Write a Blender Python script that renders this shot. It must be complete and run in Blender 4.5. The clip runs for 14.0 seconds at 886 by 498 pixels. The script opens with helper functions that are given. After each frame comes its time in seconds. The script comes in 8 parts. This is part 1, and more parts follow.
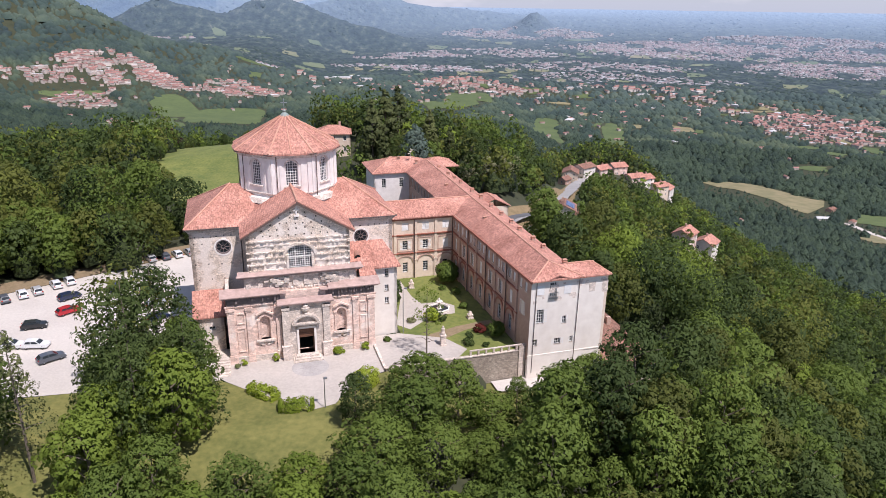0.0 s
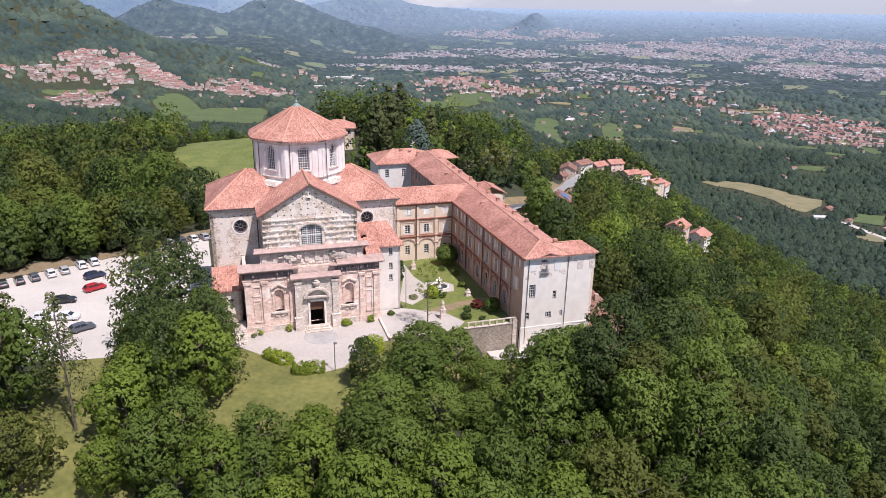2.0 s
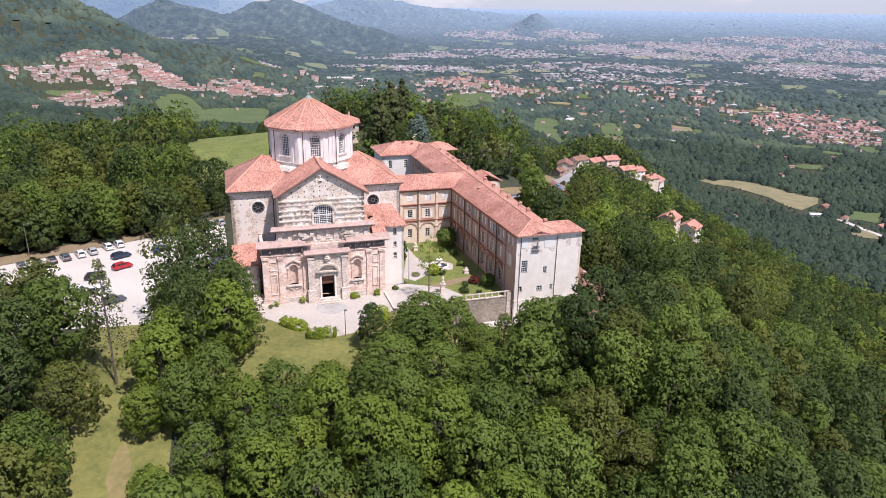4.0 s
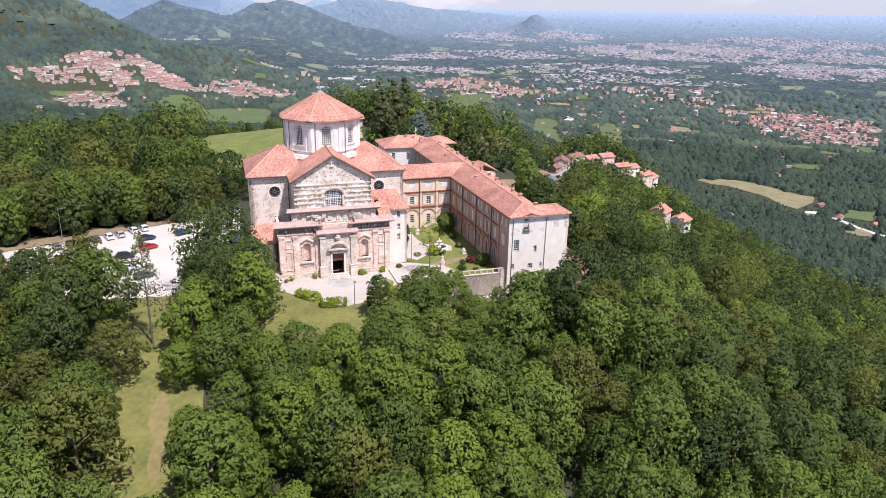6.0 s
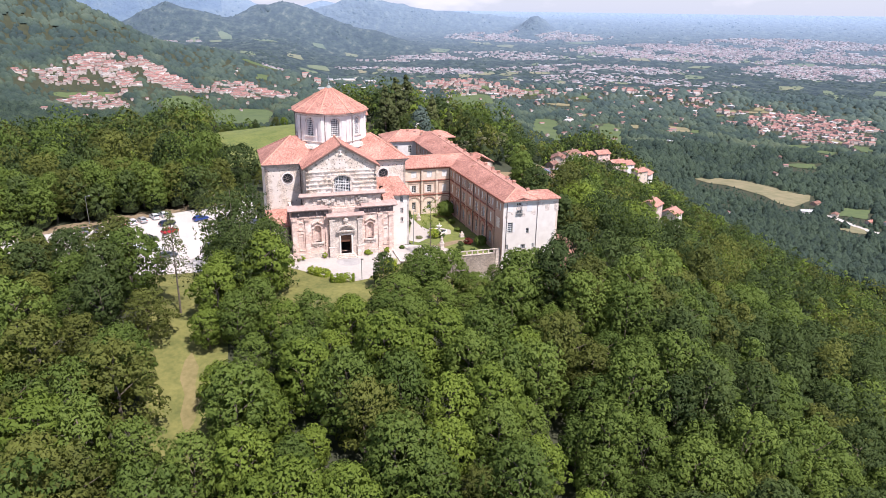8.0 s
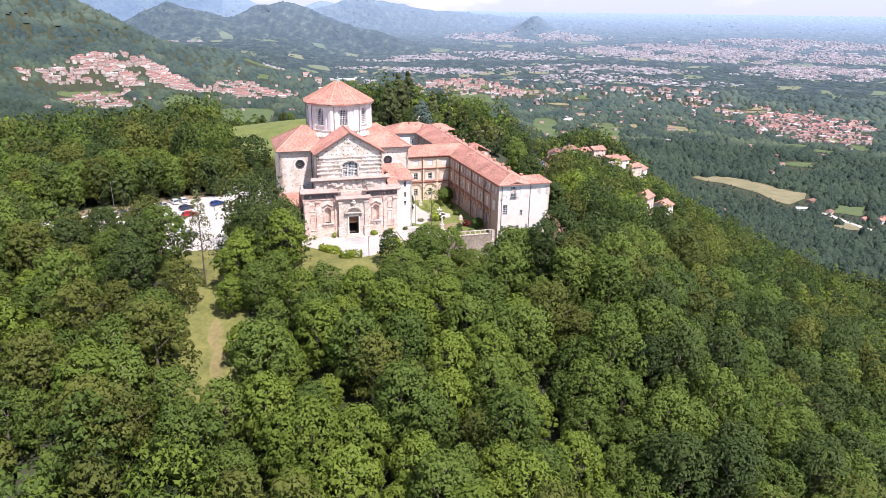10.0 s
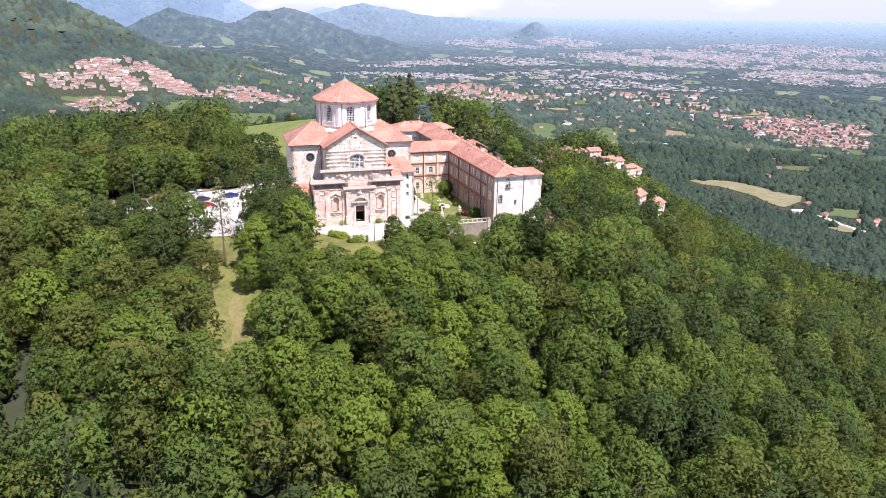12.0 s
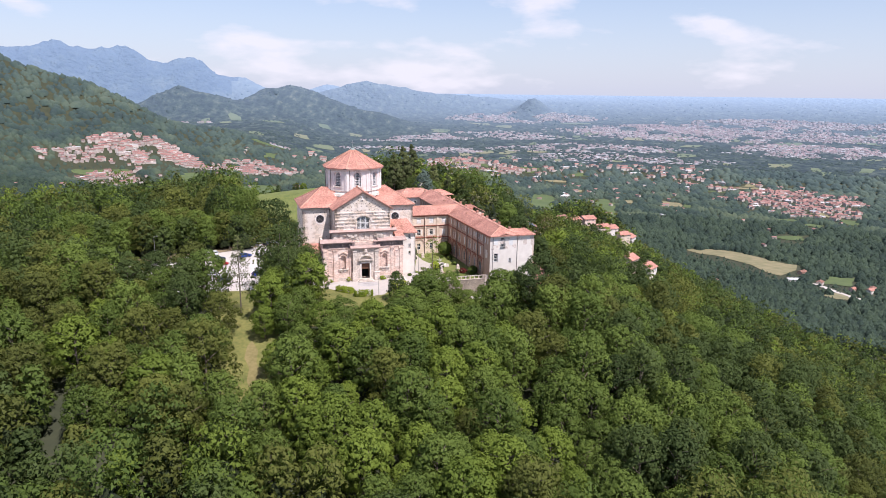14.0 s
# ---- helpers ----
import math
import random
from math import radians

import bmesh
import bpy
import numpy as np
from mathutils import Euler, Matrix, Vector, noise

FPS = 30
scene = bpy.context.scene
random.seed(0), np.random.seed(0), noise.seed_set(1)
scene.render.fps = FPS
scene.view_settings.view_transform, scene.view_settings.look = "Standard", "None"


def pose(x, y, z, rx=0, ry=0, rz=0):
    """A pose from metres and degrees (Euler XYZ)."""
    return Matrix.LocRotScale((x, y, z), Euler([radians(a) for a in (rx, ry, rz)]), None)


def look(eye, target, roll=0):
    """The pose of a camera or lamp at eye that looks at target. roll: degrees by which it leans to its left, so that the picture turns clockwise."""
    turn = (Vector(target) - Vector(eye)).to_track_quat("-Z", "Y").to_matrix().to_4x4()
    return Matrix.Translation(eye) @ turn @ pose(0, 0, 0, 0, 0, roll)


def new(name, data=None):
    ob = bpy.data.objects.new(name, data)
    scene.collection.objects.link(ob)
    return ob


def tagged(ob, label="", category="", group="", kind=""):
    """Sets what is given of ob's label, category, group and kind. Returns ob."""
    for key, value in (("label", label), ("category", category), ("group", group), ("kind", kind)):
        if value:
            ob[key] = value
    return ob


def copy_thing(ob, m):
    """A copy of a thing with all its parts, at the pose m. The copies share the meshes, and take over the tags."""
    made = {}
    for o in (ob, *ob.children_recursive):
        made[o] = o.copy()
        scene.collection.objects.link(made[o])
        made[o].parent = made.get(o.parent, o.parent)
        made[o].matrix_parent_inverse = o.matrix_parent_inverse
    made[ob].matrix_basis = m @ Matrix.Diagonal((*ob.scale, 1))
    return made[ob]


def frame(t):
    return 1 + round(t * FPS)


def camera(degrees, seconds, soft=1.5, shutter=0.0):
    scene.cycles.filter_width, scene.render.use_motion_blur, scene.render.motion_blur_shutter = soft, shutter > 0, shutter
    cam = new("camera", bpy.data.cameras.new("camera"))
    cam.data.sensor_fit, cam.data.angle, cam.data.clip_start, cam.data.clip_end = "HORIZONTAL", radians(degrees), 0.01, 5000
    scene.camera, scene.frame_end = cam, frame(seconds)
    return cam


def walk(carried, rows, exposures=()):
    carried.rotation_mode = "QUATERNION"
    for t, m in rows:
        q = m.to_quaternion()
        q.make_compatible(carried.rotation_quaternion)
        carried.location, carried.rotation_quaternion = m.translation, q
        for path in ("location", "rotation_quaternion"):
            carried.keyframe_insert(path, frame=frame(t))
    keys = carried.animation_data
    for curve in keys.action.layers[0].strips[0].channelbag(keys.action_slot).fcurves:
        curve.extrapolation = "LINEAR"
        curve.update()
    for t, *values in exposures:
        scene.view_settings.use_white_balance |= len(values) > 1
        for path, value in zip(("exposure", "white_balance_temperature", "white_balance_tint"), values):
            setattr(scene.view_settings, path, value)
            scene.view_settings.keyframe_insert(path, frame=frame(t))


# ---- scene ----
cam = camera(65.4, 14.0, soft=0.75)
PATH = [
    (0, (-0.43, -3.018, 55.132), (-0.416, -1.133, 54.463), 0.9),
    (0.5, (-0.381, -5.296, 55.017), (-0.368, -3.411, 54.349), 0.9),
    (1, (-0.34, -7.944, 55.011), (-0.327, -6.059, 54.342), 1.0),
    (1.5, (-0.346, -10.678, 55.009), (-0.334, -8.793, 54.34), 1.0),
    (2, (-0.292, -13.558, 54.924), (-0.28, -11.673, 54.256), 1.0),
    (2.5, (-0.256, -16.472, 54.777), (-0.245, -14.586, 54.111), 0.9),
    (3, (-0.205, -19.538, 54.784), (-0.194, -17.653, 54.117), 0.9),
    (5.5, (-0.03, -37.189, 55.148), (-0.021, -35.302, 54.484), 0.9),
    (6, (0.048, -40.824, 55.229), (0.057, -38.938, 54.566), 0.9),
    (6.5, (0.061, -44.329, 55.272), (0.07, -42.442, 54.609), 0.9),
    (7, (0.079, -47.822, 55.326), (0.087, -45.935, 54.665), 0.9),
    (7.5, (0.271, -51.188, 55.297), (0.278, -49.3, 54.637), 0.8),
    (8, (0.312, -54.666, 55.248), (0.319, -52.778, 54.588), 0.8),
    (10.5, (0.314, -73.216, 54.974), (0.321, -71.328, 54.315), 0.8),
    (11, (0.35, -76.837, 54.893), (0.356, -74.948, 54.236), 0.8),
    (11.5, (0.384, -80.53, 54.768), (0.39, -78.64, 54.114), 0.8),
    (12, (0.453, -84.146, 54.7), (0.459, -82.252, 54.055), 0.8),
    (12.5, (0.516, -87.923, 54.596), (0.521, -86.021, 53.978), 0.8),
    (13, (0.641, -91.669, 54.599), (0.644, -89.752, 54.027), 0.8),
    (13.5, (0.686, -95.392, 54.625), (0.689, -93.459, 54.113), 0.8),
    (14, (0.86, -99.071, 54.55), (0.861, -97.122, 54.104), 0.7),
]
walk(cam, [(t, look(eye, aim, roll)) for t, eye, aim, roll in PATH], [(0.0, 0.30, 6350, 19), (3.0, 0.40, 6350, 19), (6.0, 0.55, 6350, 19), (8.0, 0.67, 6350, 19), (10.5, 0.84, 6350, 19), (11.5, 0.85, 6350, 19), (12.5, 0.82, 6350, 19), (13.2, 0.68, 6350, 19), (14.0, 0.51, 6350, 19)])

# ---------------------------------------------------------------- light
TURN = radians(17.0)                      # the church's axes against the world's
ORIGIN = Vector((-22.32, 100.05, 0.0))    # the middle of the church front
SITE = Matrix.Translation(ORIGIN) @ Matrix.Rotation(TURN, 4, "Z")
UX, UY = math.cos(TURN), math.sin(TURN)


def to_world(a, b):
    return ORIGIN.x + a * UX - b * UY, ORIGIN.y + a * UY + b * UX


def to_site(x, y):
    dx, dy = x - ORIGIN.x, y - ORIGIN.y
    return dx * UX + dy * UY, dy * UX - dx * UY


sun_way = (SITE.to_3x3() @ Vector((0.24, -0.52, 1.0))).normalized()
sun = new("sun", bpy.data.lights.new("sun", "SUN"))
sun.data.energy, sun.data.angle, sun.data.color = 4.3, radians(0.53), (1.0, 0.96, 0.91)
sun.matrix_world = look(sun_way * 400, (0, 0, 0))

world = bpy.data.worlds.new("sky")
scene.world = world
world.use_nodes = True
wn = world.node_tree
wn.nodes.clear()
sky = wn.nodes.new("ShaderNodeTexSky")
sky.sky_type, sky.sun_disc = "NISHITA", False
sky.sun_elevation = math.asin(sun_way.z)
sky.sun_rotation = math.atan2(sun_way.x, sun_way.y)
sky.altitude, sky.air_density, sky.dust_density, sky.ozone_density = 700, 1.0, 0.5, 1.5
coord = wn.nodes.new("ShaderNodeTexCoord")
squash = wn.nodes.new("ShaderNodeMapping")
squash.inputs["Scale"].default_value = (2.6, 2.6, 8.0)
puffs = wn.nodes.new("ShaderNodeTexNoise")
puffs.inputs["Scale"].default_value, puffs.inputs["Detail"].default_value = 2.4, 7.0
ramp = wn.nodes.new("ShaderNodeValToRGB")
ramp.color_ramp.elements[0].position, ramp.color_ramp.elements[1].position = 0.52, 0.64
ramp.color_ramp.elements[0].color, ramp.color_ramp.elements[1].color = (0, 0, 0, 1), (0.75, 0.75, 0.75, 1)
blend = wn.nodes.new("ShaderNodeMixRGB")
blend.inputs["Color2"].default_value = (6.6, 6.6, 7.0, 1)
back = wn.nodes.new("ShaderNodeBackground")
back.inputs["Strength"].default_value = 0.10
wout = wn.nodes.new("ShaderNodeOutputWorld")
wn.links.new(coord.outputs["Generated"], squash.inputs["Vector"])
wn.links.new(squash.outputs[0], puffs.inputs["Vector"])
wn.links.new(puffs.outputs["Fac"], ramp.inputs["Fac"])
wn.links.new(ramp.outputs["Color"], blend.inputs["Fac"])
# the air is milky towards the horizon
part_z = wn.nodes.new("ShaderNodeSeparateXYZ")
wn.links.new(coord.outputs["Generated"], part_z.inputs[0])
milk = wn.nodes.new("ShaderNodeMapRange")
milk.inputs["From Min"].default_value, milk.inputs["From Max"].default_value = -0.02, 0.22
milk.inputs["To Min"].default_value, milk.inputs["To Max"].default_value = 0.92, 0.0
wn.links.new(part_z.outputs["Z"], milk.inputs["Value"])
veil = wn.nodes.new("ShaderNodeMixRGB")
veil.inputs["Color2"].default_value = (4.2, 4.7, 5.8, 1)
wn.links.new(milk.outputs[0], veil.inputs["Fac"])
wn.links.new(sky.outputs[0], veil.inputs["Color1"])
wn.links.new(veil.outputs[0], blend.inputs["Color1"])
wn.links.new(blend.outputs[0], back.inputs["Color"])
wn.links.new(back.outputs[0], wout.inputs["Surface"])

# ---------------------------------------------------------------- materials
def material(name, base, dark=None, rough=0.85, grain=1.5, stain=0.12, bump=0.25, metal=0.0, island=0.0, per_object=0.0,
             source="Object", detail=5.0, extra=None, relief=0.1):
    """A surface with two scales of variation: fine grain and broad stains, and a fine relief."""
    m = bpy.data.materials.new(name)
    m.use_nodes = True
    nt = m.node_tree
    p = nt.nodes["Principled BSDF"]
    p.inputs["Roughness"].default_value, p.inputs["Metallic"].default_value = rough, metal
    p.inputs["Specular IOR Level"].default_value = 0.3
    dark = dark or tuple(c * 0.62 for c in base)
    tc = nt.nodes.new("ShaderNodeTexCoord")
    fine = nt.nodes.new("ShaderNodeTexNoise")
    fine.inputs["Scale"].default_value, fine.inputs["Detail"].default_value = grain, detail
    broad = nt.nodes.new("ShaderNodeTexNoise")
    broad.inputs["Scale"].default_value, broad.inputs["Detail"].default_value = stain, 4.0
    for n in (fine, broad):
        nt.links.new(tc.outputs[source], n.inputs["Vector"])
    add = nt.nodes.new("ShaderNodeMath")
    add.operation = "ADD"
    nt.links.new(fine.outputs["Fac"], add.inputs[0])
    nt.links.new(broad.outputs["Fac"], add.inputs[1])
    last = add
    for on, node, out, share in ((island, "ShaderNodeNewGeometry", "Random Per Island", island), (per_object, "ShaderNodeObjectInfo", "Random", per_object)):
        if on:
            src = nt.nodes.new(node)
            k = nt.nodes.new("ShaderNodeMath")
            k.operation = "MULTIPLY_ADD"
            k.inputs[1].default_value = share
            nt.links.new(src.outputs[out], k.inputs[0])
            nt.links.new(last.outputs[0], k.inputs[2])
            last = k
    mr = nt.nodes.new("ShaderNodeMapRange")
    mr.inputs["From Min"].default_value = 0.62 + (island + per_object) * 0.25
    mr.inputs["From Max"].default_value = 1.38 + (island + per_object) * 0.75
    nt.links.new(last.outputs[0], mr.inputs["Value"])
    mix = nt.nodes.new("ShaderNodeMixRGB")
    mix.inputs["Color1"].default_value, mix.inputs["Color2"].default_value = (*dark, 1), (*base, 1)
    nt.links.new(mr.outputs[0], mix.inputs["Fac"])
    nt.links.new(mix.outputs[0], p.inputs["Base Color"])
    if bump:
        b = nt.nodes.new("ShaderNodeBump")
        b.inputs["Strength"].default_value, b.inputs["Distance"].default_value = bump, relief
        nt.links.new(fine.outputs["Fac"], b.inputs["Height"])
        nt.links.new(b.outputs[0], p.inputs["Normal"])
    if extra:
        extra(nt, p, mix, tc)
    return m


def tile_rows(nt, p, mix, tc):
    """Rows of curved tiles: the u of the UV map runs along the eaves, v up the slope, both in metres."""
    sep = nt.nodes.new("ShaderNodeSeparateXYZ")
    nt.links.new(tc.outputs["UV"], sep.inputs[0])
    waves = []
    for axis, pitch in (("X", 0.30), ("Y", 0.42)):
        k = nt.nodes.new("ShaderNodeMath")
        k.operation, k.inputs[1].default_value = "DIVIDE", pitch
        nt.links.new(sep.outputs[axis], k.inputs[0])
        f = nt.nodes.new("ShaderNodeMath")
        f.operation = "PINGPONG" if axis == "X" else "FRACT"
        if axis == "X":
            f.inputs[1].default_value = 0.5
        nt.links.new(k.outputs[0], f.inputs[0])
        waves.append(f)
    s = nt.nodes.new("ShaderNodeMath")
    s.operation = "ADD"
    nt.links.new(waves[0].outputs[0], s.inputs[0])
    nt.links.new(waves[1].outputs[0], s.inputs[1])
    b = nt.nodes.new("ShaderNodeBump")
    b.inputs["Strength"].default_value, b.inputs["Distance"].default_value = 0.55, 0.12
    nt.links.new(s.outputs[0], b.inputs["Height"])
    nt.links.new(b.outputs[0], p.inputs["Normal"])
    # single tiles differ in tone
    cell = nt.nodes.new("ShaderNodeTexWhiteNoise")
    cell.noise_dimensions = "2D"
    snap = nt.nodes.new("ShaderNodeVectorMath")
    snap.operation = "SNAP"
    snap.inputs[1].default_value = (0.22, 0.36, 1.0)
    nt.links.new(tc.outputs["UV"], snap.inputs[0])
    nt.links.new(snap.outputs[0], cell.inputs["Vector"])
    tone = nt.nodes.new("ShaderNodeMapRange")
    tone.inputs["To Min"].default_value, tone.inputs["To Max"].default_value = 0.70, 1.26
    nt.links.new(cell.outputs["Value"], tone.inputs["Value"])
    mul = nt.nodes.new("ShaderNodeVectorMath")
    mul.operation = "MULTIPLY"
    nt.links.new(mix.outputs[0], mul.inputs[0])
    nt.links.new(tone.outputs[0], mul.inputs[1])
    nt.links.new(mul.outputs[0], p.inputs["Base Color"])


def patchy(joint=0.45, patch=0.0, stone=2.6):
    """Bare masonry: single stones of their own tone with dark joints and pits, and patches of old plaster left on it."""
    def lay(nt, p, mix, tc):
        flat = nt.nodes.new("ShaderNodeMapping")
        flat.inputs["Scale"].default_value = (1.0, 1.0, 1.9)
        nt.links.new(tc.outputs["Object"], flat.inputs[0])
        cell = nt.nodes.new("ShaderNodeTexVoronoi")
        cell.inputs["Scale"].default_value = stone
        edge = nt.nodes.new("ShaderNodeTexVoronoi")
        edge.feature = "DISTANCE_TO_EDGE"
        edge.inputs["Scale"].default_value = stone
        pits = nt.nodes.new("ShaderNodeTexNoise")
        pits.inputs["Scale"].default_value, pits.inputs["Detail"].default_value = 4.0, 4.0
        for n in (cell, edge, pits):
            nt.links.new(flat.outputs[0], n.inputs["Vector"])
        tone = nt.nodes.new("ShaderNodeSeparateColor")
        nt.links.new(cell.outputs["Color"], tone.inputs[0])
        def span(src, lo, hi, a, b):
            m = nt.nodes.new("ShaderNodeMapRange")
            for key, v in (("From Min", lo), ("From Max", hi), ("To Min", a), ("To Max", b)):
                m.inputs[key].default_value = v
            nt.links.new(src, m.inputs["Value"])
            return m.outputs[0]
        def times(a, b):
            m = nt.nodes.new("ShaderNodeMath")
            m.operation = "MULTIPLY"
            nt.links.new(a, m.inputs[0])
            nt.links.new(b, m.inputs[1])
            return m.outputs[0]
        k = times(span(tone.outputs[0], 0.0, 1.0, 0.80, 1.16), span(edge.outputs["Distance"], 0.0, 0.10, joint, 1.0))
        k = times(k, span(pits.outputs["Fac"], 0.28, 0.42, 0.55, 1.0))
        mul = nt.nodes.new("ShaderNodeVectorMath")
        mul.operation = "MULTIPLY"
        nt.links.new(mix.outputs[0], mul.inputs[0])
        nt.links.new(k, mul.inputs[1])
        out = mul.outputs[0]
        if patch:
            old = nt.nodes.new("ShaderNodeTexNoise")
            old.inputs["Scale"].default_value, old.inputs["Detail"].default_value = 0.45, 6.0
            nt.links.new(tc.outputs["Object"], old.inputs["Vector"])
            cover = nt.nodes.new("ShaderNodeMixRGB")
            cover.inputs["Color2"].default_value = (0.78, 0.69, 0.62, 1)
            nt.links.new(span(old.outputs["Fac"], 0.60 - patch, 0.70 - patch, 0.0, 0.75), cover.inputs["Fac"])
            nt.links.new(out, cover.inputs["Color1"])
            out = cover.outputs[0]
        nt.links.new(out, p.inputs["Base Color"])
    return lay


def leafy(name, base, dark, per_object=0.9, island=0.12, lucent=0.40, stain=0.25):
    def glow(nt, p, mix, tc):
        t = nt.nodes.new("ShaderNodeBsdfTranslucent")
        p.inputs["Specular IOR Level"].default_value = 0.10
        nt.links.new(mix.outputs[0], t.inputs["Color"])
        ms = nt.nodes.new("ShaderNodeMixShader")
        ms.inputs["Fac"].default_value = lucent
        nt.links.new(p.outputs[0], ms.inputs[1])
        nt.links.new(t.outputs[0], ms.inputs[2])
        nt.links.new(ms.outputs[0], nt.nodes["Material Output"].inputs["Surface"])
    return material(name, base, dark, rough=0.6, grain=0.9, stain=stain, bump=0, island=island, per_object=per_object, extra=glow)


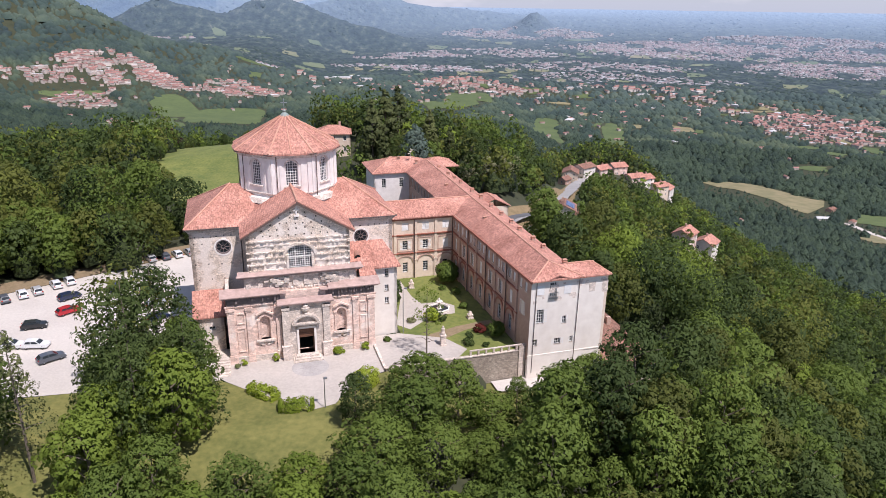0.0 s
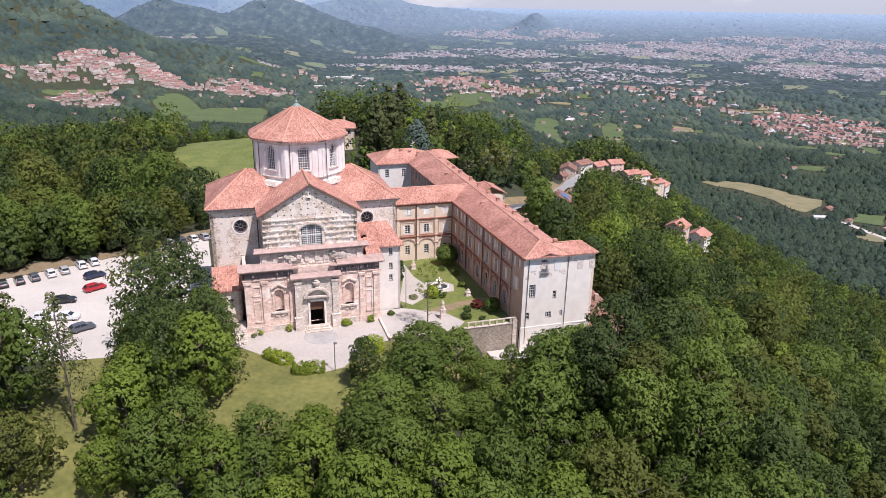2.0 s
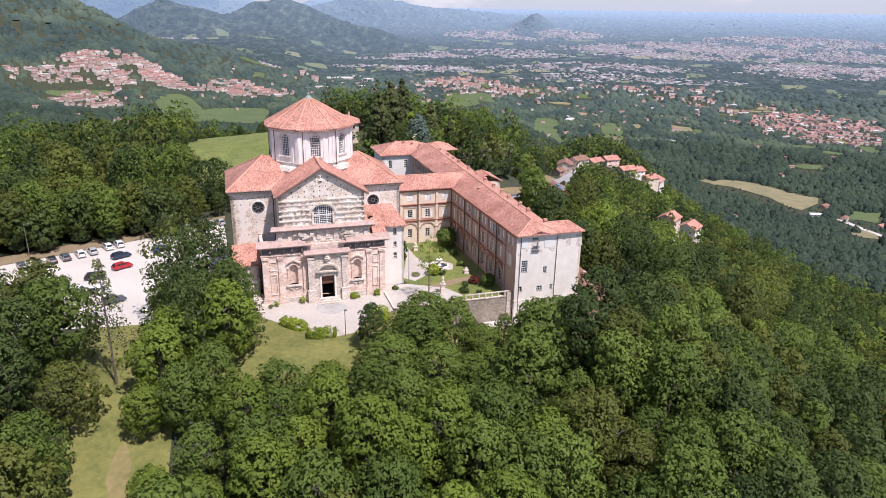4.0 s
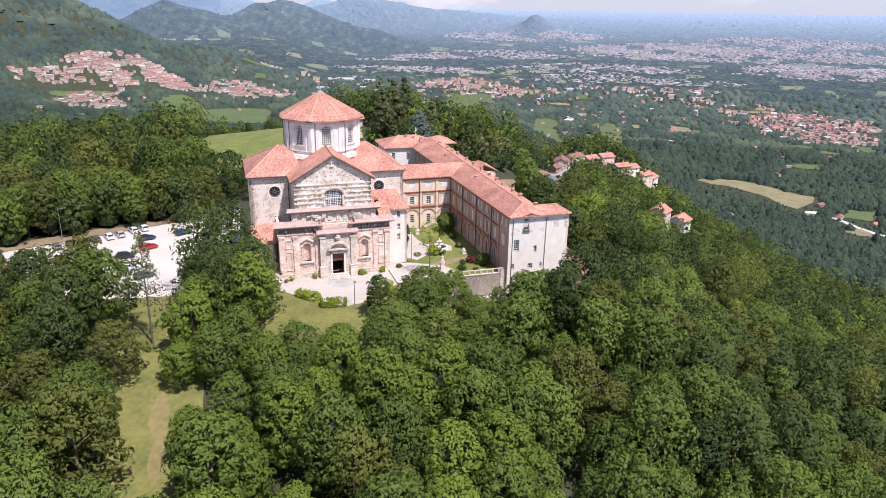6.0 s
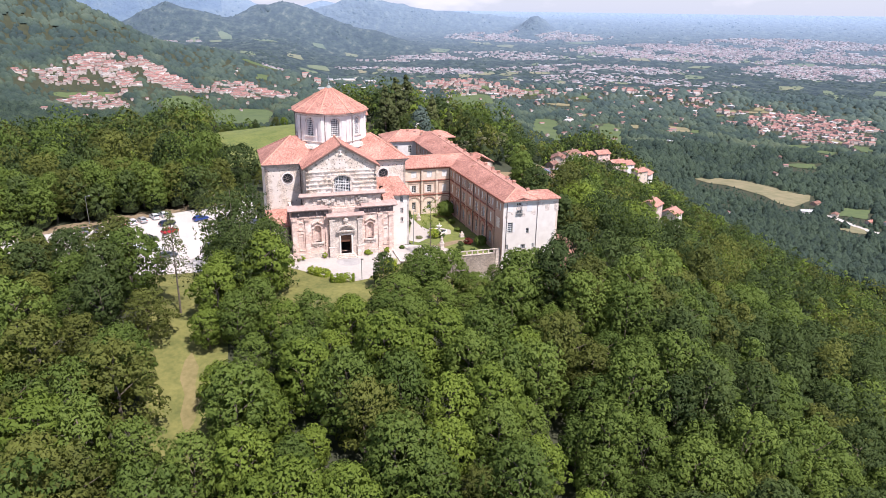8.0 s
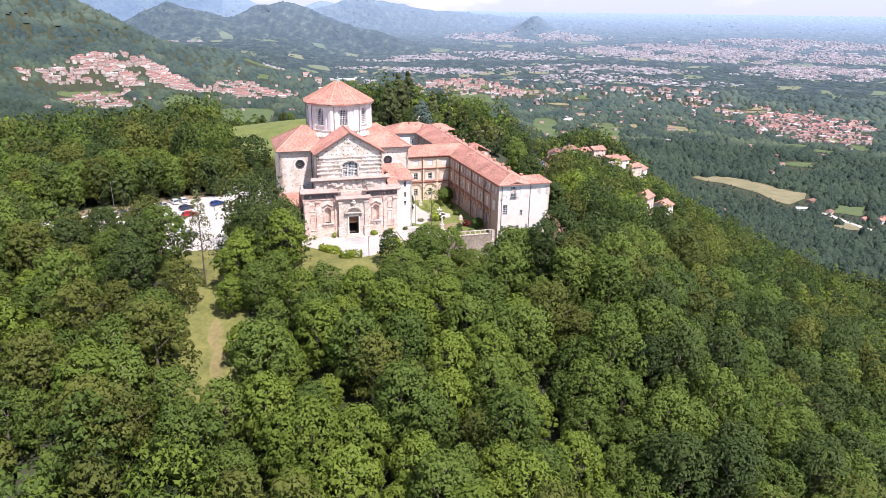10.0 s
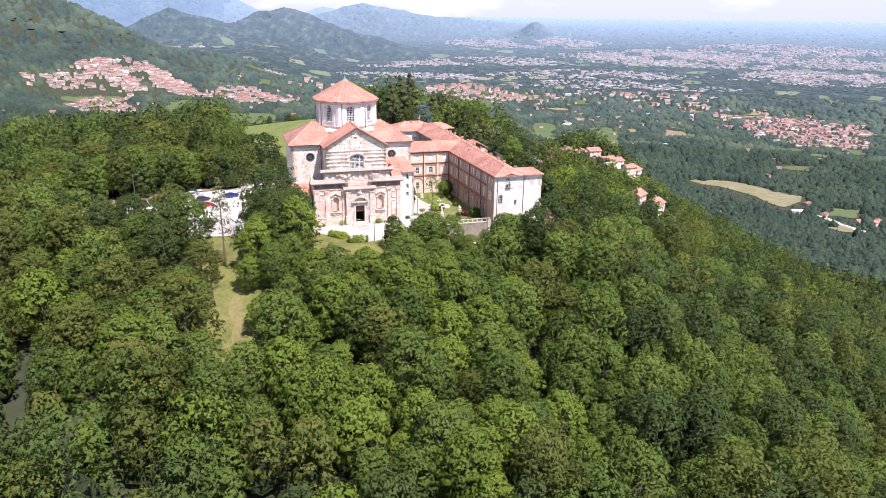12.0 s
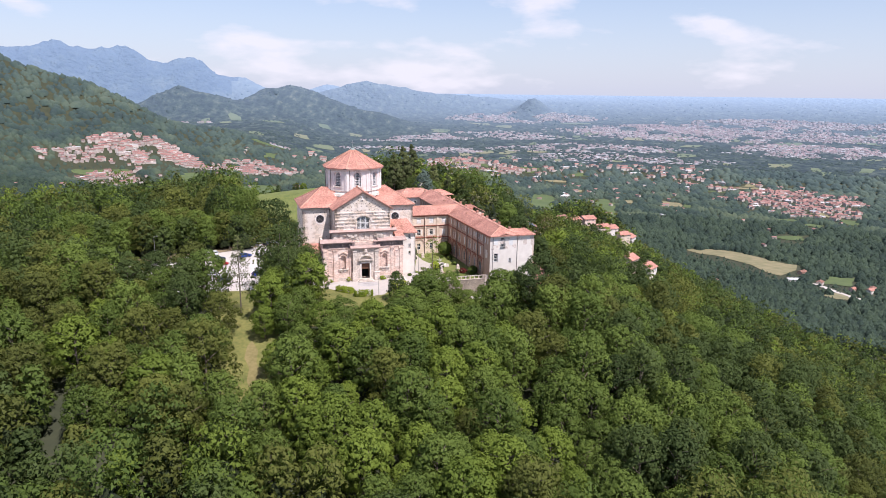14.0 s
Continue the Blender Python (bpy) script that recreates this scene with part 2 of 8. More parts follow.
M = {
    "tiles": material("terracotta_tiles", (0.63, 0.325, 0.25), (0.30, 0.125, 0.092), grain=3.2, stain=0.22, extra=tile_rows),
    "old_tiles": material("weathered_tiles", (0.33, 0.17, 0.12), (0.18, 0.10, 0.08), grain=1.6, stain=0.3, extra=tile_rows),
    "ridge": material("ridge_tiles", (0.62, 0.36, 0.27), (0.45, 0.22, 0.15), grain=3),
    "white": material("white_plaster", (0.85, 0.80, 0.76), (0.66, 0.60, 0.565), grain=1.1, stain=0.18, bump=0.1),
    "clean": material("clean_white_plaster", (0.84, 0.778, 0.712), (0.69, 0.622, 0.558), grain=0.8, stain=0.1, bump=0.08),
    "rubble": material("rubble_masonry", (0.88, 0.755, 0.635), (0.60, 0.48, 0.395), grain=2.6, stain=0.25, bump=0.6, detail=8, extra=patchy(0.55, 0.15)),
    "pink": material("pink_stucco", (0.86, 0.66, 0.565), (0.62, 0.44, 0.365), grain=2.4, stain=0.45, bump=0.4, detail=8, extra=patchy(0.82, 0.03, 1.4)),
    "pale": material("pale_stone", (0.84, 0.73, 0.645), (0.55, 0.45, 0.39), grain=2.6, stain=0.5, bump=0.5, detail=8, extra=patchy(0.75, 0.0, 1.8)),
    "grey": material("grey_stone", (0.78, 0.68, 0.595), (0.46, 0.38, 0.325), grain=2.8, stain=0.5, bump=0.5, detail=8, extra=patchy(0.75, 0.0, 2.0)),
    "ledge": material("weathered_pink_ledge", (0.54, 0.385, 0.34), (0.31, 0.22, 0.19), grain=1.6, stain=0.5, bump=0.4),
    "slate": material("dark_weathered_band", (0.24, 0.19, 0.18), (0.12, 0.10, 0.10), grain=3, stain=0.5, bump=0.4),
    "oldwall": material("dark_rubble_wall", (0.47, 0.40, 0.33), (0.26, 0.21, 0.17), grain=2.6, stain=0.3, bump=0.6, detail=8, extra=patchy(0.45, 0.0)),
    "brick": material("pinkish_brick", (0.56, 0.39, 0.31), (0.38, 0.24, 0.19), grain=3, stain=0.25, bump=0.4),
    "redbrick": material("red_brick", (0.40, 0.17, 0.12), (0.26, 0.10, 0.07), grain=3, stain=0.3, bump=0.4),
    "ochre": material("pale_ochre_plaster", (0.80, 0.665, 0.54), (0.60, 0.47, 0.365), grain=1.5, stain=0.2, bump=0.2),
    "frame": material("white_window_paint", (0.80, 0.79, 0.77), (0.66, 0.64, 0.62), rough=0.5, grain=6, bump=0),
    "wood": material("brown_wood", (0.20, 0.10, 0.06), (0.11, 0.05, 0.03), rough=0.6, grain=5),
    "glass": material("window_glass", (0.05, 0.06, 0.07), (0.02, 0.025, 0.03), rough=0.08, grain=0.6, bump=0),
    # near-black colour that stands for the shade inside holes and openings
    "hole_shade": material("hollow_shade", (0.03, 0.025, 0.022), (0.015, 0.012, 0.01), grain=4),
    "metal": material("grey_metal", (0.42, 0.43, 0.44), (0.28, 0.29, 0.30), rough=0.4, metal=0.8, grain=5, bump=0),
    "pipe": material("copper_brown_pipe", (0.12, 0.08, 0.07), (0.07, 0.05, 0.045), rough=0.5, grain=5, bump=0),
    "lead": material("green_lead", (0.30, 0.36, 0.33), (0.20, 0.24, 0.22), rough=0.5, grain=4),
    "gravel": material("pale_gravel", (0.60, 0.55, 0.50), (0.45, 0.41, 0.37), grain=3.5, stain=0.09, bump=0.3, detail=9),
    "paving": material("grey_paving", (0.51, 0.462, 0.420), (0.37, 0.330, 0.295), grain=2.5, stain=0.12, bump=0.2, detail=8),
    "cobble": material("pebble_mosaic", (0.48, 0.45, 0.43), (0.30, 0.28, 0.27), grain=6, stain=0.6, bump=0.4),
    "asphalt": material("asphalt", (0.15, 0.15, 0.155), (0.09, 0.09, 0.095), grain=2.5, stain=0.2),
    "oldroad": material("worn_asphalt", (0.36, 0.35, 0.34), (0.24, 0.23, 0.225), grain=2.0, stain=0.15),
    "lawn": material("lawn", (0.215, 0.225, 0.062), (0.082, 0.118, 0.030), grain=1.2, stain=0.16, bump=0.5, detail=9),
    "rough_grass": material("rough_grass", (0.215, 0.200, 0.062), (0.092, 0.104, 0.028), grain=1.2, stain=0.22, bump=0.5, detail=9),
    "worn": material("worn_grass", (0.25, 0.200, 0.088), (0.125, 0.112, 0.040), grain=1.2, stain=0.28, bump=0.5, detail=9),
    "dry_grass": material("dry_trodden_grass", (0.30, 0.215, 0.120), (0.15, 0.115, 0.056), grain=1.3, stain=0.3, bump=0.4, detail=9),
    "earth": material("bare_earth", (0.30, 0.22, 0.14), (0.18, 0.14, 0.08), grain=1.8, stain=0.3, bump=0.4),
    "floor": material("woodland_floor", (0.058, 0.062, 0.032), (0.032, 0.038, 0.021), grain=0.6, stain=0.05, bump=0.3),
    "bark": material("grey_bark", (0.22, 0.18, 0.14), (0.10, 0.08, 0.06), grain=4, stain=1.0, bump=0.5),
    "leaf": leafy("leaves_broadleaf", (0.172, 0.232, 0.048), (0.080, 0.122, 0.028)),
    "leaf_olive": leafy("olive_leaves", (0.168, 0.186, 0.042), (0.082, 0.098, 0.026)),
    "leaf_light": leafy("leaves_light", (0.215, 0.282, 0.047), (0.118, 0.168, 0.029)),
    "leaf_dark": leafy("leaves_dark", (0.100, 0.138, 0.040), (0.046, 0.072, 0.024)),
    "leaf_conifer": leafy("needles", (0.125, 0.140, 0.050), (0.045, 0.060, 0.024), lucent=0.15),
    "leaf_blue": leafy("blue_needles", (0.165, 0.215, 0.165), (0.07, 0.10, 0.082), lucent=0.1),
    "leaf_purple": leafy("purple_leaves", (0.075, 0.03, 0.035), (0.03, 0.012, 0.016), lucent=0.15),
    "leaf_red": leafy("red_leaves", (0.22, 0.05, 0.04), (0.10, 0.025, 0.02)),
    "leaf_blossom": leafy("pale_blossom", (0.38, 0.36, 0.22), (0.14, 0.17, 0.06)),
    "hedge": leafy("hedge_leaves", (0.40, 0.47, 0.06), (0.20, 0.27, 0.035)),
    # near-black filler domes; the shade inside the crowns is put into this colour
    "crown_shade_core": material("crown_inner_shade", (0.036, 0.052, 0.014), (0.015, 0.024, 0.008), grain=0.9, stain=0.2, bump=1.0, relief=1.4, detail=9, island=0.8),
    # bluish tint in this base colour stands for haze over the valley
    "woods_far": material("woods_far", (0.058, 0.088, 0.050), (0.014, 0.030, 0.026), grain=0.34, stain=0.007, bump=1.0, relief=4.5, detail=9, island=0.5),
    "field": material("meadow", (0.115, 0.150, 0.055), (0.068, 0.098, 0.040), grain=0.12, stain=0.02, bump=0),
    "hay": material("hay_field", (0.285, 0.235, 0.135), (0.15, 0.150, 0.075), grain=0.08, stain=0.03, bump=0),
    "town_roof": material("town_roofs", (0.40, 0.215, 0.185), (0.20, 0.11, 0.095), grain=0.3, stain=0.01, bump=0, island=0.8),
    "town_wall": material("town_walls", (0.68, 0.60, 0.54), (0.38, 0.31, 0.27), grain=0.3, stain=0.01, bump=0, island=0.8),
    "town_grey": material("flat_roofs", (0.62, 0.62, 0.62), (0.40, 0.40, 0.41), grain=0.3, stain=0.01, bump=0, island=0.8),
    "tyre": material("tyre_rubber", (0.03, 0.03, 0.03), grain=6, bump=0),
    "lamp_red": material("red_lens", (0.45, 0.03, 0.02), rough=0.25, grain=6, bump=0),
    "lamp_clear": material("clear_lens", (0.75, 0.76, 0.78), rough=0.2, grain=6, bump=0),
}


def paint(name, colour):
    m = material(name, colour, tuple(c * 0.85 for c in colour), rough=0.28, grain=3, bump=0)
    m.node_tree.nodes["Principled BSDF"].inputs["Coat Weight"].default_value = 0.6
    return m


def distance(name, tones, scale, share, air=(0.225, 0.272, 0.34), near=2500, curve=2.2, relief=0.0):
    """The far country at the horizon: woods, fields and roofs run together, with the air's haze mixed into their colour
    and glow.
    """
    m = bpy.data.materials.new(name)
    m.use_nodes = True
    nt = m.node_tree
    p = nt.nodes["Principled BSDF"]
    p.inputs["Roughness"].default_value = 1.0
    tc = nt.nodes.new("ShaderNodeTexCoord")
    mp = nt.nodes.new("ShaderNodeMapping")
    mp.inputs["Scale"].default_value = (scale, scale * 0.55, scale)
    a = nt.nodes.new("ShaderNodeTexNoise")
    a.inputs["Scale"].default_value, a.inputs["Detail"].default_value = 1.0, 9.0
    a.inputs["Roughness"].default_value = 0.65
    r = nt.nodes.new("ShaderNodeValToRGB")
    while len(r.color_ramp.elements) < len(tones):
        r.color_ramp.elements.new(0.5)
    for e, (at, c) in zip(r.color_ramp.elements, tones):
        e.position, e.color = at, (*c, 1)
    nt.links.new(tc.outputs["Object"], mp.inputs[0])
    nt.links.new(mp.outputs[0], a.inputs["Vector"])
    nt.links.new(a.outputs["Fac"], r.inputs["Fac"])
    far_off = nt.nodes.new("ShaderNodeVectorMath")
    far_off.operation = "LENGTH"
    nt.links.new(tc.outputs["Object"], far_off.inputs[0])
    # haze is put into the colour, thicker with distance
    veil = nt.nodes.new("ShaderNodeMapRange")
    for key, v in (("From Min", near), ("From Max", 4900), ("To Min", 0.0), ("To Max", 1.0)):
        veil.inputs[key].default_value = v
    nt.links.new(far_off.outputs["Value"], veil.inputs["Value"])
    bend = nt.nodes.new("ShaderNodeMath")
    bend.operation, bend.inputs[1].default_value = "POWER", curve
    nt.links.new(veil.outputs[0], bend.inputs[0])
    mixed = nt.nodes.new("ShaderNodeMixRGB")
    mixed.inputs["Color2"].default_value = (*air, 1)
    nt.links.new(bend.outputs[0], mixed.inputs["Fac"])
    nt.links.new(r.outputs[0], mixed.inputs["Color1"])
    # the haze-tinted colour serves as base and as a faint glow
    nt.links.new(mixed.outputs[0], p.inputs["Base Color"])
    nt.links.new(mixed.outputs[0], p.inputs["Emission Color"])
    if relief:
        crowns = nt.nodes.new("ShaderNodeTexNoise")
        crowns.inputs["Scale"].default_value, crowns.inputs["Detail"].default_value = 0.035, 6.0
        bump = nt.nodes.new("ShaderNodeBump")
        bump.inputs["Strength"].default_value, bump.inputs["Distance"].default_value = 1.0, relief
        nt.links.new(tc.outputs["Object"], crowns.inputs["Vector"])
        nt.links.new(crowns.outputs["Fac"], bump.inputs["Height"])
        nt.links.new(bump.outputs[0], p.inputs["Normal"])
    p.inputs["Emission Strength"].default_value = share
    return m

# ---------------------------------------------------------------- building tools
class Build:
    """Collects faces of one mesh. Points are in metres; each face may carry UVs in metres."""

    def __init__(self):
        self.v, self.f, self.uv, self.mi = [], [], [], []

    def face(self, pts, uv=None, mi=0):
        n = len(self.v)
        self.v.extend(tuple(p) for p in pts)
        self.f.append(tuple(range(n, n + len(pts))))
        self.uv.append(uv or [(0.0, 0.0)] * len(pts))
        self.mi.append(mi)
        return self

    def box(self, x0, x1, y0, y1, z0, z1, mi=0, m=None):
        c = [Vector((x, y, z)) for z in (z0, z1) for x, y in ((x0, y0), (x1, y0), (x1, y1), (x0, y1))]
        if m:
            c = [m @ p for p in c]
        for q in ((3, 2, 1, 0), (4, 5, 6, 7), (0, 1, 5, 4), (1, 2, 6, 5), (2, 3, 7, 6), (3, 0, 4, 7)):
            self.face([c[i] for i in q], mi=mi)
        return self

    def lathe(self, profile, centre=(0, 0), n=12, arc=(0, 360), mi=0):
        """profile: (radius, z) from the bottom up."""
        k = n if arc[1] - arc[0] >= 360 else n + 1
        ang = [radians(arc[0] + (arc[1] - arc[0]) * i / n) for i in range(k)]
        ring = lambda r, z: [(centre[0] + r * math.cos(t), centre[1] + r * math.sin(t), z) for t in ang]
        rows = [ring(r, z) for r, z in profile]
        for lo, hi in zip(rows, rows[1:]):
            for i in range(n):
                j = (i + 1) % k
                self.face([lo[i], lo[j], hi[j], hi[i]], mi=mi)
        if k == n:
            self.face(list(reversed(rows[0])), mi=mi)
            self.face(rows[-1], mi=mi)
        return self

    def tube(self, a, b, r0, r1, n=6, mi=0):
        a, b = Vector(a), Vector(b)
        q = (b - a).to_track_quat("Z", "Y")
        lo = [a + q @ Vector((r0 * math.cos(math.tau * i / n), r0 * math.sin(math.tau * i / n), 0)) for i in range(n)]
        hi = [b + q @ Vector((r1 * math.cos(math.tau * i / n), r1 * math.sin(math.tau * i / n), 0)) for i in range(n)]
        for i in range(n):
            j = (i + 1) % n
            self.face([lo[i], lo[j], hi[j], hi[i]], mi=mi)
        self.face(hi, mi=mi)
        self.face(list(reversed(lo)), mi=mi)
        return self

    def prism(self, outline, z0, z1, mi=0):
        """An upright prism over a counter-clockwise outline."""
        lo, hi = [(x, y, z0) for x, y in outline], [(x, y, z1) for x, y in outline]
        n = len(outline)
        for i in range(n):
            j = (i + 1) % n
            self.face([lo[i], lo[j], hi[j], hi[i]], mi=mi)
        self.face(hi, mi=mi)
        self.face(list(reversed(lo)), mi=mi)
        return self

    def slope(self, pts, thick=0.22, mi=0):
        """A roof slope with thickness. pts: the eaves' two ends first, then up; seen from outside counter-clockwise."""
        p = [Vector(q) for q in pts]
        along = (p[1] - p[0]).normalized()
        nrm = (p[1] - p[0]).cross(p[-1] - p[0]).normalized()
        up = nrm.cross(along)
        uv = [((q - p[0]).dot(along), (q - p[0]).dot(up)) for q in p]
        self.face(p, uv, mi)
        low = [q - Vector((0, 0, thick)) for q in p]
        for i in range(len(p)):
            j = (i + 1) % len(p)
            self.face([low[i], low[j], p[j], p[i]], [uv[i], uv[j], uv[j], uv[i]], mi)
        self.face(list(reversed(low)), list(reversed(uv)), mi)
        return self

    def mesh(self, name, mats, smooth=False, weld=False):
        me = bpy.data.meshes.new(name)
        me.from_pydata(self.v, [], self.f)
        layer = me.uv_layers.new(name="UVMap")
        layer.data.foreach_set("uv", np.array([c for f in self.uv for p in f for c in p], dtype=np.float32))
        for m in mats if isinstance(mats, (list, tuple)) else [mats]:
            me.materials.append(m)
        me.polygons.foreach_set("material_index", self.mi)
        if smooth:
            me.polygons.foreach_set("use_smooth", [True] * len(self.f))
        if weld:
            bm = bmesh.new()
            bm.from_mesh(me)
            bmesh.ops.remove_doubles(bm, verts=bm.verts, dist=0.0005)
            bm.to_mesh(me)
            bm.free()
        me.update()
        return me


def part(name, shape, mats, parent, label="", at=None, smooth=False):
    """One mesh object under a thing or a part. shape: a Build or a finished mesh."""
    me = shape if isinstance(shape, bpy.types.Mesh) else shape.mesh(name, mats, smooth)
    ob = new(name, me)
    ob.parent = parent
    if at is not None:
        ob.matrix_basis = at
    return tagged(ob, label)


def thing(name, label, category, at=None, group="", kind=""):
    ob = new(name)
    ob.matrix_basis = at if at is not None else Matrix.Identity(4)
    return tagged(ob, label, category, group, kind)


def single(name, shape, mats, label, category, at=None, group="", kind="", smooth=False):
    ob = new(name, shape if isinstance(shape, bpy.types.Mesh) else shape.mesh(name, mats, smooth))
    if at is not None:
        ob.matrix_basis = at
    return tagged(ob, label, category, group, kind)


class Face:
    """A wall's plane: s along it from p0 towards p1, z up, d outwards."""

    def __init__(self, p0, p1):
        self.p0 = Vector((*p0, 0))
        self.along = (Vector((*p1, 0)) - self.p0)
        self.length = self.along.length
        self.along.normalize()
        self.out = Vector((self.along.y, -self.along.x, 0))

    def at(self, s, z, d=0.0):
        return self.p0 + self.along * s + self.out * d + Vector((0, 0, z))

    def seat(self, s, z, d=0.0):
        """Local x along the wall, -y outwards, z up."""
        m = Matrix.Identity(4)
        m.col[0][:3], m.col[1][:3], m.col[2][:3] = self.along, -self.out, (0, 0, 1)
        m.col[3][:3] = self.at(s, z, d)
        return m

    def box(self, build, s0, s1, z0, z1, d0, d1, mi=0):
        m = self.seat(0, 0)
        return build.box(s0, s1, -d1, -d0, z0, z1, mi, m)


def wall(build, face, z0, z1, openings=(), thick=0.5, mi=0, s0=0.0, s1=None):
    """A wall with thickness and real openings. openings: (s, z, width, height, arched), s the middle and z the sill."""
    s1 = face.length if s1 is None else s1
    ss = sorted({s0, s1, *(o[0] - o[2] / 2 for o in openings), *(o[0] + o[2] / 2 for o in openings)})
    zs = sorted({z0, z1, *(o[1] for o in openings), *(o[1] + o[3] for o in openings)})
    inside = lambda s, z: any(abs(s - o[0]) < o[2] / 2 and o[1] < z < o[1] + o[3] for o in openings)
    for sa, sb in zip(ss, ss[1:]):
        run = None
        for za, zb in list(zip(zs, zs[1:])) + [(None, None)]:
            solid = za is not None and not inside((sa + sb) / 2, (za + zb) / 2)
            if solid:
                run = (run[0], zb) if run else (za, zb)
            elif run:
                build.face([face.at(sa, run[0]), face.at(sb, run[0]), face.at(sb, run[1]), face.at(sa, run[1])], mi=mi)
                run = None
    for s, z, w, h, arched in openings:
        l, r, t = s - w / 2, s + w / 2, z + h
        q = lambda a, b, c, d: build.face([face.at(*a, 0), face.at(*b, 0), face.at(*c, -thick), face.at(*d, -thick)], mi=mi)
        q((l, z), (l, t), (l, t), (l, z))
        q((r, t), (r, z), (r, z), (r, t))
        q((r, z), (l, z), (l, z), (r, z))
        if not arched:
            q((l, t), (r, t), (r, t), (l, t))
        else:
            rise = min(w / 2, arched if arched is not True else w / 2)
            arc = [(s - w / 2 * math.cos(math.pi * i / 10), t - rise + rise * math.sin(math.pi * i / 10)) for i in range(11)]
            for (sa, za), (sb, zb) in zip(arc, arc[1:]):
                build.face([face.at(sa, za), face.at(sb, zb), face.at(sb, t), face.at(sa, t)], mi=mi)
                q((sa, za), (sb, zb), (sb, zb), (sa, za))
    # ends, top and back
    build.face([face.at(s0, z0, -thick), face.at(s0, z0), face.at(s0, z1), face.at(s0, z1, -thick)], mi=mi)
    build.face([face.at(s1, z0), face.at(s1, z0, -thick), face.at(s1, z1, -thick), face.at(s1, z1)], mi=mi)
    build.face([face.at(s0, z1), face.at(s1, z1), face.at(s1, z1, -thick), face.at(s0, z1, -thick)], mi=mi)
    return build


WINDOW_KIT = {}


def window(parent, at, w, h, cols=2, rows=3, shutters="", arched=False, bar=0.06, label=""):
    """A window in its opening: frame with glazing bars, a pane, a sill, and shutters (open or shut)."""
    key = (round(w, 2), round(h, 2), cols, rows, shutters, arched, bar)
    if key not in WINDOW_KIT:
        fr, pane, sill, sh = Build(), Build(), Build(), (Build(), Build())
        def top(x):
            return h if not arched else h - (arched if arched is not True else w / 2) * (1 - math.sqrt(max(0.0, 1 - (2 * x / w) ** 2)))
        e = bar * 1.5
        fr.box(-w / 2, w / 2, 0.10, 0.20, 0, e)
        for x in (-w / 2 + e / 2, w / 2 - e / 2):
            fr.box(x - e / 2, x + e / 2, 0.10, 0.20, 0, top(abs(x)) - 0.02)
        if not arched:
            fr.box(-w / 2, w / 2, 0.10, 0.20, h - e, h)
        else:
            xs = [w / 2 * math.cos(math.pi * i / 10) for i in range(11)]
            for a, b in zip(xs, xs[1:]):
                fr.face([(a, 0.1, top(abs(a)) - e * 1.2), (b, 0.1, top(abs(b)) - e * 1.2), (b, 0.1, top(abs(b))), (a, 0.1, top(abs(a)))][::-1])
        bars = []
        many = cols * rows >= 15
        for i in range(1, cols):
            x = -w / 2 + w * i / cols
            bars.append(Build() if many else fr)
            bars[-1].box(x - bar / 2, x + bar / 2, 0.11, 0.18, 0, top(abs(x)) - 0.02)
        for i in range(1, rows):
            z = h * i / rows
            half = w / 2
            while half > 0.1 and top(half) < z:
                half -= 0.05
            bars.append(Build() if many else fr)
            bars[-1].box(-half, half, 0.115, 0.175, z - bar / 2, z + bar / 2)
        pane.box(-w / 2, w / 2, 0.22, 0.26, 0, h)
        sill.box(-w / 2 - 0.12, w / 2 + 0.12, -0.12, 0.1, -0.12, 0)
        def louvre(one, x0, x1, back, face):
            """A shutter leaf whose front is folded into slats."""
            steps = [(face, 0.0)]
            for k in range(7):
                steps += [(face, h * (k + 0.25) / 7), (face - 0.025, h * (k + 0.3) / 7), (face - 0.012, h * (k + 0.75) / 7), (face, h * (k + 0.8) / 7)]
            steps.append((face, h))
            for (ya, za), (yb, zb) in zip(steps, steps[1:]):
                one.face([(x0, ya, za), (x1, ya, za), (x1, yb, zb), (x0, yb, zb)])
            for x in (x0, x1):
                side = [(x, y, z) for y, z in steps] + [(x, back, h), (x, back, 0.0)]
                one.face(side if x == x0 else side[::-1])
            one.face([(x1, back, 0), (x0, back, 0), (x0, back, h), (x1, back, h)])
            one.face([(x0, face, h), (x1, face, h), (x1, back, h), (x0, back, h)])
            one.face([(x0, back, 0), (x1, back, 0), (x1, face, 0), (x0, face, 0)])

        if shutters == "open":
            leaf = w / 2
            for sgn in (-1, 1):
                x0, x1 = sorted((sgn * w / 2, sgn * (w / 2 + leaf)))
                louvre(sh[sgn > 0], x0 + 0.02, x1 - 0.02, -0.03, -0.09)
        if shutters == "shut":
            for x0, x1 in ((-w / 2, -0.02), (0.02, w / 2)):
                louvre(sh[x0 > 0], x0, x1, 0.08, 0.02)
        WINDOW_KIT[key] = (fr.mesh("window", M["frame"]), pane.mesh("pane", M["glass"]), sill.mesh("sill", M["pale"]), [k.mesh("shutter", M["frame"], weld=True) for k in sh] if shutters else [], [k.mesh("glazing_bar", M["frame"]) for k in bars] if many else [])
    fr, pane, sill, sh, bars = WINDOW_KIT[key]
    ob = part("window", fr, None, parent, label, at)
    part("pane", pane, None, ob)
    part("sill", sill, None, ob)
    for one in sh:
        part("shutter", one, None, ob)
    for one in bars:
        part("glazing_bar", one, None, ob)
    return ob


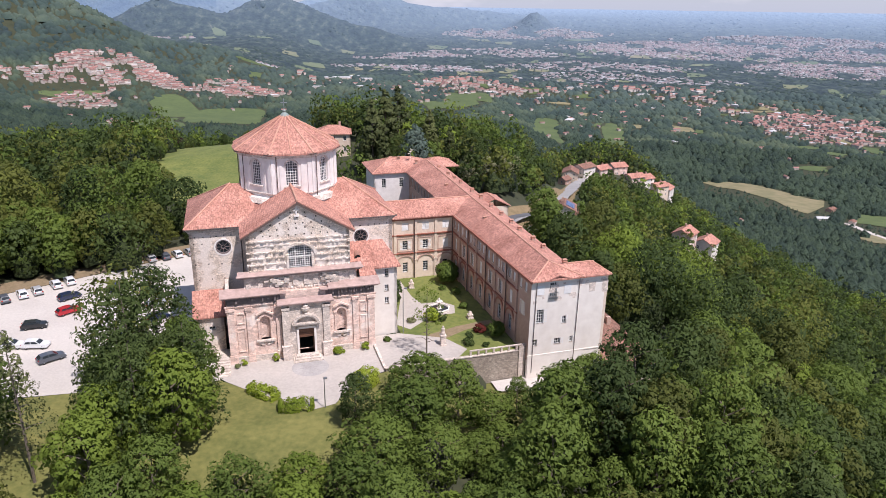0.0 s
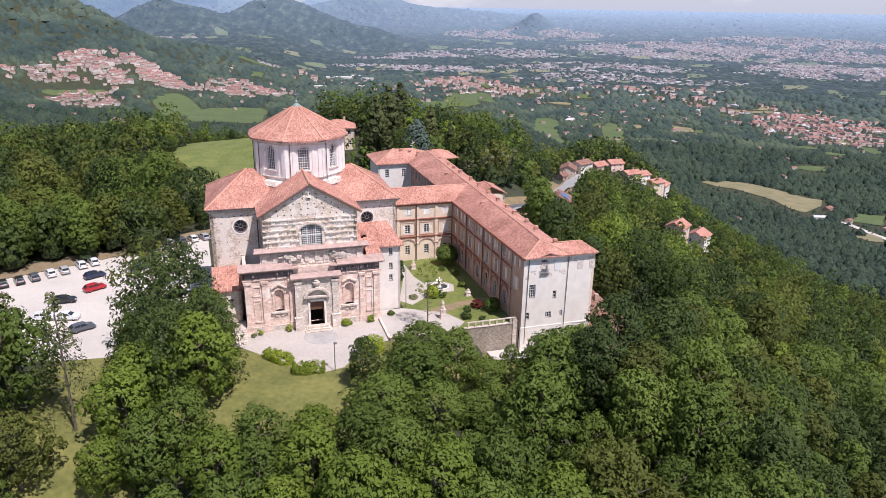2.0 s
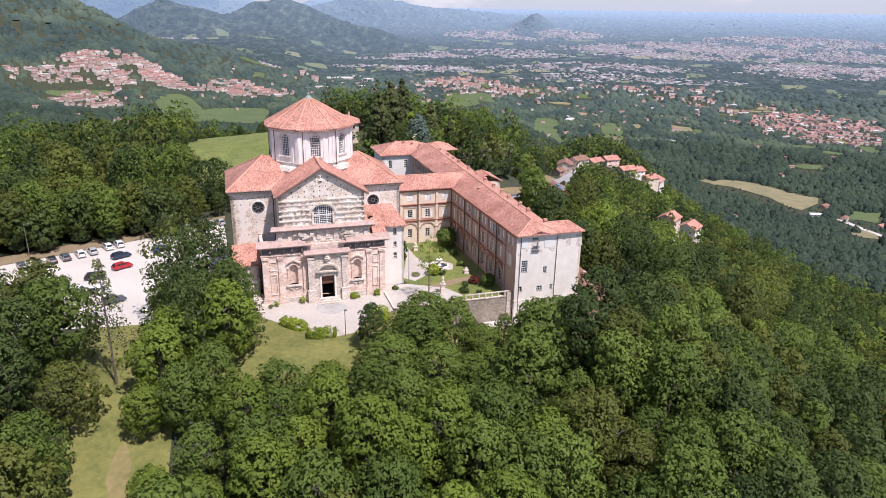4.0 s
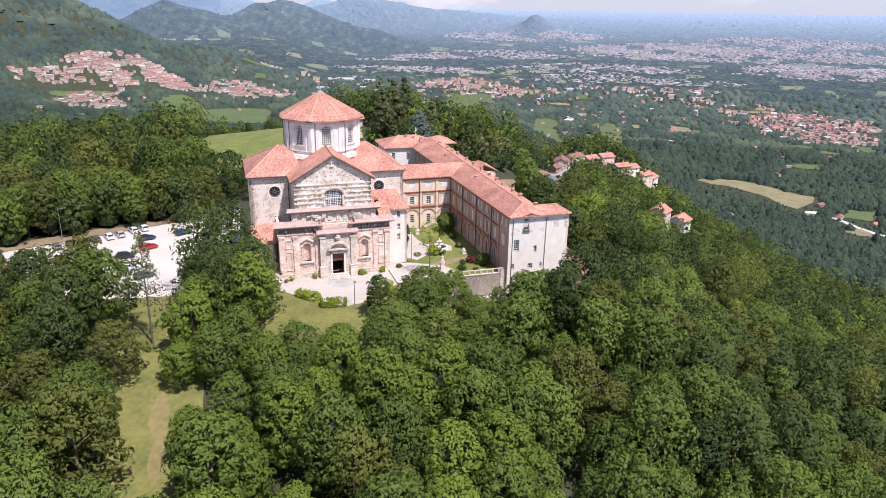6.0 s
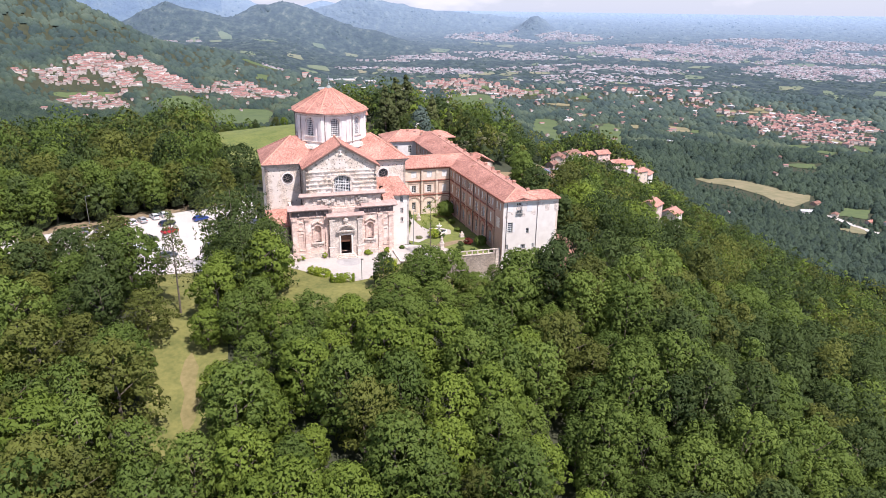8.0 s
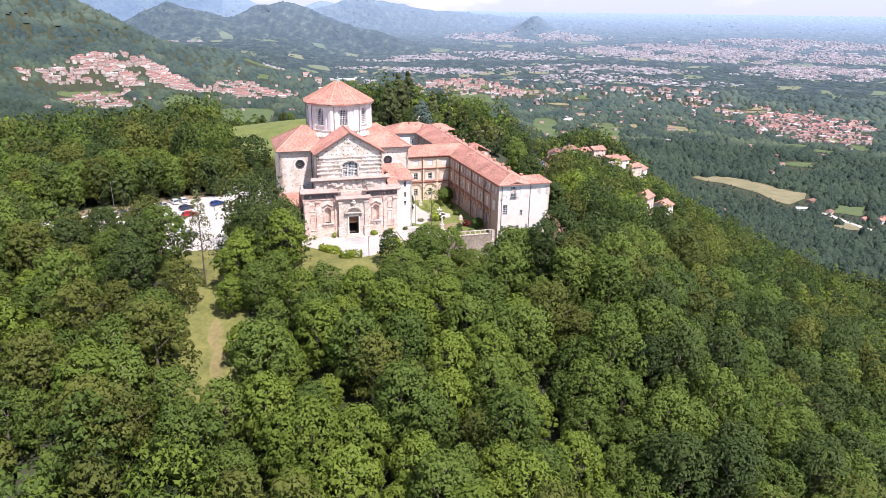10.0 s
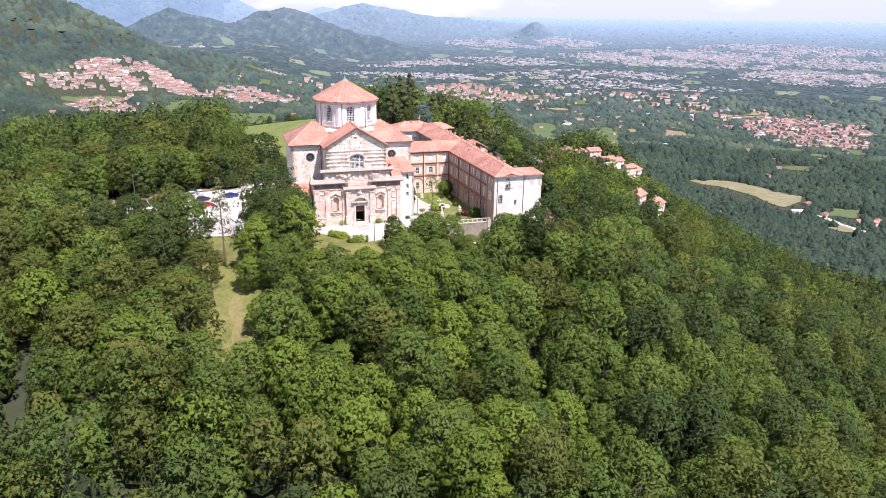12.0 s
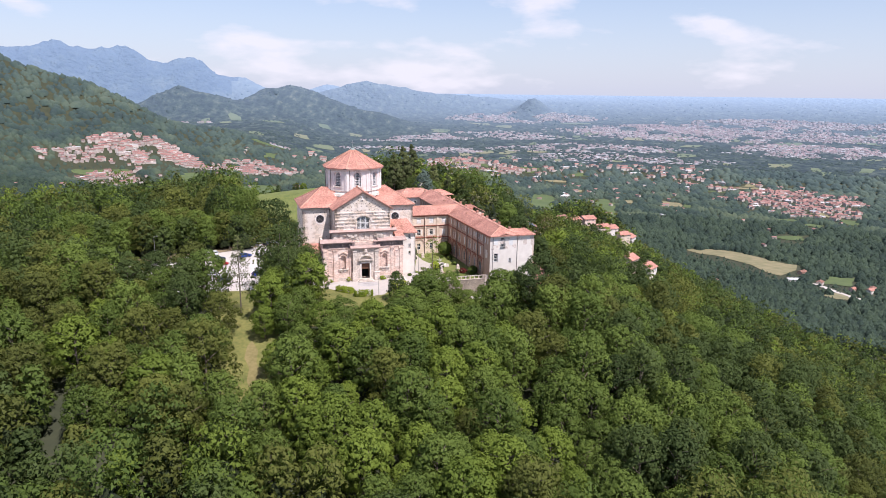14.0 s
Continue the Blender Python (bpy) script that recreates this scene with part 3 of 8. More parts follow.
def cornice(build, face, s0, s1, z, steps, mi=0):
    """A moulding: steps of (height, projection) from the bottom up."""
    for hgt, out in steps:
        face.box(build, s0 - out, s1 + out, z, z + hgt, -0.05, out, mi)
        z += hgt
    return build

# ---------------------------------------------------------------- the land
def ease(x, lo, hi):
    t = np.clip((x - lo) / (hi - lo), 0.0, 1.0)
    return t * t * (3 - 2 * t)


def hump(x, y, cx, cy, rx, ry, turn=0.0):
    c, s = math.cos(radians(turn)), math.sin(radians(turn))
    u, v = (x - cx) * c + (y - cy) * s, (y - cy) * c - (x - cx) * s
    return np.exp(-(u / rx) ** 2 - (v / ry) ** 2)


def ripple(x, y, size, seed):
    """Smooth uneven ground without a repeat in sight."""
    k = 1.0 / size
    return (np.sin(x * k * 1.7 + seed) * np.cos(y * k * 1.3 + seed * 2.1) + np.sin((x * 0.8 + y * 1.1) * k + seed * 3.7)
            + 0.5 * np.sin((x * 2.3 - y * 1.9) * k + seed * 1.3)) / 2.5


def height(x, y):
    x, y = np.asarray(x, float), np.asarray(y, float)
    a, b = to_site(x, y)
    # the spur that carries the church
    soft = lambda v: np.where(v > 0, v * v / (np.abs(v) + 9.0), 0.0)
    near = -1.05 - 0.33 * soft(-17.0 - b) + 0.10 * soft(-75.0 - b)
    east = a - 37.0 - 0.33 * np.clip(b - 8.0, 0, 400)
    near = near - 0.52 * soft(east) + 0.06 * soft(east - 60)
    near = near - 0.06 * soft(-72.0 - a) - 0.16 * soft(b - 150.0)
    near = near + 10.5 * np.exp(-((a - 42) / 38) ** 2 - ((b - 150) / 50) ** 2)
    near = near - 5.0 * ease(a, 12.0, 20.0) * ease(-b, 8.0, 8.5) * ease(-a, -60, -37)
    wob = ease(np.hypot(a + 10, b - 15), 75, 130)
    near = near + wob * 1.2 * ripple(x, y, 22, 1.0)
    # the country beyond
    d = np.hypot(x, y + 40)
    far = -62 - 100 * ease(d, 350, 1300) - 62 * ease(d, 900, 2000) - 75 * ease(x, 120, 300) * ease(d, 230, 520) * (1 - 0.6 * ease(d, 900, 1700))
    far = far + 26 * hump(x, y, 110, 440, 45, 190, -12) + 35 * hump(x, y, -260, 420, 220, 260)
    far = far + 655 * hump(x, y, -2000, 2300, 889, 889) + 70 * hump(x, y, -900, 800, 330, 420)
    far = far + 6 * ease(d, 300, 900) * ripple(x, y, 120, 2.0)
    z = near + (far - near) * ease(d, 290, 560)
    # towards the horizon
    fold = np.clip((d - 2500.0) / 2420.0, 0.0, 0.985)
    level = 55.0 - d * (279.0 / 2500.0) * (1 - fold)
    z = np.where(d > 2500, level + (z - (55.0 - d * 279.0 / 2500.0)) * (1 - ease(d, 2450, 2900)), z)
    # a higher shelf of land carries the far villages
    z = z + 75.0 * ease(d, 2300, 2950) * ease(-x, 420, 850) * ease(x, -2300, -1500) * (1 - ease(d, 3600, 4300))
    # the knoll of the pasture behind the church
    z = z + 9.0 * hump(x, y, -98, 305, 52, 52)
    # spurs and gullies run down the big slope across the valley
    z = z + 26.0 * ease(d, 1500, 1900) * (1 - ease(d, 2600, 3000)) * ease(-x, 350, 900) * ripple(x, y, 130, 6.0)
    for cx, cy, rx, ry, turn, top in HILLS:
        rough = 0.10 * ripple(x, y, 45, 4.0 + cx) + 0.06 * ripple(x, y, 19, 7.0)
        z = z + top * hump(x, y, cx, cy, rx, ry, turn) * (1 + rough)
    return z


# far hills: middle, half widths, turn, height
HILLS = [(-876, 3804, 262, 190, 13, 153), (-1055, 3707, 162, 150, 16, 5), (-576, 3758, 176, 150, 9, 58), (-351, 3735, 189, 120, 5, 62), (-434, 4380, 203, 150, 6, 93), (-672, 4371, 222, 130, 9, 87), (-159, 4378, 257, 140, 2, 73),
         (213, 4446, 298, 120, -3, 50), (547, 4216, 86, 110, -7, 88), (-1394, 3489, 189, 130, 22, 108), (-1195, 3508, 187, 130, 19, 68), (-755, 4600, 175, 60, 9, 77), (811, 4429, 301, 90, -10, 12),
         (-2550, 3800, 240, 260, -20, 262), (-2215, 3970, 210, 260, 0, 262), (-1890, 4140, 235, 240, 0, 276), (-1560, 4270, 150, 220, 0, 212), (-1290, 4390, 190, 200, 0, 120), (-2050, 4300, 120, 100, 0, 52), (-2380, 4200, 90, 90, 0, 40)]


def on_hill(x, y):
    return sum(top * float(hump(x, y, cx, cy, rx, ry, turn)) for cx, cy, rx, ry, turn, top in HILLS) > 14


def sheet(name, rows, cols, lo, hi, mats, pick=None):
    """The land between two distances from the camera's way, as one fan-shaped sheet with finer steps close by."""
    rad = lo * (hi / lo) ** (np.arange(rows + 1) / rows)
    if lo <= 60:
        rad = np.concatenate([np.linspace(1.0, lo, 14)[:-1], rad])
        rows = len(rad) - 1
    ang = np.radians(np.linspace(-62, 62, cols + 1))
    r, t = np.meshgrid(rad, ang, indexing="ij")
    x, y = r * np.sin(t), r * np.cos(t) - 150
    z = height(x, y)
    sa, sb = to_site(x, y)
    z = z - 2.2 * ((sa > 9) & (sa < 60) & (sb > -13.5) & (sb < 2))
    me = bpy.data.meshes.new(name)
    idx = np.arange((rows + 1) * (cols + 1)).reshape(rows + 1, cols + 1)
    faces = np.stack([idx[:-1, :-1], idx[:-1, 1:], idx[1:, 1:], idx[1:, :-1]], -1).reshape(-1, 4)[:, ::-1]
    me.from_pydata(np.stack([x, y, z], -1).reshape(-1, 3).tolist(), [], faces.tolist())
    for m in mats:
        me.materials.append(m)
    me.polygons.foreach_set("use_smooth", [True] * len(faces))
    if pick is not None:
        side = (r[:-1, :-1] + r[1:, 1:]) / 2, (t[:-1, :-1] + t[1:, 1:]) / 2
        me.polygons.foreach_set("material_index", pick(side[0] * np.sin(side[1]), side[0] * np.cos(side[1]) - 150).ravel().astype(np.int32))
    me.update()
    return me


# plain and hills carry the air's blue haze in their colour and glow
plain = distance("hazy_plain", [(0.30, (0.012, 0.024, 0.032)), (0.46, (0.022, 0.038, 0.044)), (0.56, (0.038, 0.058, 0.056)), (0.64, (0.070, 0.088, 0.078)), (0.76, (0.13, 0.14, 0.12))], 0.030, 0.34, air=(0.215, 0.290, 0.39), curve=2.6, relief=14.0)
haze_blue_hill = distance("haze_blue_hills", [(0.30, (0.016, 0.030, 0.040)), (0.44, (0.030, 0.050, 0.058)), (0.56, (0.050, 0.074, 0.070)), (0.66, (0.095, 0.115, 0.09))], 0.016, 0.40, air=(0.135, 0.195, 0.285), near=2900, curve=1.2, relief=20.0)


def upland(x, y):
    return (sum(top * hump(x, y, cx, cy, rx, ry, turn) for cx, cy, rx, ry, turn, top in HILLS if cx < -1450) > 12)


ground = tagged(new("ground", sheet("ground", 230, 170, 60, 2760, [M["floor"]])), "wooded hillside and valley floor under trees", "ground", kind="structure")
backdrop = tagged(new("backdrop", sheet("backdrop", 150, 240, 2750, 4950, [plain, haze_blue_hill], upland)), "hazy blue plain and far hills at the horizon", "distance", kind="structure")


def drape(name, outline, lift, mat, label, category, step=3.0, site=True, kind="structure"):
    """A surface laid over the land inside an outline."""
    pts = np.array(outline, float)
    lo, hi = pts.min(0), pts.max(0)
    nx, ny = [max(2, int(math.ceil(v / step))) for v in hi - lo]
    def inside(px, py):
        hit = np.zeros(px.shape, bool)
        for (x0, y0), (x1, y1) in zip(pts, np.roll(pts, -1, 0)):
            cross = (y0 > py) != (y1 > py)
            hit ^= cross & (px < (x1 - x0) * (py - y0) / (y1 - y0 + 1e-12) + x0)
        return hit
    bm = bmesh.new()
    loop = []
    for (x0, y0), (x1, y1) in zip(pts, np.roll(pts, -1, 0)):
        n = max(1, int(math.hypot(x1 - x0, y1 - y0) / step))
        loop += [(x0 + (x1 - x0) * i / n, y0 + (y1 - y0) * i / n) for i in range(n)]
    bm.faces.new([bm.verts.new((px, py, 0)) for px, py in loop])
    for axis, n, l, h in ((0, nx, lo[0], hi[0]), (1, ny, lo[1], hi[1])):
        for i in range(1, n):
            co, no = [0, 0, 0], [0, 0, 0]
            co[axis], no[axis] = l + (h - l) * i / n, 1
            bmesh.ops.bisect_plane(bm, geom=bm.verts[:] + bm.edges[:] + bm.faces[:], plane_co=co, plane_no=no)
    for v in bm.verts:
        wx, wy = to_world(v.co.x, v.co.y) if site else (v.co.x, v.co.y)
        v.co = (wx, wy, float(height(wx, wy)) + lift)
    bmesh.ops.recalc_face_normals(bm, faces=bm.faces)
    if sum(f.normal.z for f in bm.faces) < 0:
        bmesh.ops.reverse_faces(bm, faces=bm.faces)
    me = bpy.data.meshes.new(name)
    bm.to_mesh(me)
    bm.free()
    me.materials.append(mat)
    return tagged(new(name, me), label, category, kind=kind)


COURT = [(-14.0, 1.5), (-13.6, -4), (-9.5, -8.5), (-5, -12.5), (-0.8, -16.3), (2.5, -15.6), (6.5, -10.0), (11.5, -8.2), (18, -7.6), (24, -7.6), (27, -4.5), (24.5, 0.5), (19, 3.5), (17.0, 4.5), (11.5, 4.5), (11.5, 1.5)]
LOT = [(-14.0, 1.5), (-17.2, 4), (-18.2, 30), (-19.5, 58), (-32, 52.5), (-45, 46.5), (-58, 41), (-80, 33), (-86, 20), (-75, 8), (-58, 1), (-40, -1.5), (-24, -3.0), (-13.8, -4.2)]
GARDEN = [(11.9, -8.0), (36.0, -8.0), (35.2, 30), (17.4, 30), (17.4, 4.2), (12, 4.2)]
BANK = [(-13.8, -4.2), (-24, -3.2), (-30, -16), (-22, -30), (2, -32), (14, -24), (12.2, -8.4), (6.5, -10.2), (2.5, -15.8), (-0.8, -16.5), (-5, -12.7), (-9.5, -8.7)]
LANE = [(-44.0, -1.6), (-26.0, -3.0), (-26.5, -18), (-27.5, -34), (-29.0, -64), (-41.0, -64), (-42.0, -34), (-43.0, -18)]
drape("lawn", GARDEN, 0.02, M["lawn"], "green garden lawn between church and convent", "lawn")
drape("forecourt", COURT, 0.06, M["paving"], "pale grey forecourt before the church steps", "pavement")
drape("parking_lot", LOT, 0.05, M["gravel"], "bright gravel car park beside the church", "car park")
drape("wall_path", [(30, -8.6), (51, -8.6), (52, -13.0), (38, -13.4), (30, -12.0)], 0.5, M["gravel"], "pale gravel path along the foot of the end wall", "path", step=1.5)
drape("wall_bank", [(11.9, -8.5), (62, -8.5), (68, -16), (60, -26), (40, -28), (14.2, -24.4)], 0.12, M["rough_grass"], "rough grass below the terrace wall", "grass", step=2.0)
drape("bank", BANK, 0.16, M["rough_grass"], "dry grass bank below the forecourt", "grass")
drape("worn_earth", [(-35.0, -36), (-33.8, -34), (-32.6, -38), (-33.2, -42), (-32.4, -46), (-33.4, -50), (-34.8, -52), (-35.6, -48), (-34.9, -44), (-35.8, -40)], 0.26, M["worn"], "worn patchy grass at the foot of the grassy strip", "path")
drape("lane", LANE, 0.2, M["rough_grass"], "grassy open strip running down between trees", "grass")
drape("garden_path", [(17.5, 8), (19.5, 5.5), (22.5, 8), (25.5, 10), (29.5, 10), (30.5, 13.5), (28.5, 16), (24.5, 16), (23.5, 20), (23.2, 29.5), (21.5, 29.5), (21.2, 20), (19, 13)], 0.05, M["paving"], "pale gravel garden path round the fountain", "path")
drape("garden_walk", [(23, -0.5), (29, 2.6), (35.0, 4.0), (35.0, 5.6), (28, 4.5), (22, 2.5)], 0.045, M["earth"], "narrow earth path across the lawn", "path")

# ---------------------------------------------------------------- the church
church = thing("church", "large pale domed church with red roofs and unfinished stucco front", "church", SITE)
rnd = random.Random(4)
GROUND = -1.3


def hollows(build, face, rows, size=0.22):
    """Small square putlog holes in old masonry: boxes slightly proud of the wall, with the hole's shade as their
    colour.
    """
    for z, s0, s1, gap in rows:
        s = s0
        while s < s1:
            x, y = s + rnd.uniform(-0.25, 0.25), z + rnd.uniform(-0.12, 0.12)
            part("putlog_hole", face.box(Build(), x, x + size, y, y + size, -0.02, 0.012), M["hole_shade"], church)
            s += gap


# lower front
F = Face((-12.0, 1.0), (12.0, 1.0))
low = Build()
niches = [(5.8, 2.75, 1.6, 4.1, True), (18.3, 2.75, 1.6, 4.1, True)]
wall(low, F, GROUND, 10.8, niches + [(12.25, -0.2, 7.0, 9.2, False)], thick=0.9)
part("front_wall", low, M["pink"], church, "pink stucco lower front")
for f in (Face((-12, 9), (-12, 1)), Face((12, 1), (12, 9))):
    part("side_wall", wall(Build(), f, GROUND, 10.8, thick=0.6), M["pale"], church)
for s in (5.8, 18.3):
    nb = Build()
    m = F.seat(s, 2.75)
    prof = [(0.8 * math.cos(t), 0.75 * math.sin(t)) for t in [math.pi * i / 10 for i in range(11)]]
    for (x0, y0), (x1, y1) in zip(prof, prof[1:]):
        nb.face([m @ Vector((x0, y0, 0)), m @ Vector((x0, y0, 3.3)), m @ Vector((x1, y1, 3.3)), m @ Vector((x1, y1, 0))])
        for k in range(4):
            c0, c1 = math.cos(k * math.pi / 8), math.cos((k + 1) * math.pi / 8)
            h0, h1 = 0.8 * math.sin(k * math.pi / 8), 0.8 * math.sin((k + 1) * math.pi / 8)
            nb.face([m @ Vector((x0 * c0, y0 * c0, 3.3 + h0)), m @ Vector((x0 * c1, y0 * c1, 3.3 + h1)), m @ Vector((x1 * c1, y1 * c1, 3.3 + h1)), m @ Vector((x1 * c0, y1 * c0, 3.3 + h0))])
    nb.face([m @ Vector((x, y, 0.0)) for x, y in prof])
    niche = part("niche", nb, M["pink"], church, "empty arched niche with a moulded surround")
    tr = Build()
    for x in (-1.15, 0.85):
        tr.box(x, x + 0.3, -0.18, 0.0, 0.0, 3.4, m=m)
        tr.box(x - 0.08, x + 0.38, -0.26, 0.0, 3.4, 3.65, m=m)
    for i in range(8):
        t0, t1 = math.pi * i / 8, math.pi * (i + 1) / 8
        pts = [Vector((r * math.cos(t), -0.15, 3.35 + r * math.sin(t))) for r, t in ((0.82, t0), (1.12, t0), (1.12, t1), (0.82, t1))]
        tr.face([m @ p for p in pts])
    for x0, z0, x1, z1 in ((-1.35, 4.35, -0.5, 4.75), (-0.5, 4.75, 0.0, 5.05), (0.0, 5.05, 0.5, 4.75), (0.5, 4.75, 1.35, 4.35)):
        tr.face([m @ Vector(p) for p in ((x0, -0.4, z0), (x1, -0.4, z1), (x1, -0.4, z1 + 0.28), (x0, -0.4, z0 + 0.28))])
        tr.face([m @ Vector(p) for p in ((x0, -0.4, z0 + 0.28), (x1, -0.4, z1 + 0.28), (x1, 0, z1 + 0.28), (x0, 0, z0 + 0.28))])
        tr.face([m @ Vector(p) for p in ((x0, 0, z0), (x1, 0, z1), (x1, -0.4, z1), (x0, -0.4, z0))])
    part("surround", tr, M["pink"], niche)
    sb = Build()
    sb.box(-1.5, 1.5, -0.45, 0.1, -0.28, 0.0, m=m)
    sb.box(-1.25, 1.25, -0.3, 0.05, -0.5, -0.28, m=m)
    for sg in (-1, 1):
        for k in range(4):
            sb.box(*sorted((sg * (0.95 - k * 0.25), sg * (1.2 - k * 0.25))), -0.22, 0.02, -0.72 - k * 0.1, -0.5 - k * 0.06, m=m)
    part("niche_sill", sb, M["pale"], niche)

# pilasters with bases, capitals and sunk panels
for s, w in ((0.55, 1.1), (3.4, 0.9), (8.0, 0.8), (16.1, 0.8), (20.7, 0.9), (23.4, 1.1)):
    pb = Build()
    F.box(pb, s - w / 2, s + w / 2, 0.2, 8.3, -0.02, 0.28)
    F.box(pb, s - w / 2 - 0.14, s + w / 2 + 0.14, GROUND, 0.2, -0.02, 0.42)
    F.box(pb, s - w / 2 - 0.08, s + w / 2 + 0.08, 0.2, 0.5, -0.02, 0.36)
    F.box(pb, s - w / 2 - 0.06, s + w / 2 + 0.06, 8.0, 8.2, -0.02, 0.36)
    F.box(pb, s - w / 2 - 0.16, s + w / 2 + 0.16, 8.3, 8.75, -0.02, 0.46)
    part("pilaster", pb, M["pink"], church)
for s0, s1 in ((1.4, 2.7), (21.4, 22.6)):
    for z0, z1 in ((0.9, 5.2), (5.9, 7.8)):
        fb = Build()
        for a0, a1, c0, c1 in ((s0, s1, z0, z0 + 0.16), (s0, s1, z1 - 0.16, z1), (s0, s0 + 0.16, z0 + 0.16, z1 - 0.16), (s1 - 0.16, s1, z0 + 0.16, z1 - 0.16)):
            F.box(fb, a0, a1, c0, c1, -0.02, 0.14)
        part("panel_frame", fb, M["pink"], church)
for s0, s1 in ((0.0, 8.6), (15.9, 24.0)):
    part("plinth", F.box(Build(), s0, s1, GROUND - 0.4, 0.05, -0.02, 0.22), M["grey"], church, "grey weathered stone plinth")
hb = Build()
hollows(hb, F, [(1.6, 0.9, 8, 2.1), (3.6, 1.3, 8, 1.9), (5.7, 1.0, 8, 2.2), (7.6, 1.5, 8, 1.8), (1.6, 16.2, 23.5, 2.0), (3.6, 16.5, 23.5, 2.2), (5.7, 16.4, 23.5, 1.9), (7.6, 16.4, 23.5, 2.1)], 0.16)
# entablature: a dark raw band between mouldings, broken by the portal
for s0, s1 in ((-0.1, 8.7), (15.6, 24.1)):
    eb = Build()
    cornice(eb, F, s0, s1, 8.75, [(0.22, 0.12), (0.16, 0.22)])
    part("lower_moulding", eb, M["pink"], church)
    db = Build()
    F.box(db, s0 + 0.2, s1 - 0.2, 9.13, 10.5, -0.02, 0.12)
    s = s0 + 0.3
    while s < s1 - 0.4:
        hgt = rnd.uniform(0.3, 0.9)
        F.box(db, s, s + rnd.uniform(0.15, 0.35), 10.5 - hgt, 10.5, 0.12, 0.12 + rnd.uniform(0.08, 0.5))
        s += rnd.uniform(0.3, 0.55)
    part("raw_band", db, M["slate"], church, "dark raw brick band never faced")
    cb = Build()
    cornice(cb, F, s0, s1, 10.5, [(0.2, 0.5), (0.22, 0.75)])
    part("cornice", cb, M["ledge"], church, "projecting pink cornice")
# tiled weathering above the cornice
wb, wc = Build(), Build()
wb.slope([(-12.9, 0.1, 10.95), (-3.6, 0.1, 10.95), (-3.6, 2.2, 11.7), (-12.9, 2.2, 11.7)], 0.12)
wc.slope([(4.2, 0.1, 10.95), (12.9, 0.1, 10.95), (12.9, 2.2, 11.7), (4.2, 2.2, 11.7)], 0.12)
for shape in (wb, wc):
    part("weathering", shape, M["ledge"], church)

# portal
PF = Face((-3.5, 0.05), (4.2, 0.05))
pt = Build()
DOOR = (3.8, -0.2, 2.5, 4.55)
wall(pt, PF, GROUND, 9.1, [(*DOOR, False)], thick=1.6)
for s, w in ((0.55, 1.1), (7.15, 1.1)):
    PF.box(pt, s - w / 2, s + w / 2, 1.6, 8.4, 0, 0.3)
    PF.box(pt, s - w / 2 - 0.12, s + w / 2 + 0.12, 8.0, 8.4, 0, 0.42)
portal = part("portal", pt, M["grey"], church, "grey stone portal with arched hood")
for s in (0.55, 7.15):
    ped = Build()
    PF.box(ped, s - 0.75, s + 0.75, GROUND - 0.2, 1.6, 0.0, 0.55)
    PF.box(ped, s - 0.85, s + 0.85, 1.45, 1.65, 0.0, 0.62)
    part("pedestal", ped, M["pale"], portal, "pale stone pedestal")
dfm = Build()
for x0, x1, z0, z1 in ((2.2, 2.55, -0.2, 4.7), (5.05, 5.4, -0.2, 4.7), (2.2, 5.4, 4.35, 4.7)):
    PF.box(dfm, x0, x1, z0, z1, 0.0, 0.2)
part("door_frame", dfm, M["clean"], portal, "white marble door frame")
hood = Build()
PF.box(hood, 1.9, 5.7, 4.9, 5.3, 0.0, 0.35)
PF.box(hood, 1.5, 6.1, 5.3, 5.55, 0.0, 0.75)
for i in range(12):
    t0, t1 = math.pi * i / 12, math.pi * (i + 1) / 12
    for r0, r1, d in ((1.75, 2.15, 0.75), (1.45, 1.75, 0.4)):
        q = [(3.8 + r * math.cos(t), 5.5 + r * 0.72 * math.sin(t)) for r, t in ((r0, t0), (r1, t0), (r1, t1), (r0, t1))]
        hood.face([PF.at(*p, d) for p in q])
        hood.face([PF.at(*q[1], 0), PF.at(*q[2], 0), PF.at(*q[2], d), PF.at(*q[1], d)])
        hood.face([PF.at(*q[0], d), PF.at(*q[3], d), PF.at(*q[3], 0), PF.at(*q[0], 0)])
part("hood", hood, M["grey"], portal)
urn = Build()
urn.lathe([(0.25, 7.0), (0.45, 7.15), (0.28, 7.3), (0.62, 7.8), (0.68, 8.1), (0.4, 8.35), (0.5, 8.5), (0.1, 8.8)], (0.3, -0.2), 10)
part("urn", urn, M["grey"], portal, "carved stone urn")
top = Build()
cornice(top, PF, -0.1, 7.8, 8.75, [(0.2, 0.3), (0.25, 0.65)])
part("portal_cornice", top, M["ledge"], portal)
pr = Build()
pr.slope([(-4.15, -0.65, 9.22), (4.8, -0.65, 9.22), (4.8, 0.6, 9.7), (-4.15, 0.6, 9.7)], 0.12)
part("portal_tiles", pr, M["ledge"], portal)
dr = Build()
PF.box(dr, 2.55, 5.05, 2.5, 4.35, -0.6, -0.5)
for x in (2.62, 3.45, 4.2):
    PF.box(dr, x, x + 0.7, 2.7, 3.3, -0.52, -0.46)
part("transom", dr, M["wood"], portal, "brown wooden transom over the open door")
for x in (2.56, 4.94):
    part("door_leaf", PF.box(Build(), x, x + 0.1, -0.2, 2.5, -1.7, -0.5), M["wood"], portal, "open wooden door leaf")
st = Build()
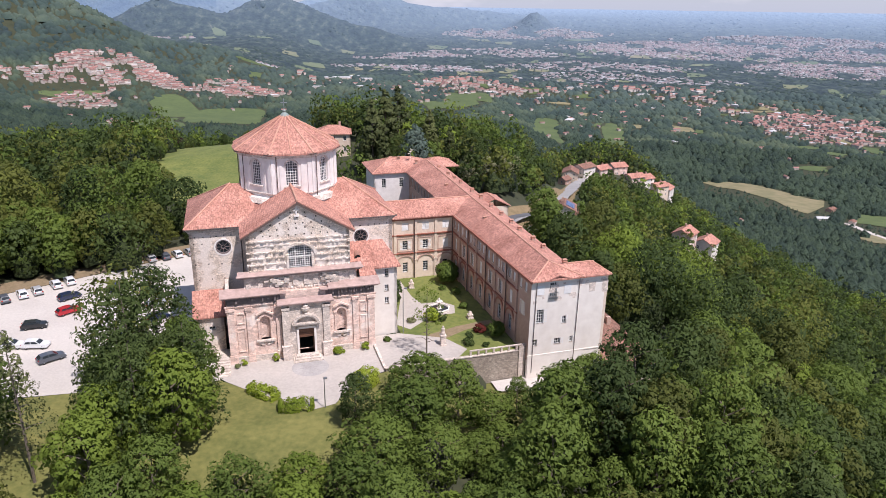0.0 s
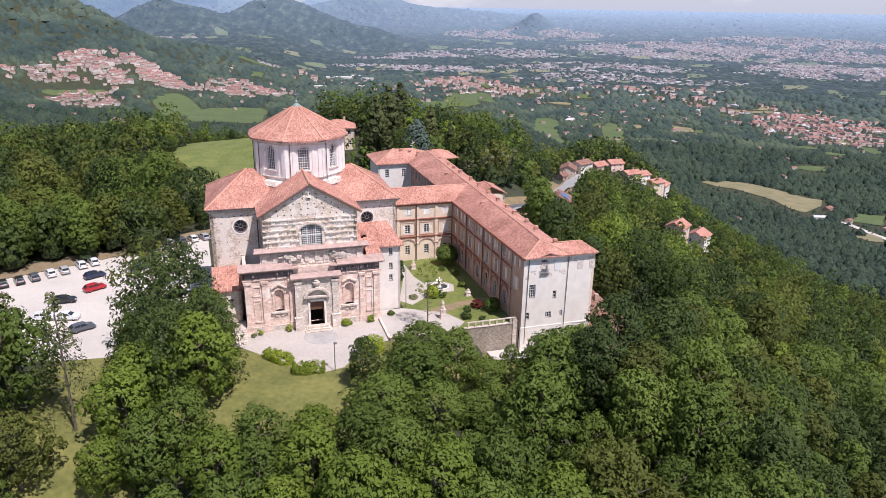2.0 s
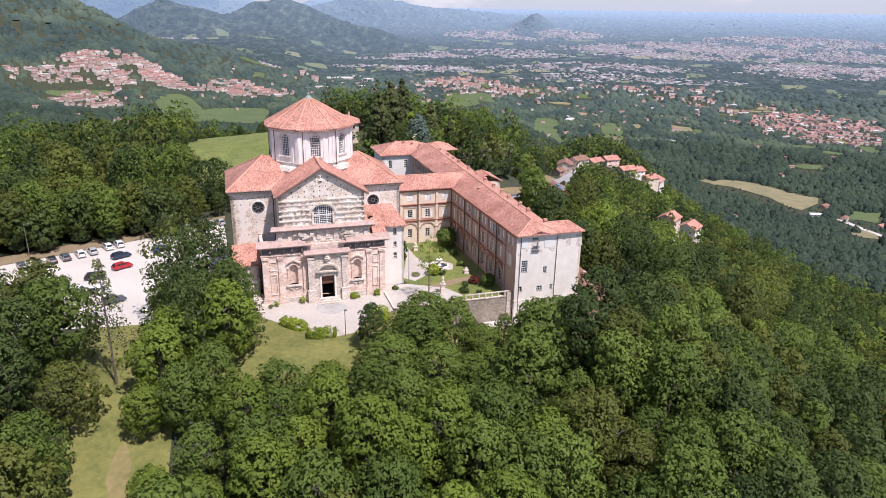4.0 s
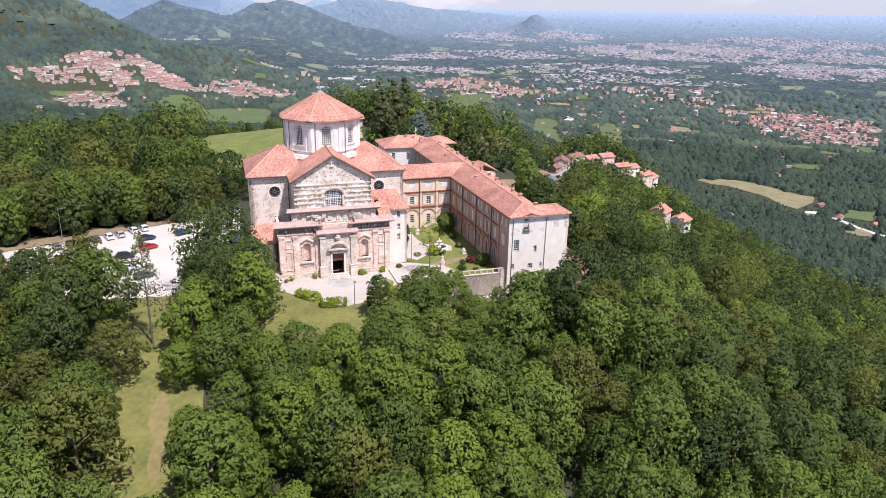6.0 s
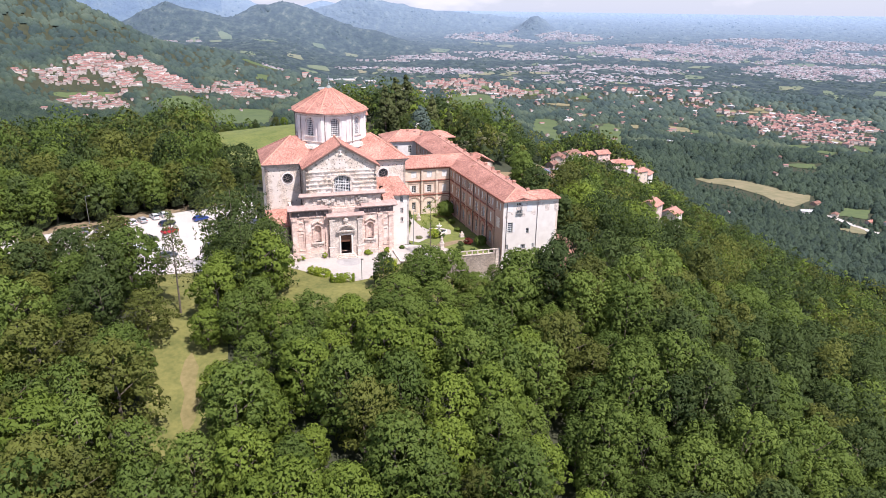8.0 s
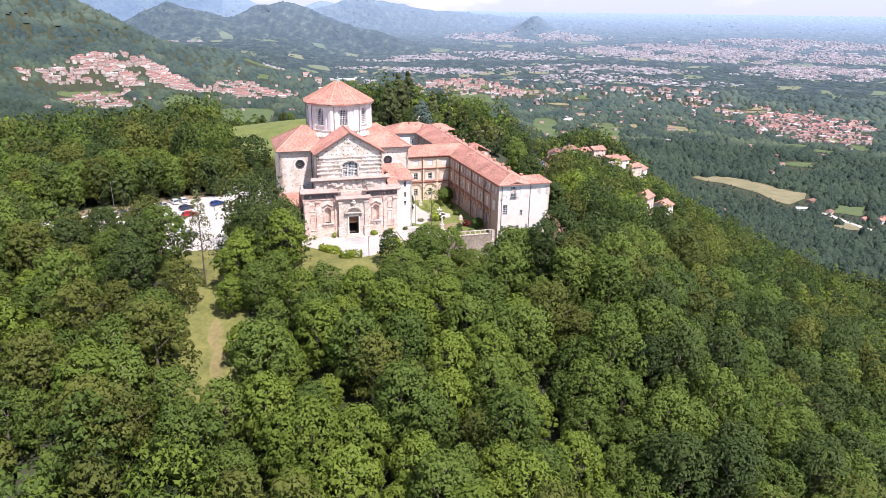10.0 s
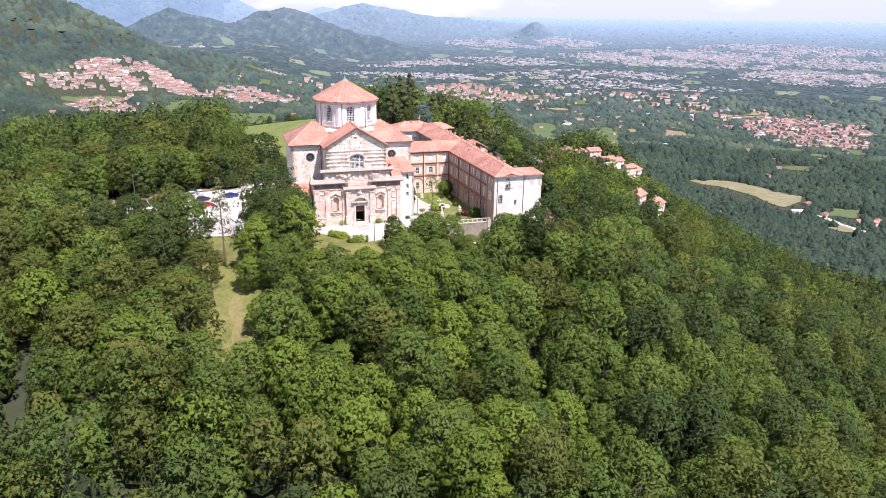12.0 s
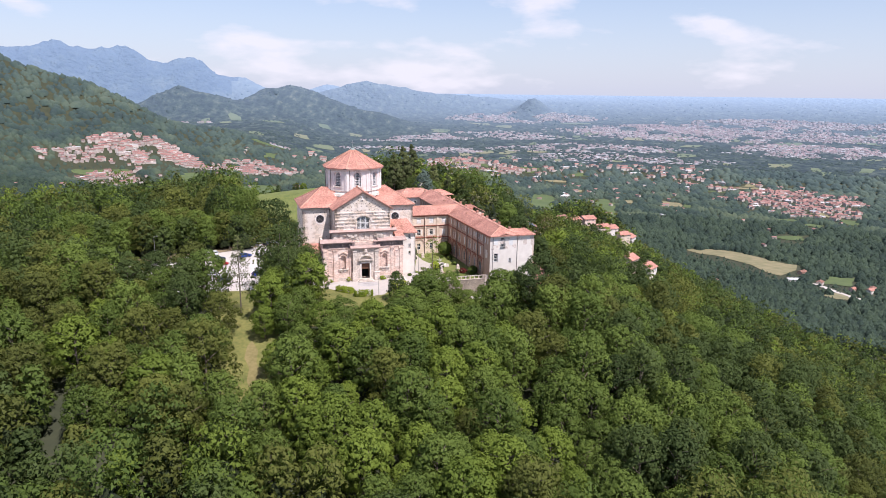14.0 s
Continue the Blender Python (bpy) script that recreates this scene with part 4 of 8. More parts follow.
for k, (d, z) in enumerate(((1.9, -0.78), (1.45, -0.5), (1.0, -0.2))):
    PF.box(st, 2.0 - 0.3 * (2 - k), 5.6 + 0.3 * (2 - k), GROUND - 0.3, z, -1.0, d)
part("steps", st, M["grey"], portal, "pale stone entrance steps")

# attic with broken carvings
A = Face((-9.0, 1.9), (9.2, 1.9))
ab = Build()
wall(ab, A, 9.0, 13.3, thick=0.8)
part("attic", ab, M["pale"], church, "pale patched attic storey")
ag = Build()
cornice(ag, A, -0.2, 18.4, 13.3, [(0.2, 0.35), (0.25, 0.7), (0.12, 0.9)])
part("attic_cornice", ag, M["ledge"], church, "pink tiled attic cornice")
at = Build()
at.slope([(-9.9, 0.95, 13.9), (10.1, 0.95, 13.9), (10.1, 2.3, 14.35), (-9.9, 2.3, 14.35)], 0.1)
part("attic_tiles", at, M["ledge"], church)
for s in (4.9, 13.4):
    cv = Build()
    for k in range(26):
        x, z = s + rnd.gauss(0, 0.75), 12.35 + rnd.gauss(0, 0.42)
        w, h2 = rnd.uniform(0.15, 0.45), rnd.uniform(0.12, 0.4)
        A.box(cv, x - w, x + w, z - h2, z + h2, 0.0, rnd.uniform(0.15, 0.7))
    part("carving", cv, M["grey"], church, "worn grey carved shield")
ar = Build()
for z in (9.6, 10.3, 11.0):
    s = 3.6
    while s < 14.6:
        w = rnd.uniform(0.12, 0.42)
        A.box(ar, s, s + w, z + rnd.uniform(-0.12, 0.08), z + rnd.uniform(0.12, 0.34), 0.0, rnd.uniform(0.06, 0.45))
        s += w + rnd.uniform(0.02, 0.25)
part("raw_course", ar, M["rubble"], church, "rough unfaced courses above the portal")
for s in (0.7, 2.6, 6.6, 8.1, 9.9, 11.4, 15.6, 17.4):
    part("attic_pier", A.box(Build(), s - 0.4, s + 0.4, 11.5, 13.3, -0.02, 0.2), M["pale"], church)

# upper front with its gable
U = Face((-8.2, 2.2), (8.3, 2.2))
ub = Build()
UW = (8.35, 14.35, 3.75, 3.75, 0.9)
wall(ub, U, 13.0, 20.2, [UW], thick=0.9)
ub.face([U.at(0, 20.2), U.at(16.5, 20.2), U.at(8.25, 25.15)])
ub.face([U.at(0, 20.2, -0.9), U.at(8.25, 25.15, -0.9), U.at(16.5, 20.2, -0.9)])
part("upper_front", ub, M["rubble"], church, "unfaced rubble upper front")
big = window(church, U.seat(8.35, 14.35, -0.15), 3.75, 3.75, 10, 10, arched=0.9, bar=0.07, label="big white many-paned arched window")
mull = Build()
for x in (-0.75, 0.75):
    mull.box(x - 0.09, x + 0.09, 0.05, 0.2, 0, 3.6)
mull.box(-1.85, 1.85, 0.05, 0.2, 1.7, 1.9)
part("mullions", mull, M["frame"], big)
for z in (14.2, 15.25, 16.3, 17.3, 18.35, 19.2):
    rc = (Build(), Build()) if z < 18.3 else (Build(),)
    s = 0.0
    while s < 16.4:
        w = rnd.uniform(0.10, 0.38)
        if not (6.0 < s + w / 2 < 10.7 and z < 18.3):
            U.box(rc[-1 if s > 8 else 0], s, min(16.5, s + w), z + rnd.uniform(-0.10, 0.05), z + rnd.uniform(0.10, 0.30), 0.0, rnd.uniform(0.05, 0.42))
        s += w + rnd.uniform(0.0, 0.12)
    for one in rc:
        part("rough_course", one, M["rubble"], church, "jagged projecting brick course")
ua = Build()
for i in range(12):
    t0, t1 = math.pi * i / 12, math.pi * (i + 1) / 12
    q = [(8.35 + r * math.cos(t), 16.6 + r * 0.78 * math.sin(t)) for r, t in ((2.25, t0), (2.75, t0), (2.75, t1), (2.25, t1))]
    ua.face([U.at(*p, 0.3) for p in q])
    ua.face([U.at(*q[1], 0), U.at(*q[2], 0), U.at(*q[2], 0.3), U.at(*q[1], 0.3)])
    ua.face([U.at(*q[0], 0.3), U.at(*q[3], 0.3), U.at(*q[3], 0), U.at(*q[0], 0)])
for s in (6.2, 10.2):
    U.box(ua, s - 0.05, s + 0.3, 14.3, 16.7, 0.0, 0.3)
part("window_arch", ua, M["rubble"], church)
uh = Build()
hollows(uh, U, [(19.9, 1.2, 15.5, 1.3), (20.9, 2.4, 14, 1.35), (21.8, 4.0, 12.6, 1.3), (22.7, 5.4, 11.2, 1.4), (23.6, 7.0, 9.6, 1.2)])
cr = Build()
U.box(cr, 8.0, 8.25, 23.1, 24.7, 0.0, 0.25)
U.box(cr, 7.6, 8.65, 24.0, 24.25, 0.0, 0.25)
U.box(cr, 7.75, 8.5, 23.0, 23.25, 0.0, 0.3)
part("wall_cross", cr, M["white"], church, "small pale stone cross")
for f in (Face((-8.2, 14), (-8.2, 2.2)), Face((8.3, 2.2), (8.3, 14))):
    part("nave_wall", wall(Build(), f, 9.0, 20.3, thick=0.6), M["rubble"], church)
RZ, EZ = 25.75, 20.35
nr = Build()
nr.slope([(-9.0, 1.3, EZ), (0.1, 1.3, RZ), (0.1, 14.0, RZ), (-9.0, 14.0, EZ)][::-1])
nr.slope([(0.1, 1.3, RZ), (9.1, 1.3, EZ), (9.1, 14.0, EZ), (0.1, 14.0, RZ)][::-1])
part("nave_roof", nr, M["tiles"], church, "red tiled gable roof")
for x0, x1 in ((-9.0, 0.1), (9.1, 0.1)):
    vb = Build()
    p = [Vector((x0, 1.6, EZ - 0.25)), Vector((x1, 1.6, RZ - 0.25)), Vector((x1, 1.6, RZ - 0.75)), Vector((x0, 1.6, EZ - 0.6))]
    q = [v + Vector((0, 0.6, 0)) for v in p]
    vb.face(p if x0 > 0 else p[::-1])
    vb.face([p[2], p[3], q[3], q[2]] if x0 > 0 else [p[3], p[2], q[2], q[3]])
    part("verge_moulding", vb, M["brick"], church)
nri = Build()
nri.tube((0.1, 1.2, RZ + 0.05), (0.1, 13.0, RZ + 0.05), 0.2, 0.2)
part("ridge", nri, M["ridge"], church)

# transepts with round windows
for sg in (-1, 1):
    tb = Build()
    x0, x1 = (-16.9, -8.2) if sg < 0 else (8.3, 17.0)
    TF = Face((x0, 9.0), (x1, 9.0))
    cx = (-11.7 if sg < 0 else 11.4) - x0
    RO = (cx, 15.3, 2.5, 2.5, True)
    wall(tb, TF, GROUND, 20.0, [RO], thick=0.8)
    # the lower half of the round opening
    for i in range(10):
        t0, t1 = math.pi + math.pi * i / 10, math.pi + math.pi * (i + 1) / 10
        p0, p1 = [(cx + 1.25 * math.cos(t), 16.55 + 1.25 * math.sin(t)) for t in (t0, t1)]
        tb.face([TF.at(p0[0], 15.3), TF.at(p1[0], 15.3), TF.at(*p1), TF.at(*p0)])
    wall(tb, Face((x0, 26.0), (x0, 9.0)) if sg < 0 else Face((x1, 9.0), (x1, 26.0)), GROUND, 20.0, thick=0.6)
    wall(tb, Face((x1, 26.0), (x0, 26.0)), GROUND, 20.0, thick=0.6)
    part("transept_wall", tb, M["rubble"], church, "pale patched rubble transept wall")
    mo = Build()
    cornice(mo, TF, 0.0, 8.7, 19.3, [(0.25, 0.15), (0.2, 0.3), (0.3, 0.5)])
    part("transept_cornice", mo, M["grey"], church)
    hb = Build()
    hollows(hb, TF, [(18.4, 0.7, 8.2, 1.15), (13.6, 0.7, 8.0, 1.9), (17.2, 0.5, 2.5, 1.5), (11.0, 0.8, 8.0, 2.0), (8.0, 0.8, 8.0, 2.1)], 0.2)
    rw = Build()
    m = TF.seat(cx, 16.55)
    ringpts = lambda r: [(r * math.cos(math.tau * i / 20), r * math.sin(math.tau * i / 20)) for i in range(20)]
    for r0, r1, y0 in ((1.02, 1.25, 0.05), (0.26, 0.36, 0.08)):
        ri, ro = ringpts(r0), ringpts(r1)
        for i in range(20):
            j = (i + 1) % 20
            rw.face([m @ Vector((p[0], y0, p[1])) for p in (ri[i], ro[i], ro[j], ri[j])])
            rw.face([m @ Vector((p[0], y, p[1])) for p, y in ((ri[i], y0), (ri[j], y0), (ri[j], 0.3), (ri[i], 0.3))])
    for k in range(8):
        t = math.tau * k / 8
        rot = m @ Matrix.Rotation(-t, 4, "Y")
        rw.box(0.32, 1.05, 0.08, 0.16, -0.035, 0.035, m=rot)
    rose = part("round_window", rw, M["slate"], church, "round window with eight spokes")
    gp = Build()
    gp.face([m @ Vector((p[0], 0.28, p[1])) for p in ringpts(1.24)])
    part("pane", gp, M["glass"], rose)
    su = Build()
    ri, ro = ringpts(1.25), ringpts(1.5)
    for i in range(20):
        j = (i + 1) % 20
        su.face([m @ Vector((p[0], -0.08, p[1])) for p in (ri[i], ro[i], ro[j], ri[j])])
        su.face([m @ Vector((p[0], y, p[1])) for p, y in ((ro[i], -0.08), (ro[i], 0.0), (ro[j], 0.0), (ro[j], -0.08))])
    part("surround", su, M["white"], rose)
    # hipped roof
    hx0, hx1, hy0, hy1, ez = (-17.6, 0.0, 8.3, 26.7, 20.15) if sg < 0 else (17.7, 0.0, 8.3, 26.7, 20.15)
    ax, ay, az = (-9.8 if sg < 0 else 9.9), 17.5, 25.2
    tr = Build()
    front = [(hx0, hy0, ez), (hx1, hy0, ez), (hx1, ay, az), (ax, ay, az)]
    backs = [(hx1, hy1, ez), (hx0, hy1, ez), (ax, ay, az), (hx1, ay, az)]
    end = [(hx0, hy1, ez), (hx0, hy0, ez), (ax, ay, az)]
    if sg > 0:
        front, backs, end = [front[1], front[0], front[3], front[2]], [backs[1], backs[0], backs[3], backs[2]], [end[1], end[0], end[2]]
    for q in (front, backs, end):
        tr.slope(q)
    part("transept_roof", tr, M["tiles"], church, "red tiled hipped roof")
    for p in ((hx0, hy0, ez), (hx0, hy1, ez)):
        part("hip_capping", Build().tube((p[0], p[1], p[2] + 0.04), (ax, ay, az + 0.06), 0.16, 0.16), M["ridge"], church)
    part("gutter", Build().tube((hx0, hy0 - 0.08, ez - 0.1), (sg * 8.9, hy0 - 0.08, ez - 0.1), 0.1, 0.1), M["pipe"], church)
    part("downpipe", Build().tube((sg * 8.75, 8.7, 20.0), (sg * 8.75, 8.7, 5), 0.1, 0.1), M["pipe"], church)

# drum and dome roof
DC = Vector((0.4, 20.0, 0))
octagon = lambda r: [(DC.x + r * math.sin(math.radians(22.5 + 45 * k + 180)), DC.y + r * math.cos(math.radians(22.5 + 45 * k + 180))) for k in range(8)][::-1]
ring = Build()
ring.lathe([(9.4, 18.0), (9.4, 22.9), (9.2, 23.35), (8.8, 23.6)], (DC.x, DC.y), 32)
part("drum_base", ring, M["white"], church, "round white base of the drum")
cap = Build()
cap.lathe([(9.42, 22.7), (9.7, 22.75), (9.15, 23.5)], (DC.x, DC.y), 32)
part("base_tiles", cap, M["grey"], church)
corners = octagon(8.85)
mid = [((p[0] + q[0]) / 2, (p[1] + q[1]) / 2) for p, q in zip(corners, corners[1:] + corners[:1])]
for k in range(8):
    p, q = corners[k], corners[(k + 1) % 8]
    face = Face(p, q)
    if face.out.dot(Vector((*mid[k], 0)) - DC) < 0:
        p, q = q, p
        face = Face(p, q)
    db = Build()
    L = face.length
    wall(db, face, 22.0, 31.2, [(L / 2, 25.55, 2.1, 4.35, True)], thick=0.7)
    for s in (0.35, L - 0.35):
        face.box(db, s - 0.35, s + 0.35, 24.3, 30.3, -0.02, 0.16)
    for s in (1.6, L - 1.6):
        face.box(db, s - 0.22, s + 0.22, 24.3, 30.3, -0.02, 0.1)
    part("drum_wall", db, M["white"], church, "white plastered drum wall")
    tr = Build()
    part("drum_moulding", cornice(Build(), face, 0.1, L - 0.1, 24.0, [(0.18, 0.15), (0.15, 0.28)]), M["pale"], church)
    part("drum_cornice", cornice(Build(), face, 0.1, L - 0.1, 30.3, [(0.2, 0.15), (0.25, 0.3), (0.3, 0.5)]), M["pale"], church)
    for i in range(10):
        t0, t1 = math.pi * i / 10, math.pi * (i + 1) / 10
        face_q = [(L / 2 + r * math.cos(t), 28.85 + r * math.sin(t)) for r, t in ((1.06, t0), (1.32, t0), (1.32, t1), (1.06, t1))]
        tr.face([face.at(*c, 0.08) for c in face_q])
        tr.face([face.at(*face_q[1], 0), face.at(*face_q[2], 0), face.at(*face_q[2], 0.08), face.at(*face_q[1], 0.08)])
    face.box(tr, L / 2 - 1.4, L / 2 + 1.4, 25.3, 25.55, 0.0, 0.2)
    part("window_surround", tr, M["pale"], church)
    window(church, face.seat(L / 2, 25.55, -0.25), 2.1, 4.35, 5, 9, arched=True, bar=0.085, label="tall white arched drum window")
    pi = Build()
    pi.tube(face.at(0.9, 31.2, 0.3), face.at(0.9, 23.4, 0.3), 0.07, 0.07)
    part("downpipe", pi, M["pipe"], church)
dome = Build()
eave, apex = octagon(9.75), (DC.x, DC.y, 36.6)
for k in range(8):
    p, q = eave[k], eave[(k + 1) % 8]
    tri = [Vector((*p, 31.25)), Vector((*q, 31.25)), Vector(apex)]
    if (tri[1] - tri[0]).cross(tri[2] - tri[0]).z < 0:
        tri = [tri[1], tri[0], tri[2]]
    # each side swells a little and breaks in a middle line
    m0 = (tri[0] + tri[1]) / 2
    m0 = m0 + (m0 - Vector((DC.x, DC.y, 31.25))) * 0.035
    dome.slope([tri[0], m0, tri[2]], 0.3)
    dome.slope([m0, tri[1], tri[2]], 0.3)
part("dome_roof", dome, M["tiles"], church, "red tiled eight-sided dome roof")
for p in eave:
    part("dome_ridge", Build().tube((*p, 31.3), (DC.x, DC.y, 36.65), 0.16, 0.12), M["ridge"], church)
for p, q in zip(eave, eave[1:] + eave[:1]):
    part("dome_rib", Build().tube(((p[0] + q[0]) / 2 + ((p[0] + q[0]) / 2 - DC.x) * 0.035, (p[1] + q[1]) / 2 + ((p[1] + q[1]) / 2 - DC.y) * 0.035, 31.3), (DC.x, DC.y, 36.65), 0.11, 0.09), M["ridge"], church)
dg = Build()
for p, q in zip(eave, eave[1:] + eave[:1]):
    dg.tube((*p, 31.08), (*q, 31.08), 0.11, 0.11)
part("gutter", dg, M["pipe"], church)
fin = Build()
fin.lathe([(0.9, 36.2), (0.6, 36.55), (0.2, 36.9), (0.3, 37.1), (0.05, 37.4)], (DC.x, DC.y), 10)
part("finial", fin, M["lead"], church, "green lead cap")
fx = Build()
fx.box(DC.x - 0.05, DC.x + 0.05, DC.y - 0.05, DC.y + 0.05, 37.3, 39.2)
fx.box(DC.x - 0.55, DC.x + 0.55, DC.y - 0.05, DC.y + 0.05, 38.4, 38.55)
part("cross", fx, M["metal"], church, "thin metal cross")

# right-hand sacristy
sac = thing("sacristy", "white plastered side building with a red lean-to roof", "annex", SITE)
sb = Build()
SF = Face((12.05, 5.0), (16.9, 5.0))
SW = [(3.0, 10.0, 0.7, 1.5, False), (3.0, 7.3, 0.7, 1.2, False), (3.0, 4.9, 0.7, 1.2, False)]
wall(sb, SF, GROUND, 12.2, SW, thick=0.5)
wall(sb, Face((16.9, 5.0), (16.9, 9.0)), GROUND, 12.2, thick=0.5)
part("wall", sb, M["clean"], sac)
for o in SW:
    window(sac, SF.seat(o[0], o[1], -0.12), o[2], o[3], 2, 3)
sr = Build()
sr.slope([(8.4, 4.3, 12.15), (17.5, 4.3, 12.15), (15.2, 9.0, 15.7), (8.4, 9.0, 15.7)])
sr.slope([(17.5, 4.3, 12.15), (17.5, 9.0, 12.15), (15.2, 9.0, 15.7)])
part("roof", sr, M["tiles"], sac)
sr2 = Build()
sr2.slope([(9.9, 2.6, 11.6), (12.8, 2.6, 11.6), (12.0, 5.2, 14.0), (9.9, 5.2, 14.0)])
part("lower_roof", sr2, M["tiles"], sac)
dorm = Build()
for i in range(6):
    t0, t1 = math.pi * i / 6, math.pi * (i + 1) / 6
    dorm.face([(10.2 + 0.6 * math.cos(t0), 6.0, 13.5 + 0.7 * math.sin(t0)), (10.2 + 0.6 * math.cos(t0), 7.6, 13.9 + 0.7 * math.sin(t0)),
               (10.2 + 0.6 * math.cos(t1), 7.6, 13.9 + 0.7 * math.sin(t1)), (10.2 + 0.6 * math.cos(t1), 6.0, 13.5 + 0.7 * math.sin(t1))])
part("dormer", dorm, M["old_tiles"], sac)
# flat near-black face in place of the shaded inside of the dormer
dh = Build()
dh.face([(10.2 + 0.55 * math.cos(math.pi * i / 8), 6.1, 13.45 + 0.62 * math.sin(math.pi * i / 8)) for i in range(9)])
part("dormer_opening", dh, M["hole_shade"], sac)

# left-hand porch house
ph = thing("side_house", "low stone side building with a red tiled roof", "annex", SITE)
pb = Build()
PH = Face((-16.9, 4.3), (-12.6, 4.3))
wall(pb, PH, GROUND, 6.4, [(2.4, 3.9, 1.0, 0.6, False)], thick=0.5)
wall(pb, Face((-16.9, 9.0), (-16.9, 4.3)), GROUND, 6.4, thick=0.5)
wall(pb, Face((-12.6, 4.3), (-12.6, 9.0)), GROUND, 6.4, thick=0.5)
part("wall", pb, M["rubble"], ph)
window(ph, PH.seat(2.4, 3.9, -0.1), 1.0, 0.6, 2, 1)
pr = Build()
pr.slope([(-17.4, 3.8, 6.4), (-12.2, 3.8, 6.4), (-12.2, 9.0, 9.2), (-17.4, 9.0, 9.2)])
part("roof", pr, M["tiles"], ph)
ss = Build()
for k in range(7):
    ss.box(-14.2, -12.1, -3.2 + k * 0.62, 4.3, GROUND - 0.2, -0.95 + k * 0.17)
single("side_steps", ss, M["grey"], "grey stone steps beside the church front", "steps", SITE)

# ---------------------------------------------------------------- the convent
convent = thing("convent", "long three-storey convent with red tiled roofs and shuttered windows", "building", SITE)
EAVE = 12.7


def hip_roof(parent, x0, x1, y0, y1, ez, rise, ends, label="", mat="tiles", over=0.7):
    """A roof over a block whose ridge runs along its longer side. ends: hipped (1) or straight (0) at the low and the high end."""
    x0, x1, y0, y1 = x0 - over, x1 + over, y0 - over, y1 + over
    b, hips = Build(), Build()
    if y1 - y0 > x1 - x0:
        cx, half = (x0 + x1) / 2, (x1 - x0) / 2
        r0, r1 = (cx, y0 + half * 0.9 * ends[0], ez + rise), (cx, y1 - half * 0.9 * ends[1], ez + rise)
        b.slope([(x0, y1, ez), (x0, y0, ez), r0, r1])
        b.slope([(x1, y0, ez), (x1, y1, ez), r1, r0])
        if ends[0]:
            b.slope([(x0, y0, ez), (x1, y0, ez), r0])
        if ends[1]:
            b.slope([(x1, y1, ez), (x0, y1, ez), r1])
        low, high = [(x0, y0, ez), (x1, y0, ez)], [(x0, y1, ez), (x1, y1, ez)]
    else:
        cy, half = (y0 + y1) / 2, (y1 - y0) / 2
        r0, r1 = (x0 + half * 0.9 * ends[0], cy, ez + rise), (x1 - half * 0.9 * ends[1], cy, ez + rise)
        b.slope([(x0, y0, ez), (x1, y0, ez), r1, r0])
        b.slope([(x1, y1, ez), (x0, y1, ez), r0, r1])
        if ends[0]:
            b.slope([(x0, y1, ez), (x0, y0, ez), r0])
        if ends[1]:
            b.slope([(x1, y0, ez), (x1, y1, ez), r1])
        low, high = [(x0, y0, ez), (x0, y1, ez)], [(x1, y0, ez), (x1, y1, ez)]
    part("roof", b, M[mat], parent, label)
    hips.tube(r0, r1, 0.17, 0.17)
    for pts, on, tip in ((low, ends[0], r0), (high, ends[1], r1)):
        if on:
            for p in pts:
                hips.tube(p, tip, 0.14, 0.14)
    part("ridge", hips, M["ridge"], parent)


# wing along the garden's east side
EW, NW = Face((35.3, 30.0), (36.2, -9.3)), Face((36.2, -9.3), (50.3, -9.4))
bay = 4.85
opens, kinds = [], []
for i in range(8):
    s = 2.3 + i * bay
    last = i == 7
    for ds in (-1.05, 1.05):
        opens.append((s + ds, 9.9, 0.95, 1.7, False)); kinds.append("shut" if (i + int(ds > 0)) % 3 else "open")
    opens.append((s, 5.4, 1.15, 2.5, False)); kinds.append("open" if i % 3 else "shut")
    if not last:
        opens.append((s, 0.2, 1.5, 3.0, True)); kinds.append("")
wb = Build()
wall(wb, EW, -2.0, EAVE, opens, thick=0.55)
part("west_wall", wb, M["brick"], convent, "brown-pink brick garden wall")
for o, k in zip(opens, kinds):
    window(convent, EW.seat(o[0], o[1], -0.1), o[2], o[3], 2, 4, shutters=k, arched=o[4])
for i in range(8):
    s = i * bay
    pb = Build()
    EW.box(pb, max(0.0, s - 0.35), s + 0.35, -1.6, 12.2, -0.02, 0.25)
    part("pilaster", pb, M["brick"], convent)
    if i < 7:
        rb = Build()
        EW.box(rb, s + 0.5, s + bay - 0.5, 0.2, 4.2, -0.02, 0.06)
        ab = Build()
        for j in range(12):
            t0, t1 = math.pi * j / 12, math.pi * (j + 1) / 12
            q = [(s + 2.42 + r * math.cos(t), 2.5 + r * math.sin(t)) for r, t in ((1.6, t0), (1.95, t0), (1.95, t1), (1.6, t1))]
            ab.face([EW.at(*p, 0.16) for p in q])
            ab.face([EW.at(*q[1], 0), EW.at(*q[2], 0), EW.at(*q[2], 0.16), EW.at(*q[1], 0.16)])
        part("blind_arch", ab, M["redbrick"], convent)
for z, st in ((4.45, [(0.2, 0.2), (0.18, 0.32)]), (8.7, [(0.2, 0.2), (0.18, 0.32)]), (12.1, [(0.25, 0.25), (0.35, 0.45)])):
    mb = cornice(Build(), EW, 0.5, EW.length - 5.2 if z < 12 else EW.length, z, st)
    part("string_course", mb, M["redbrick"], convent)
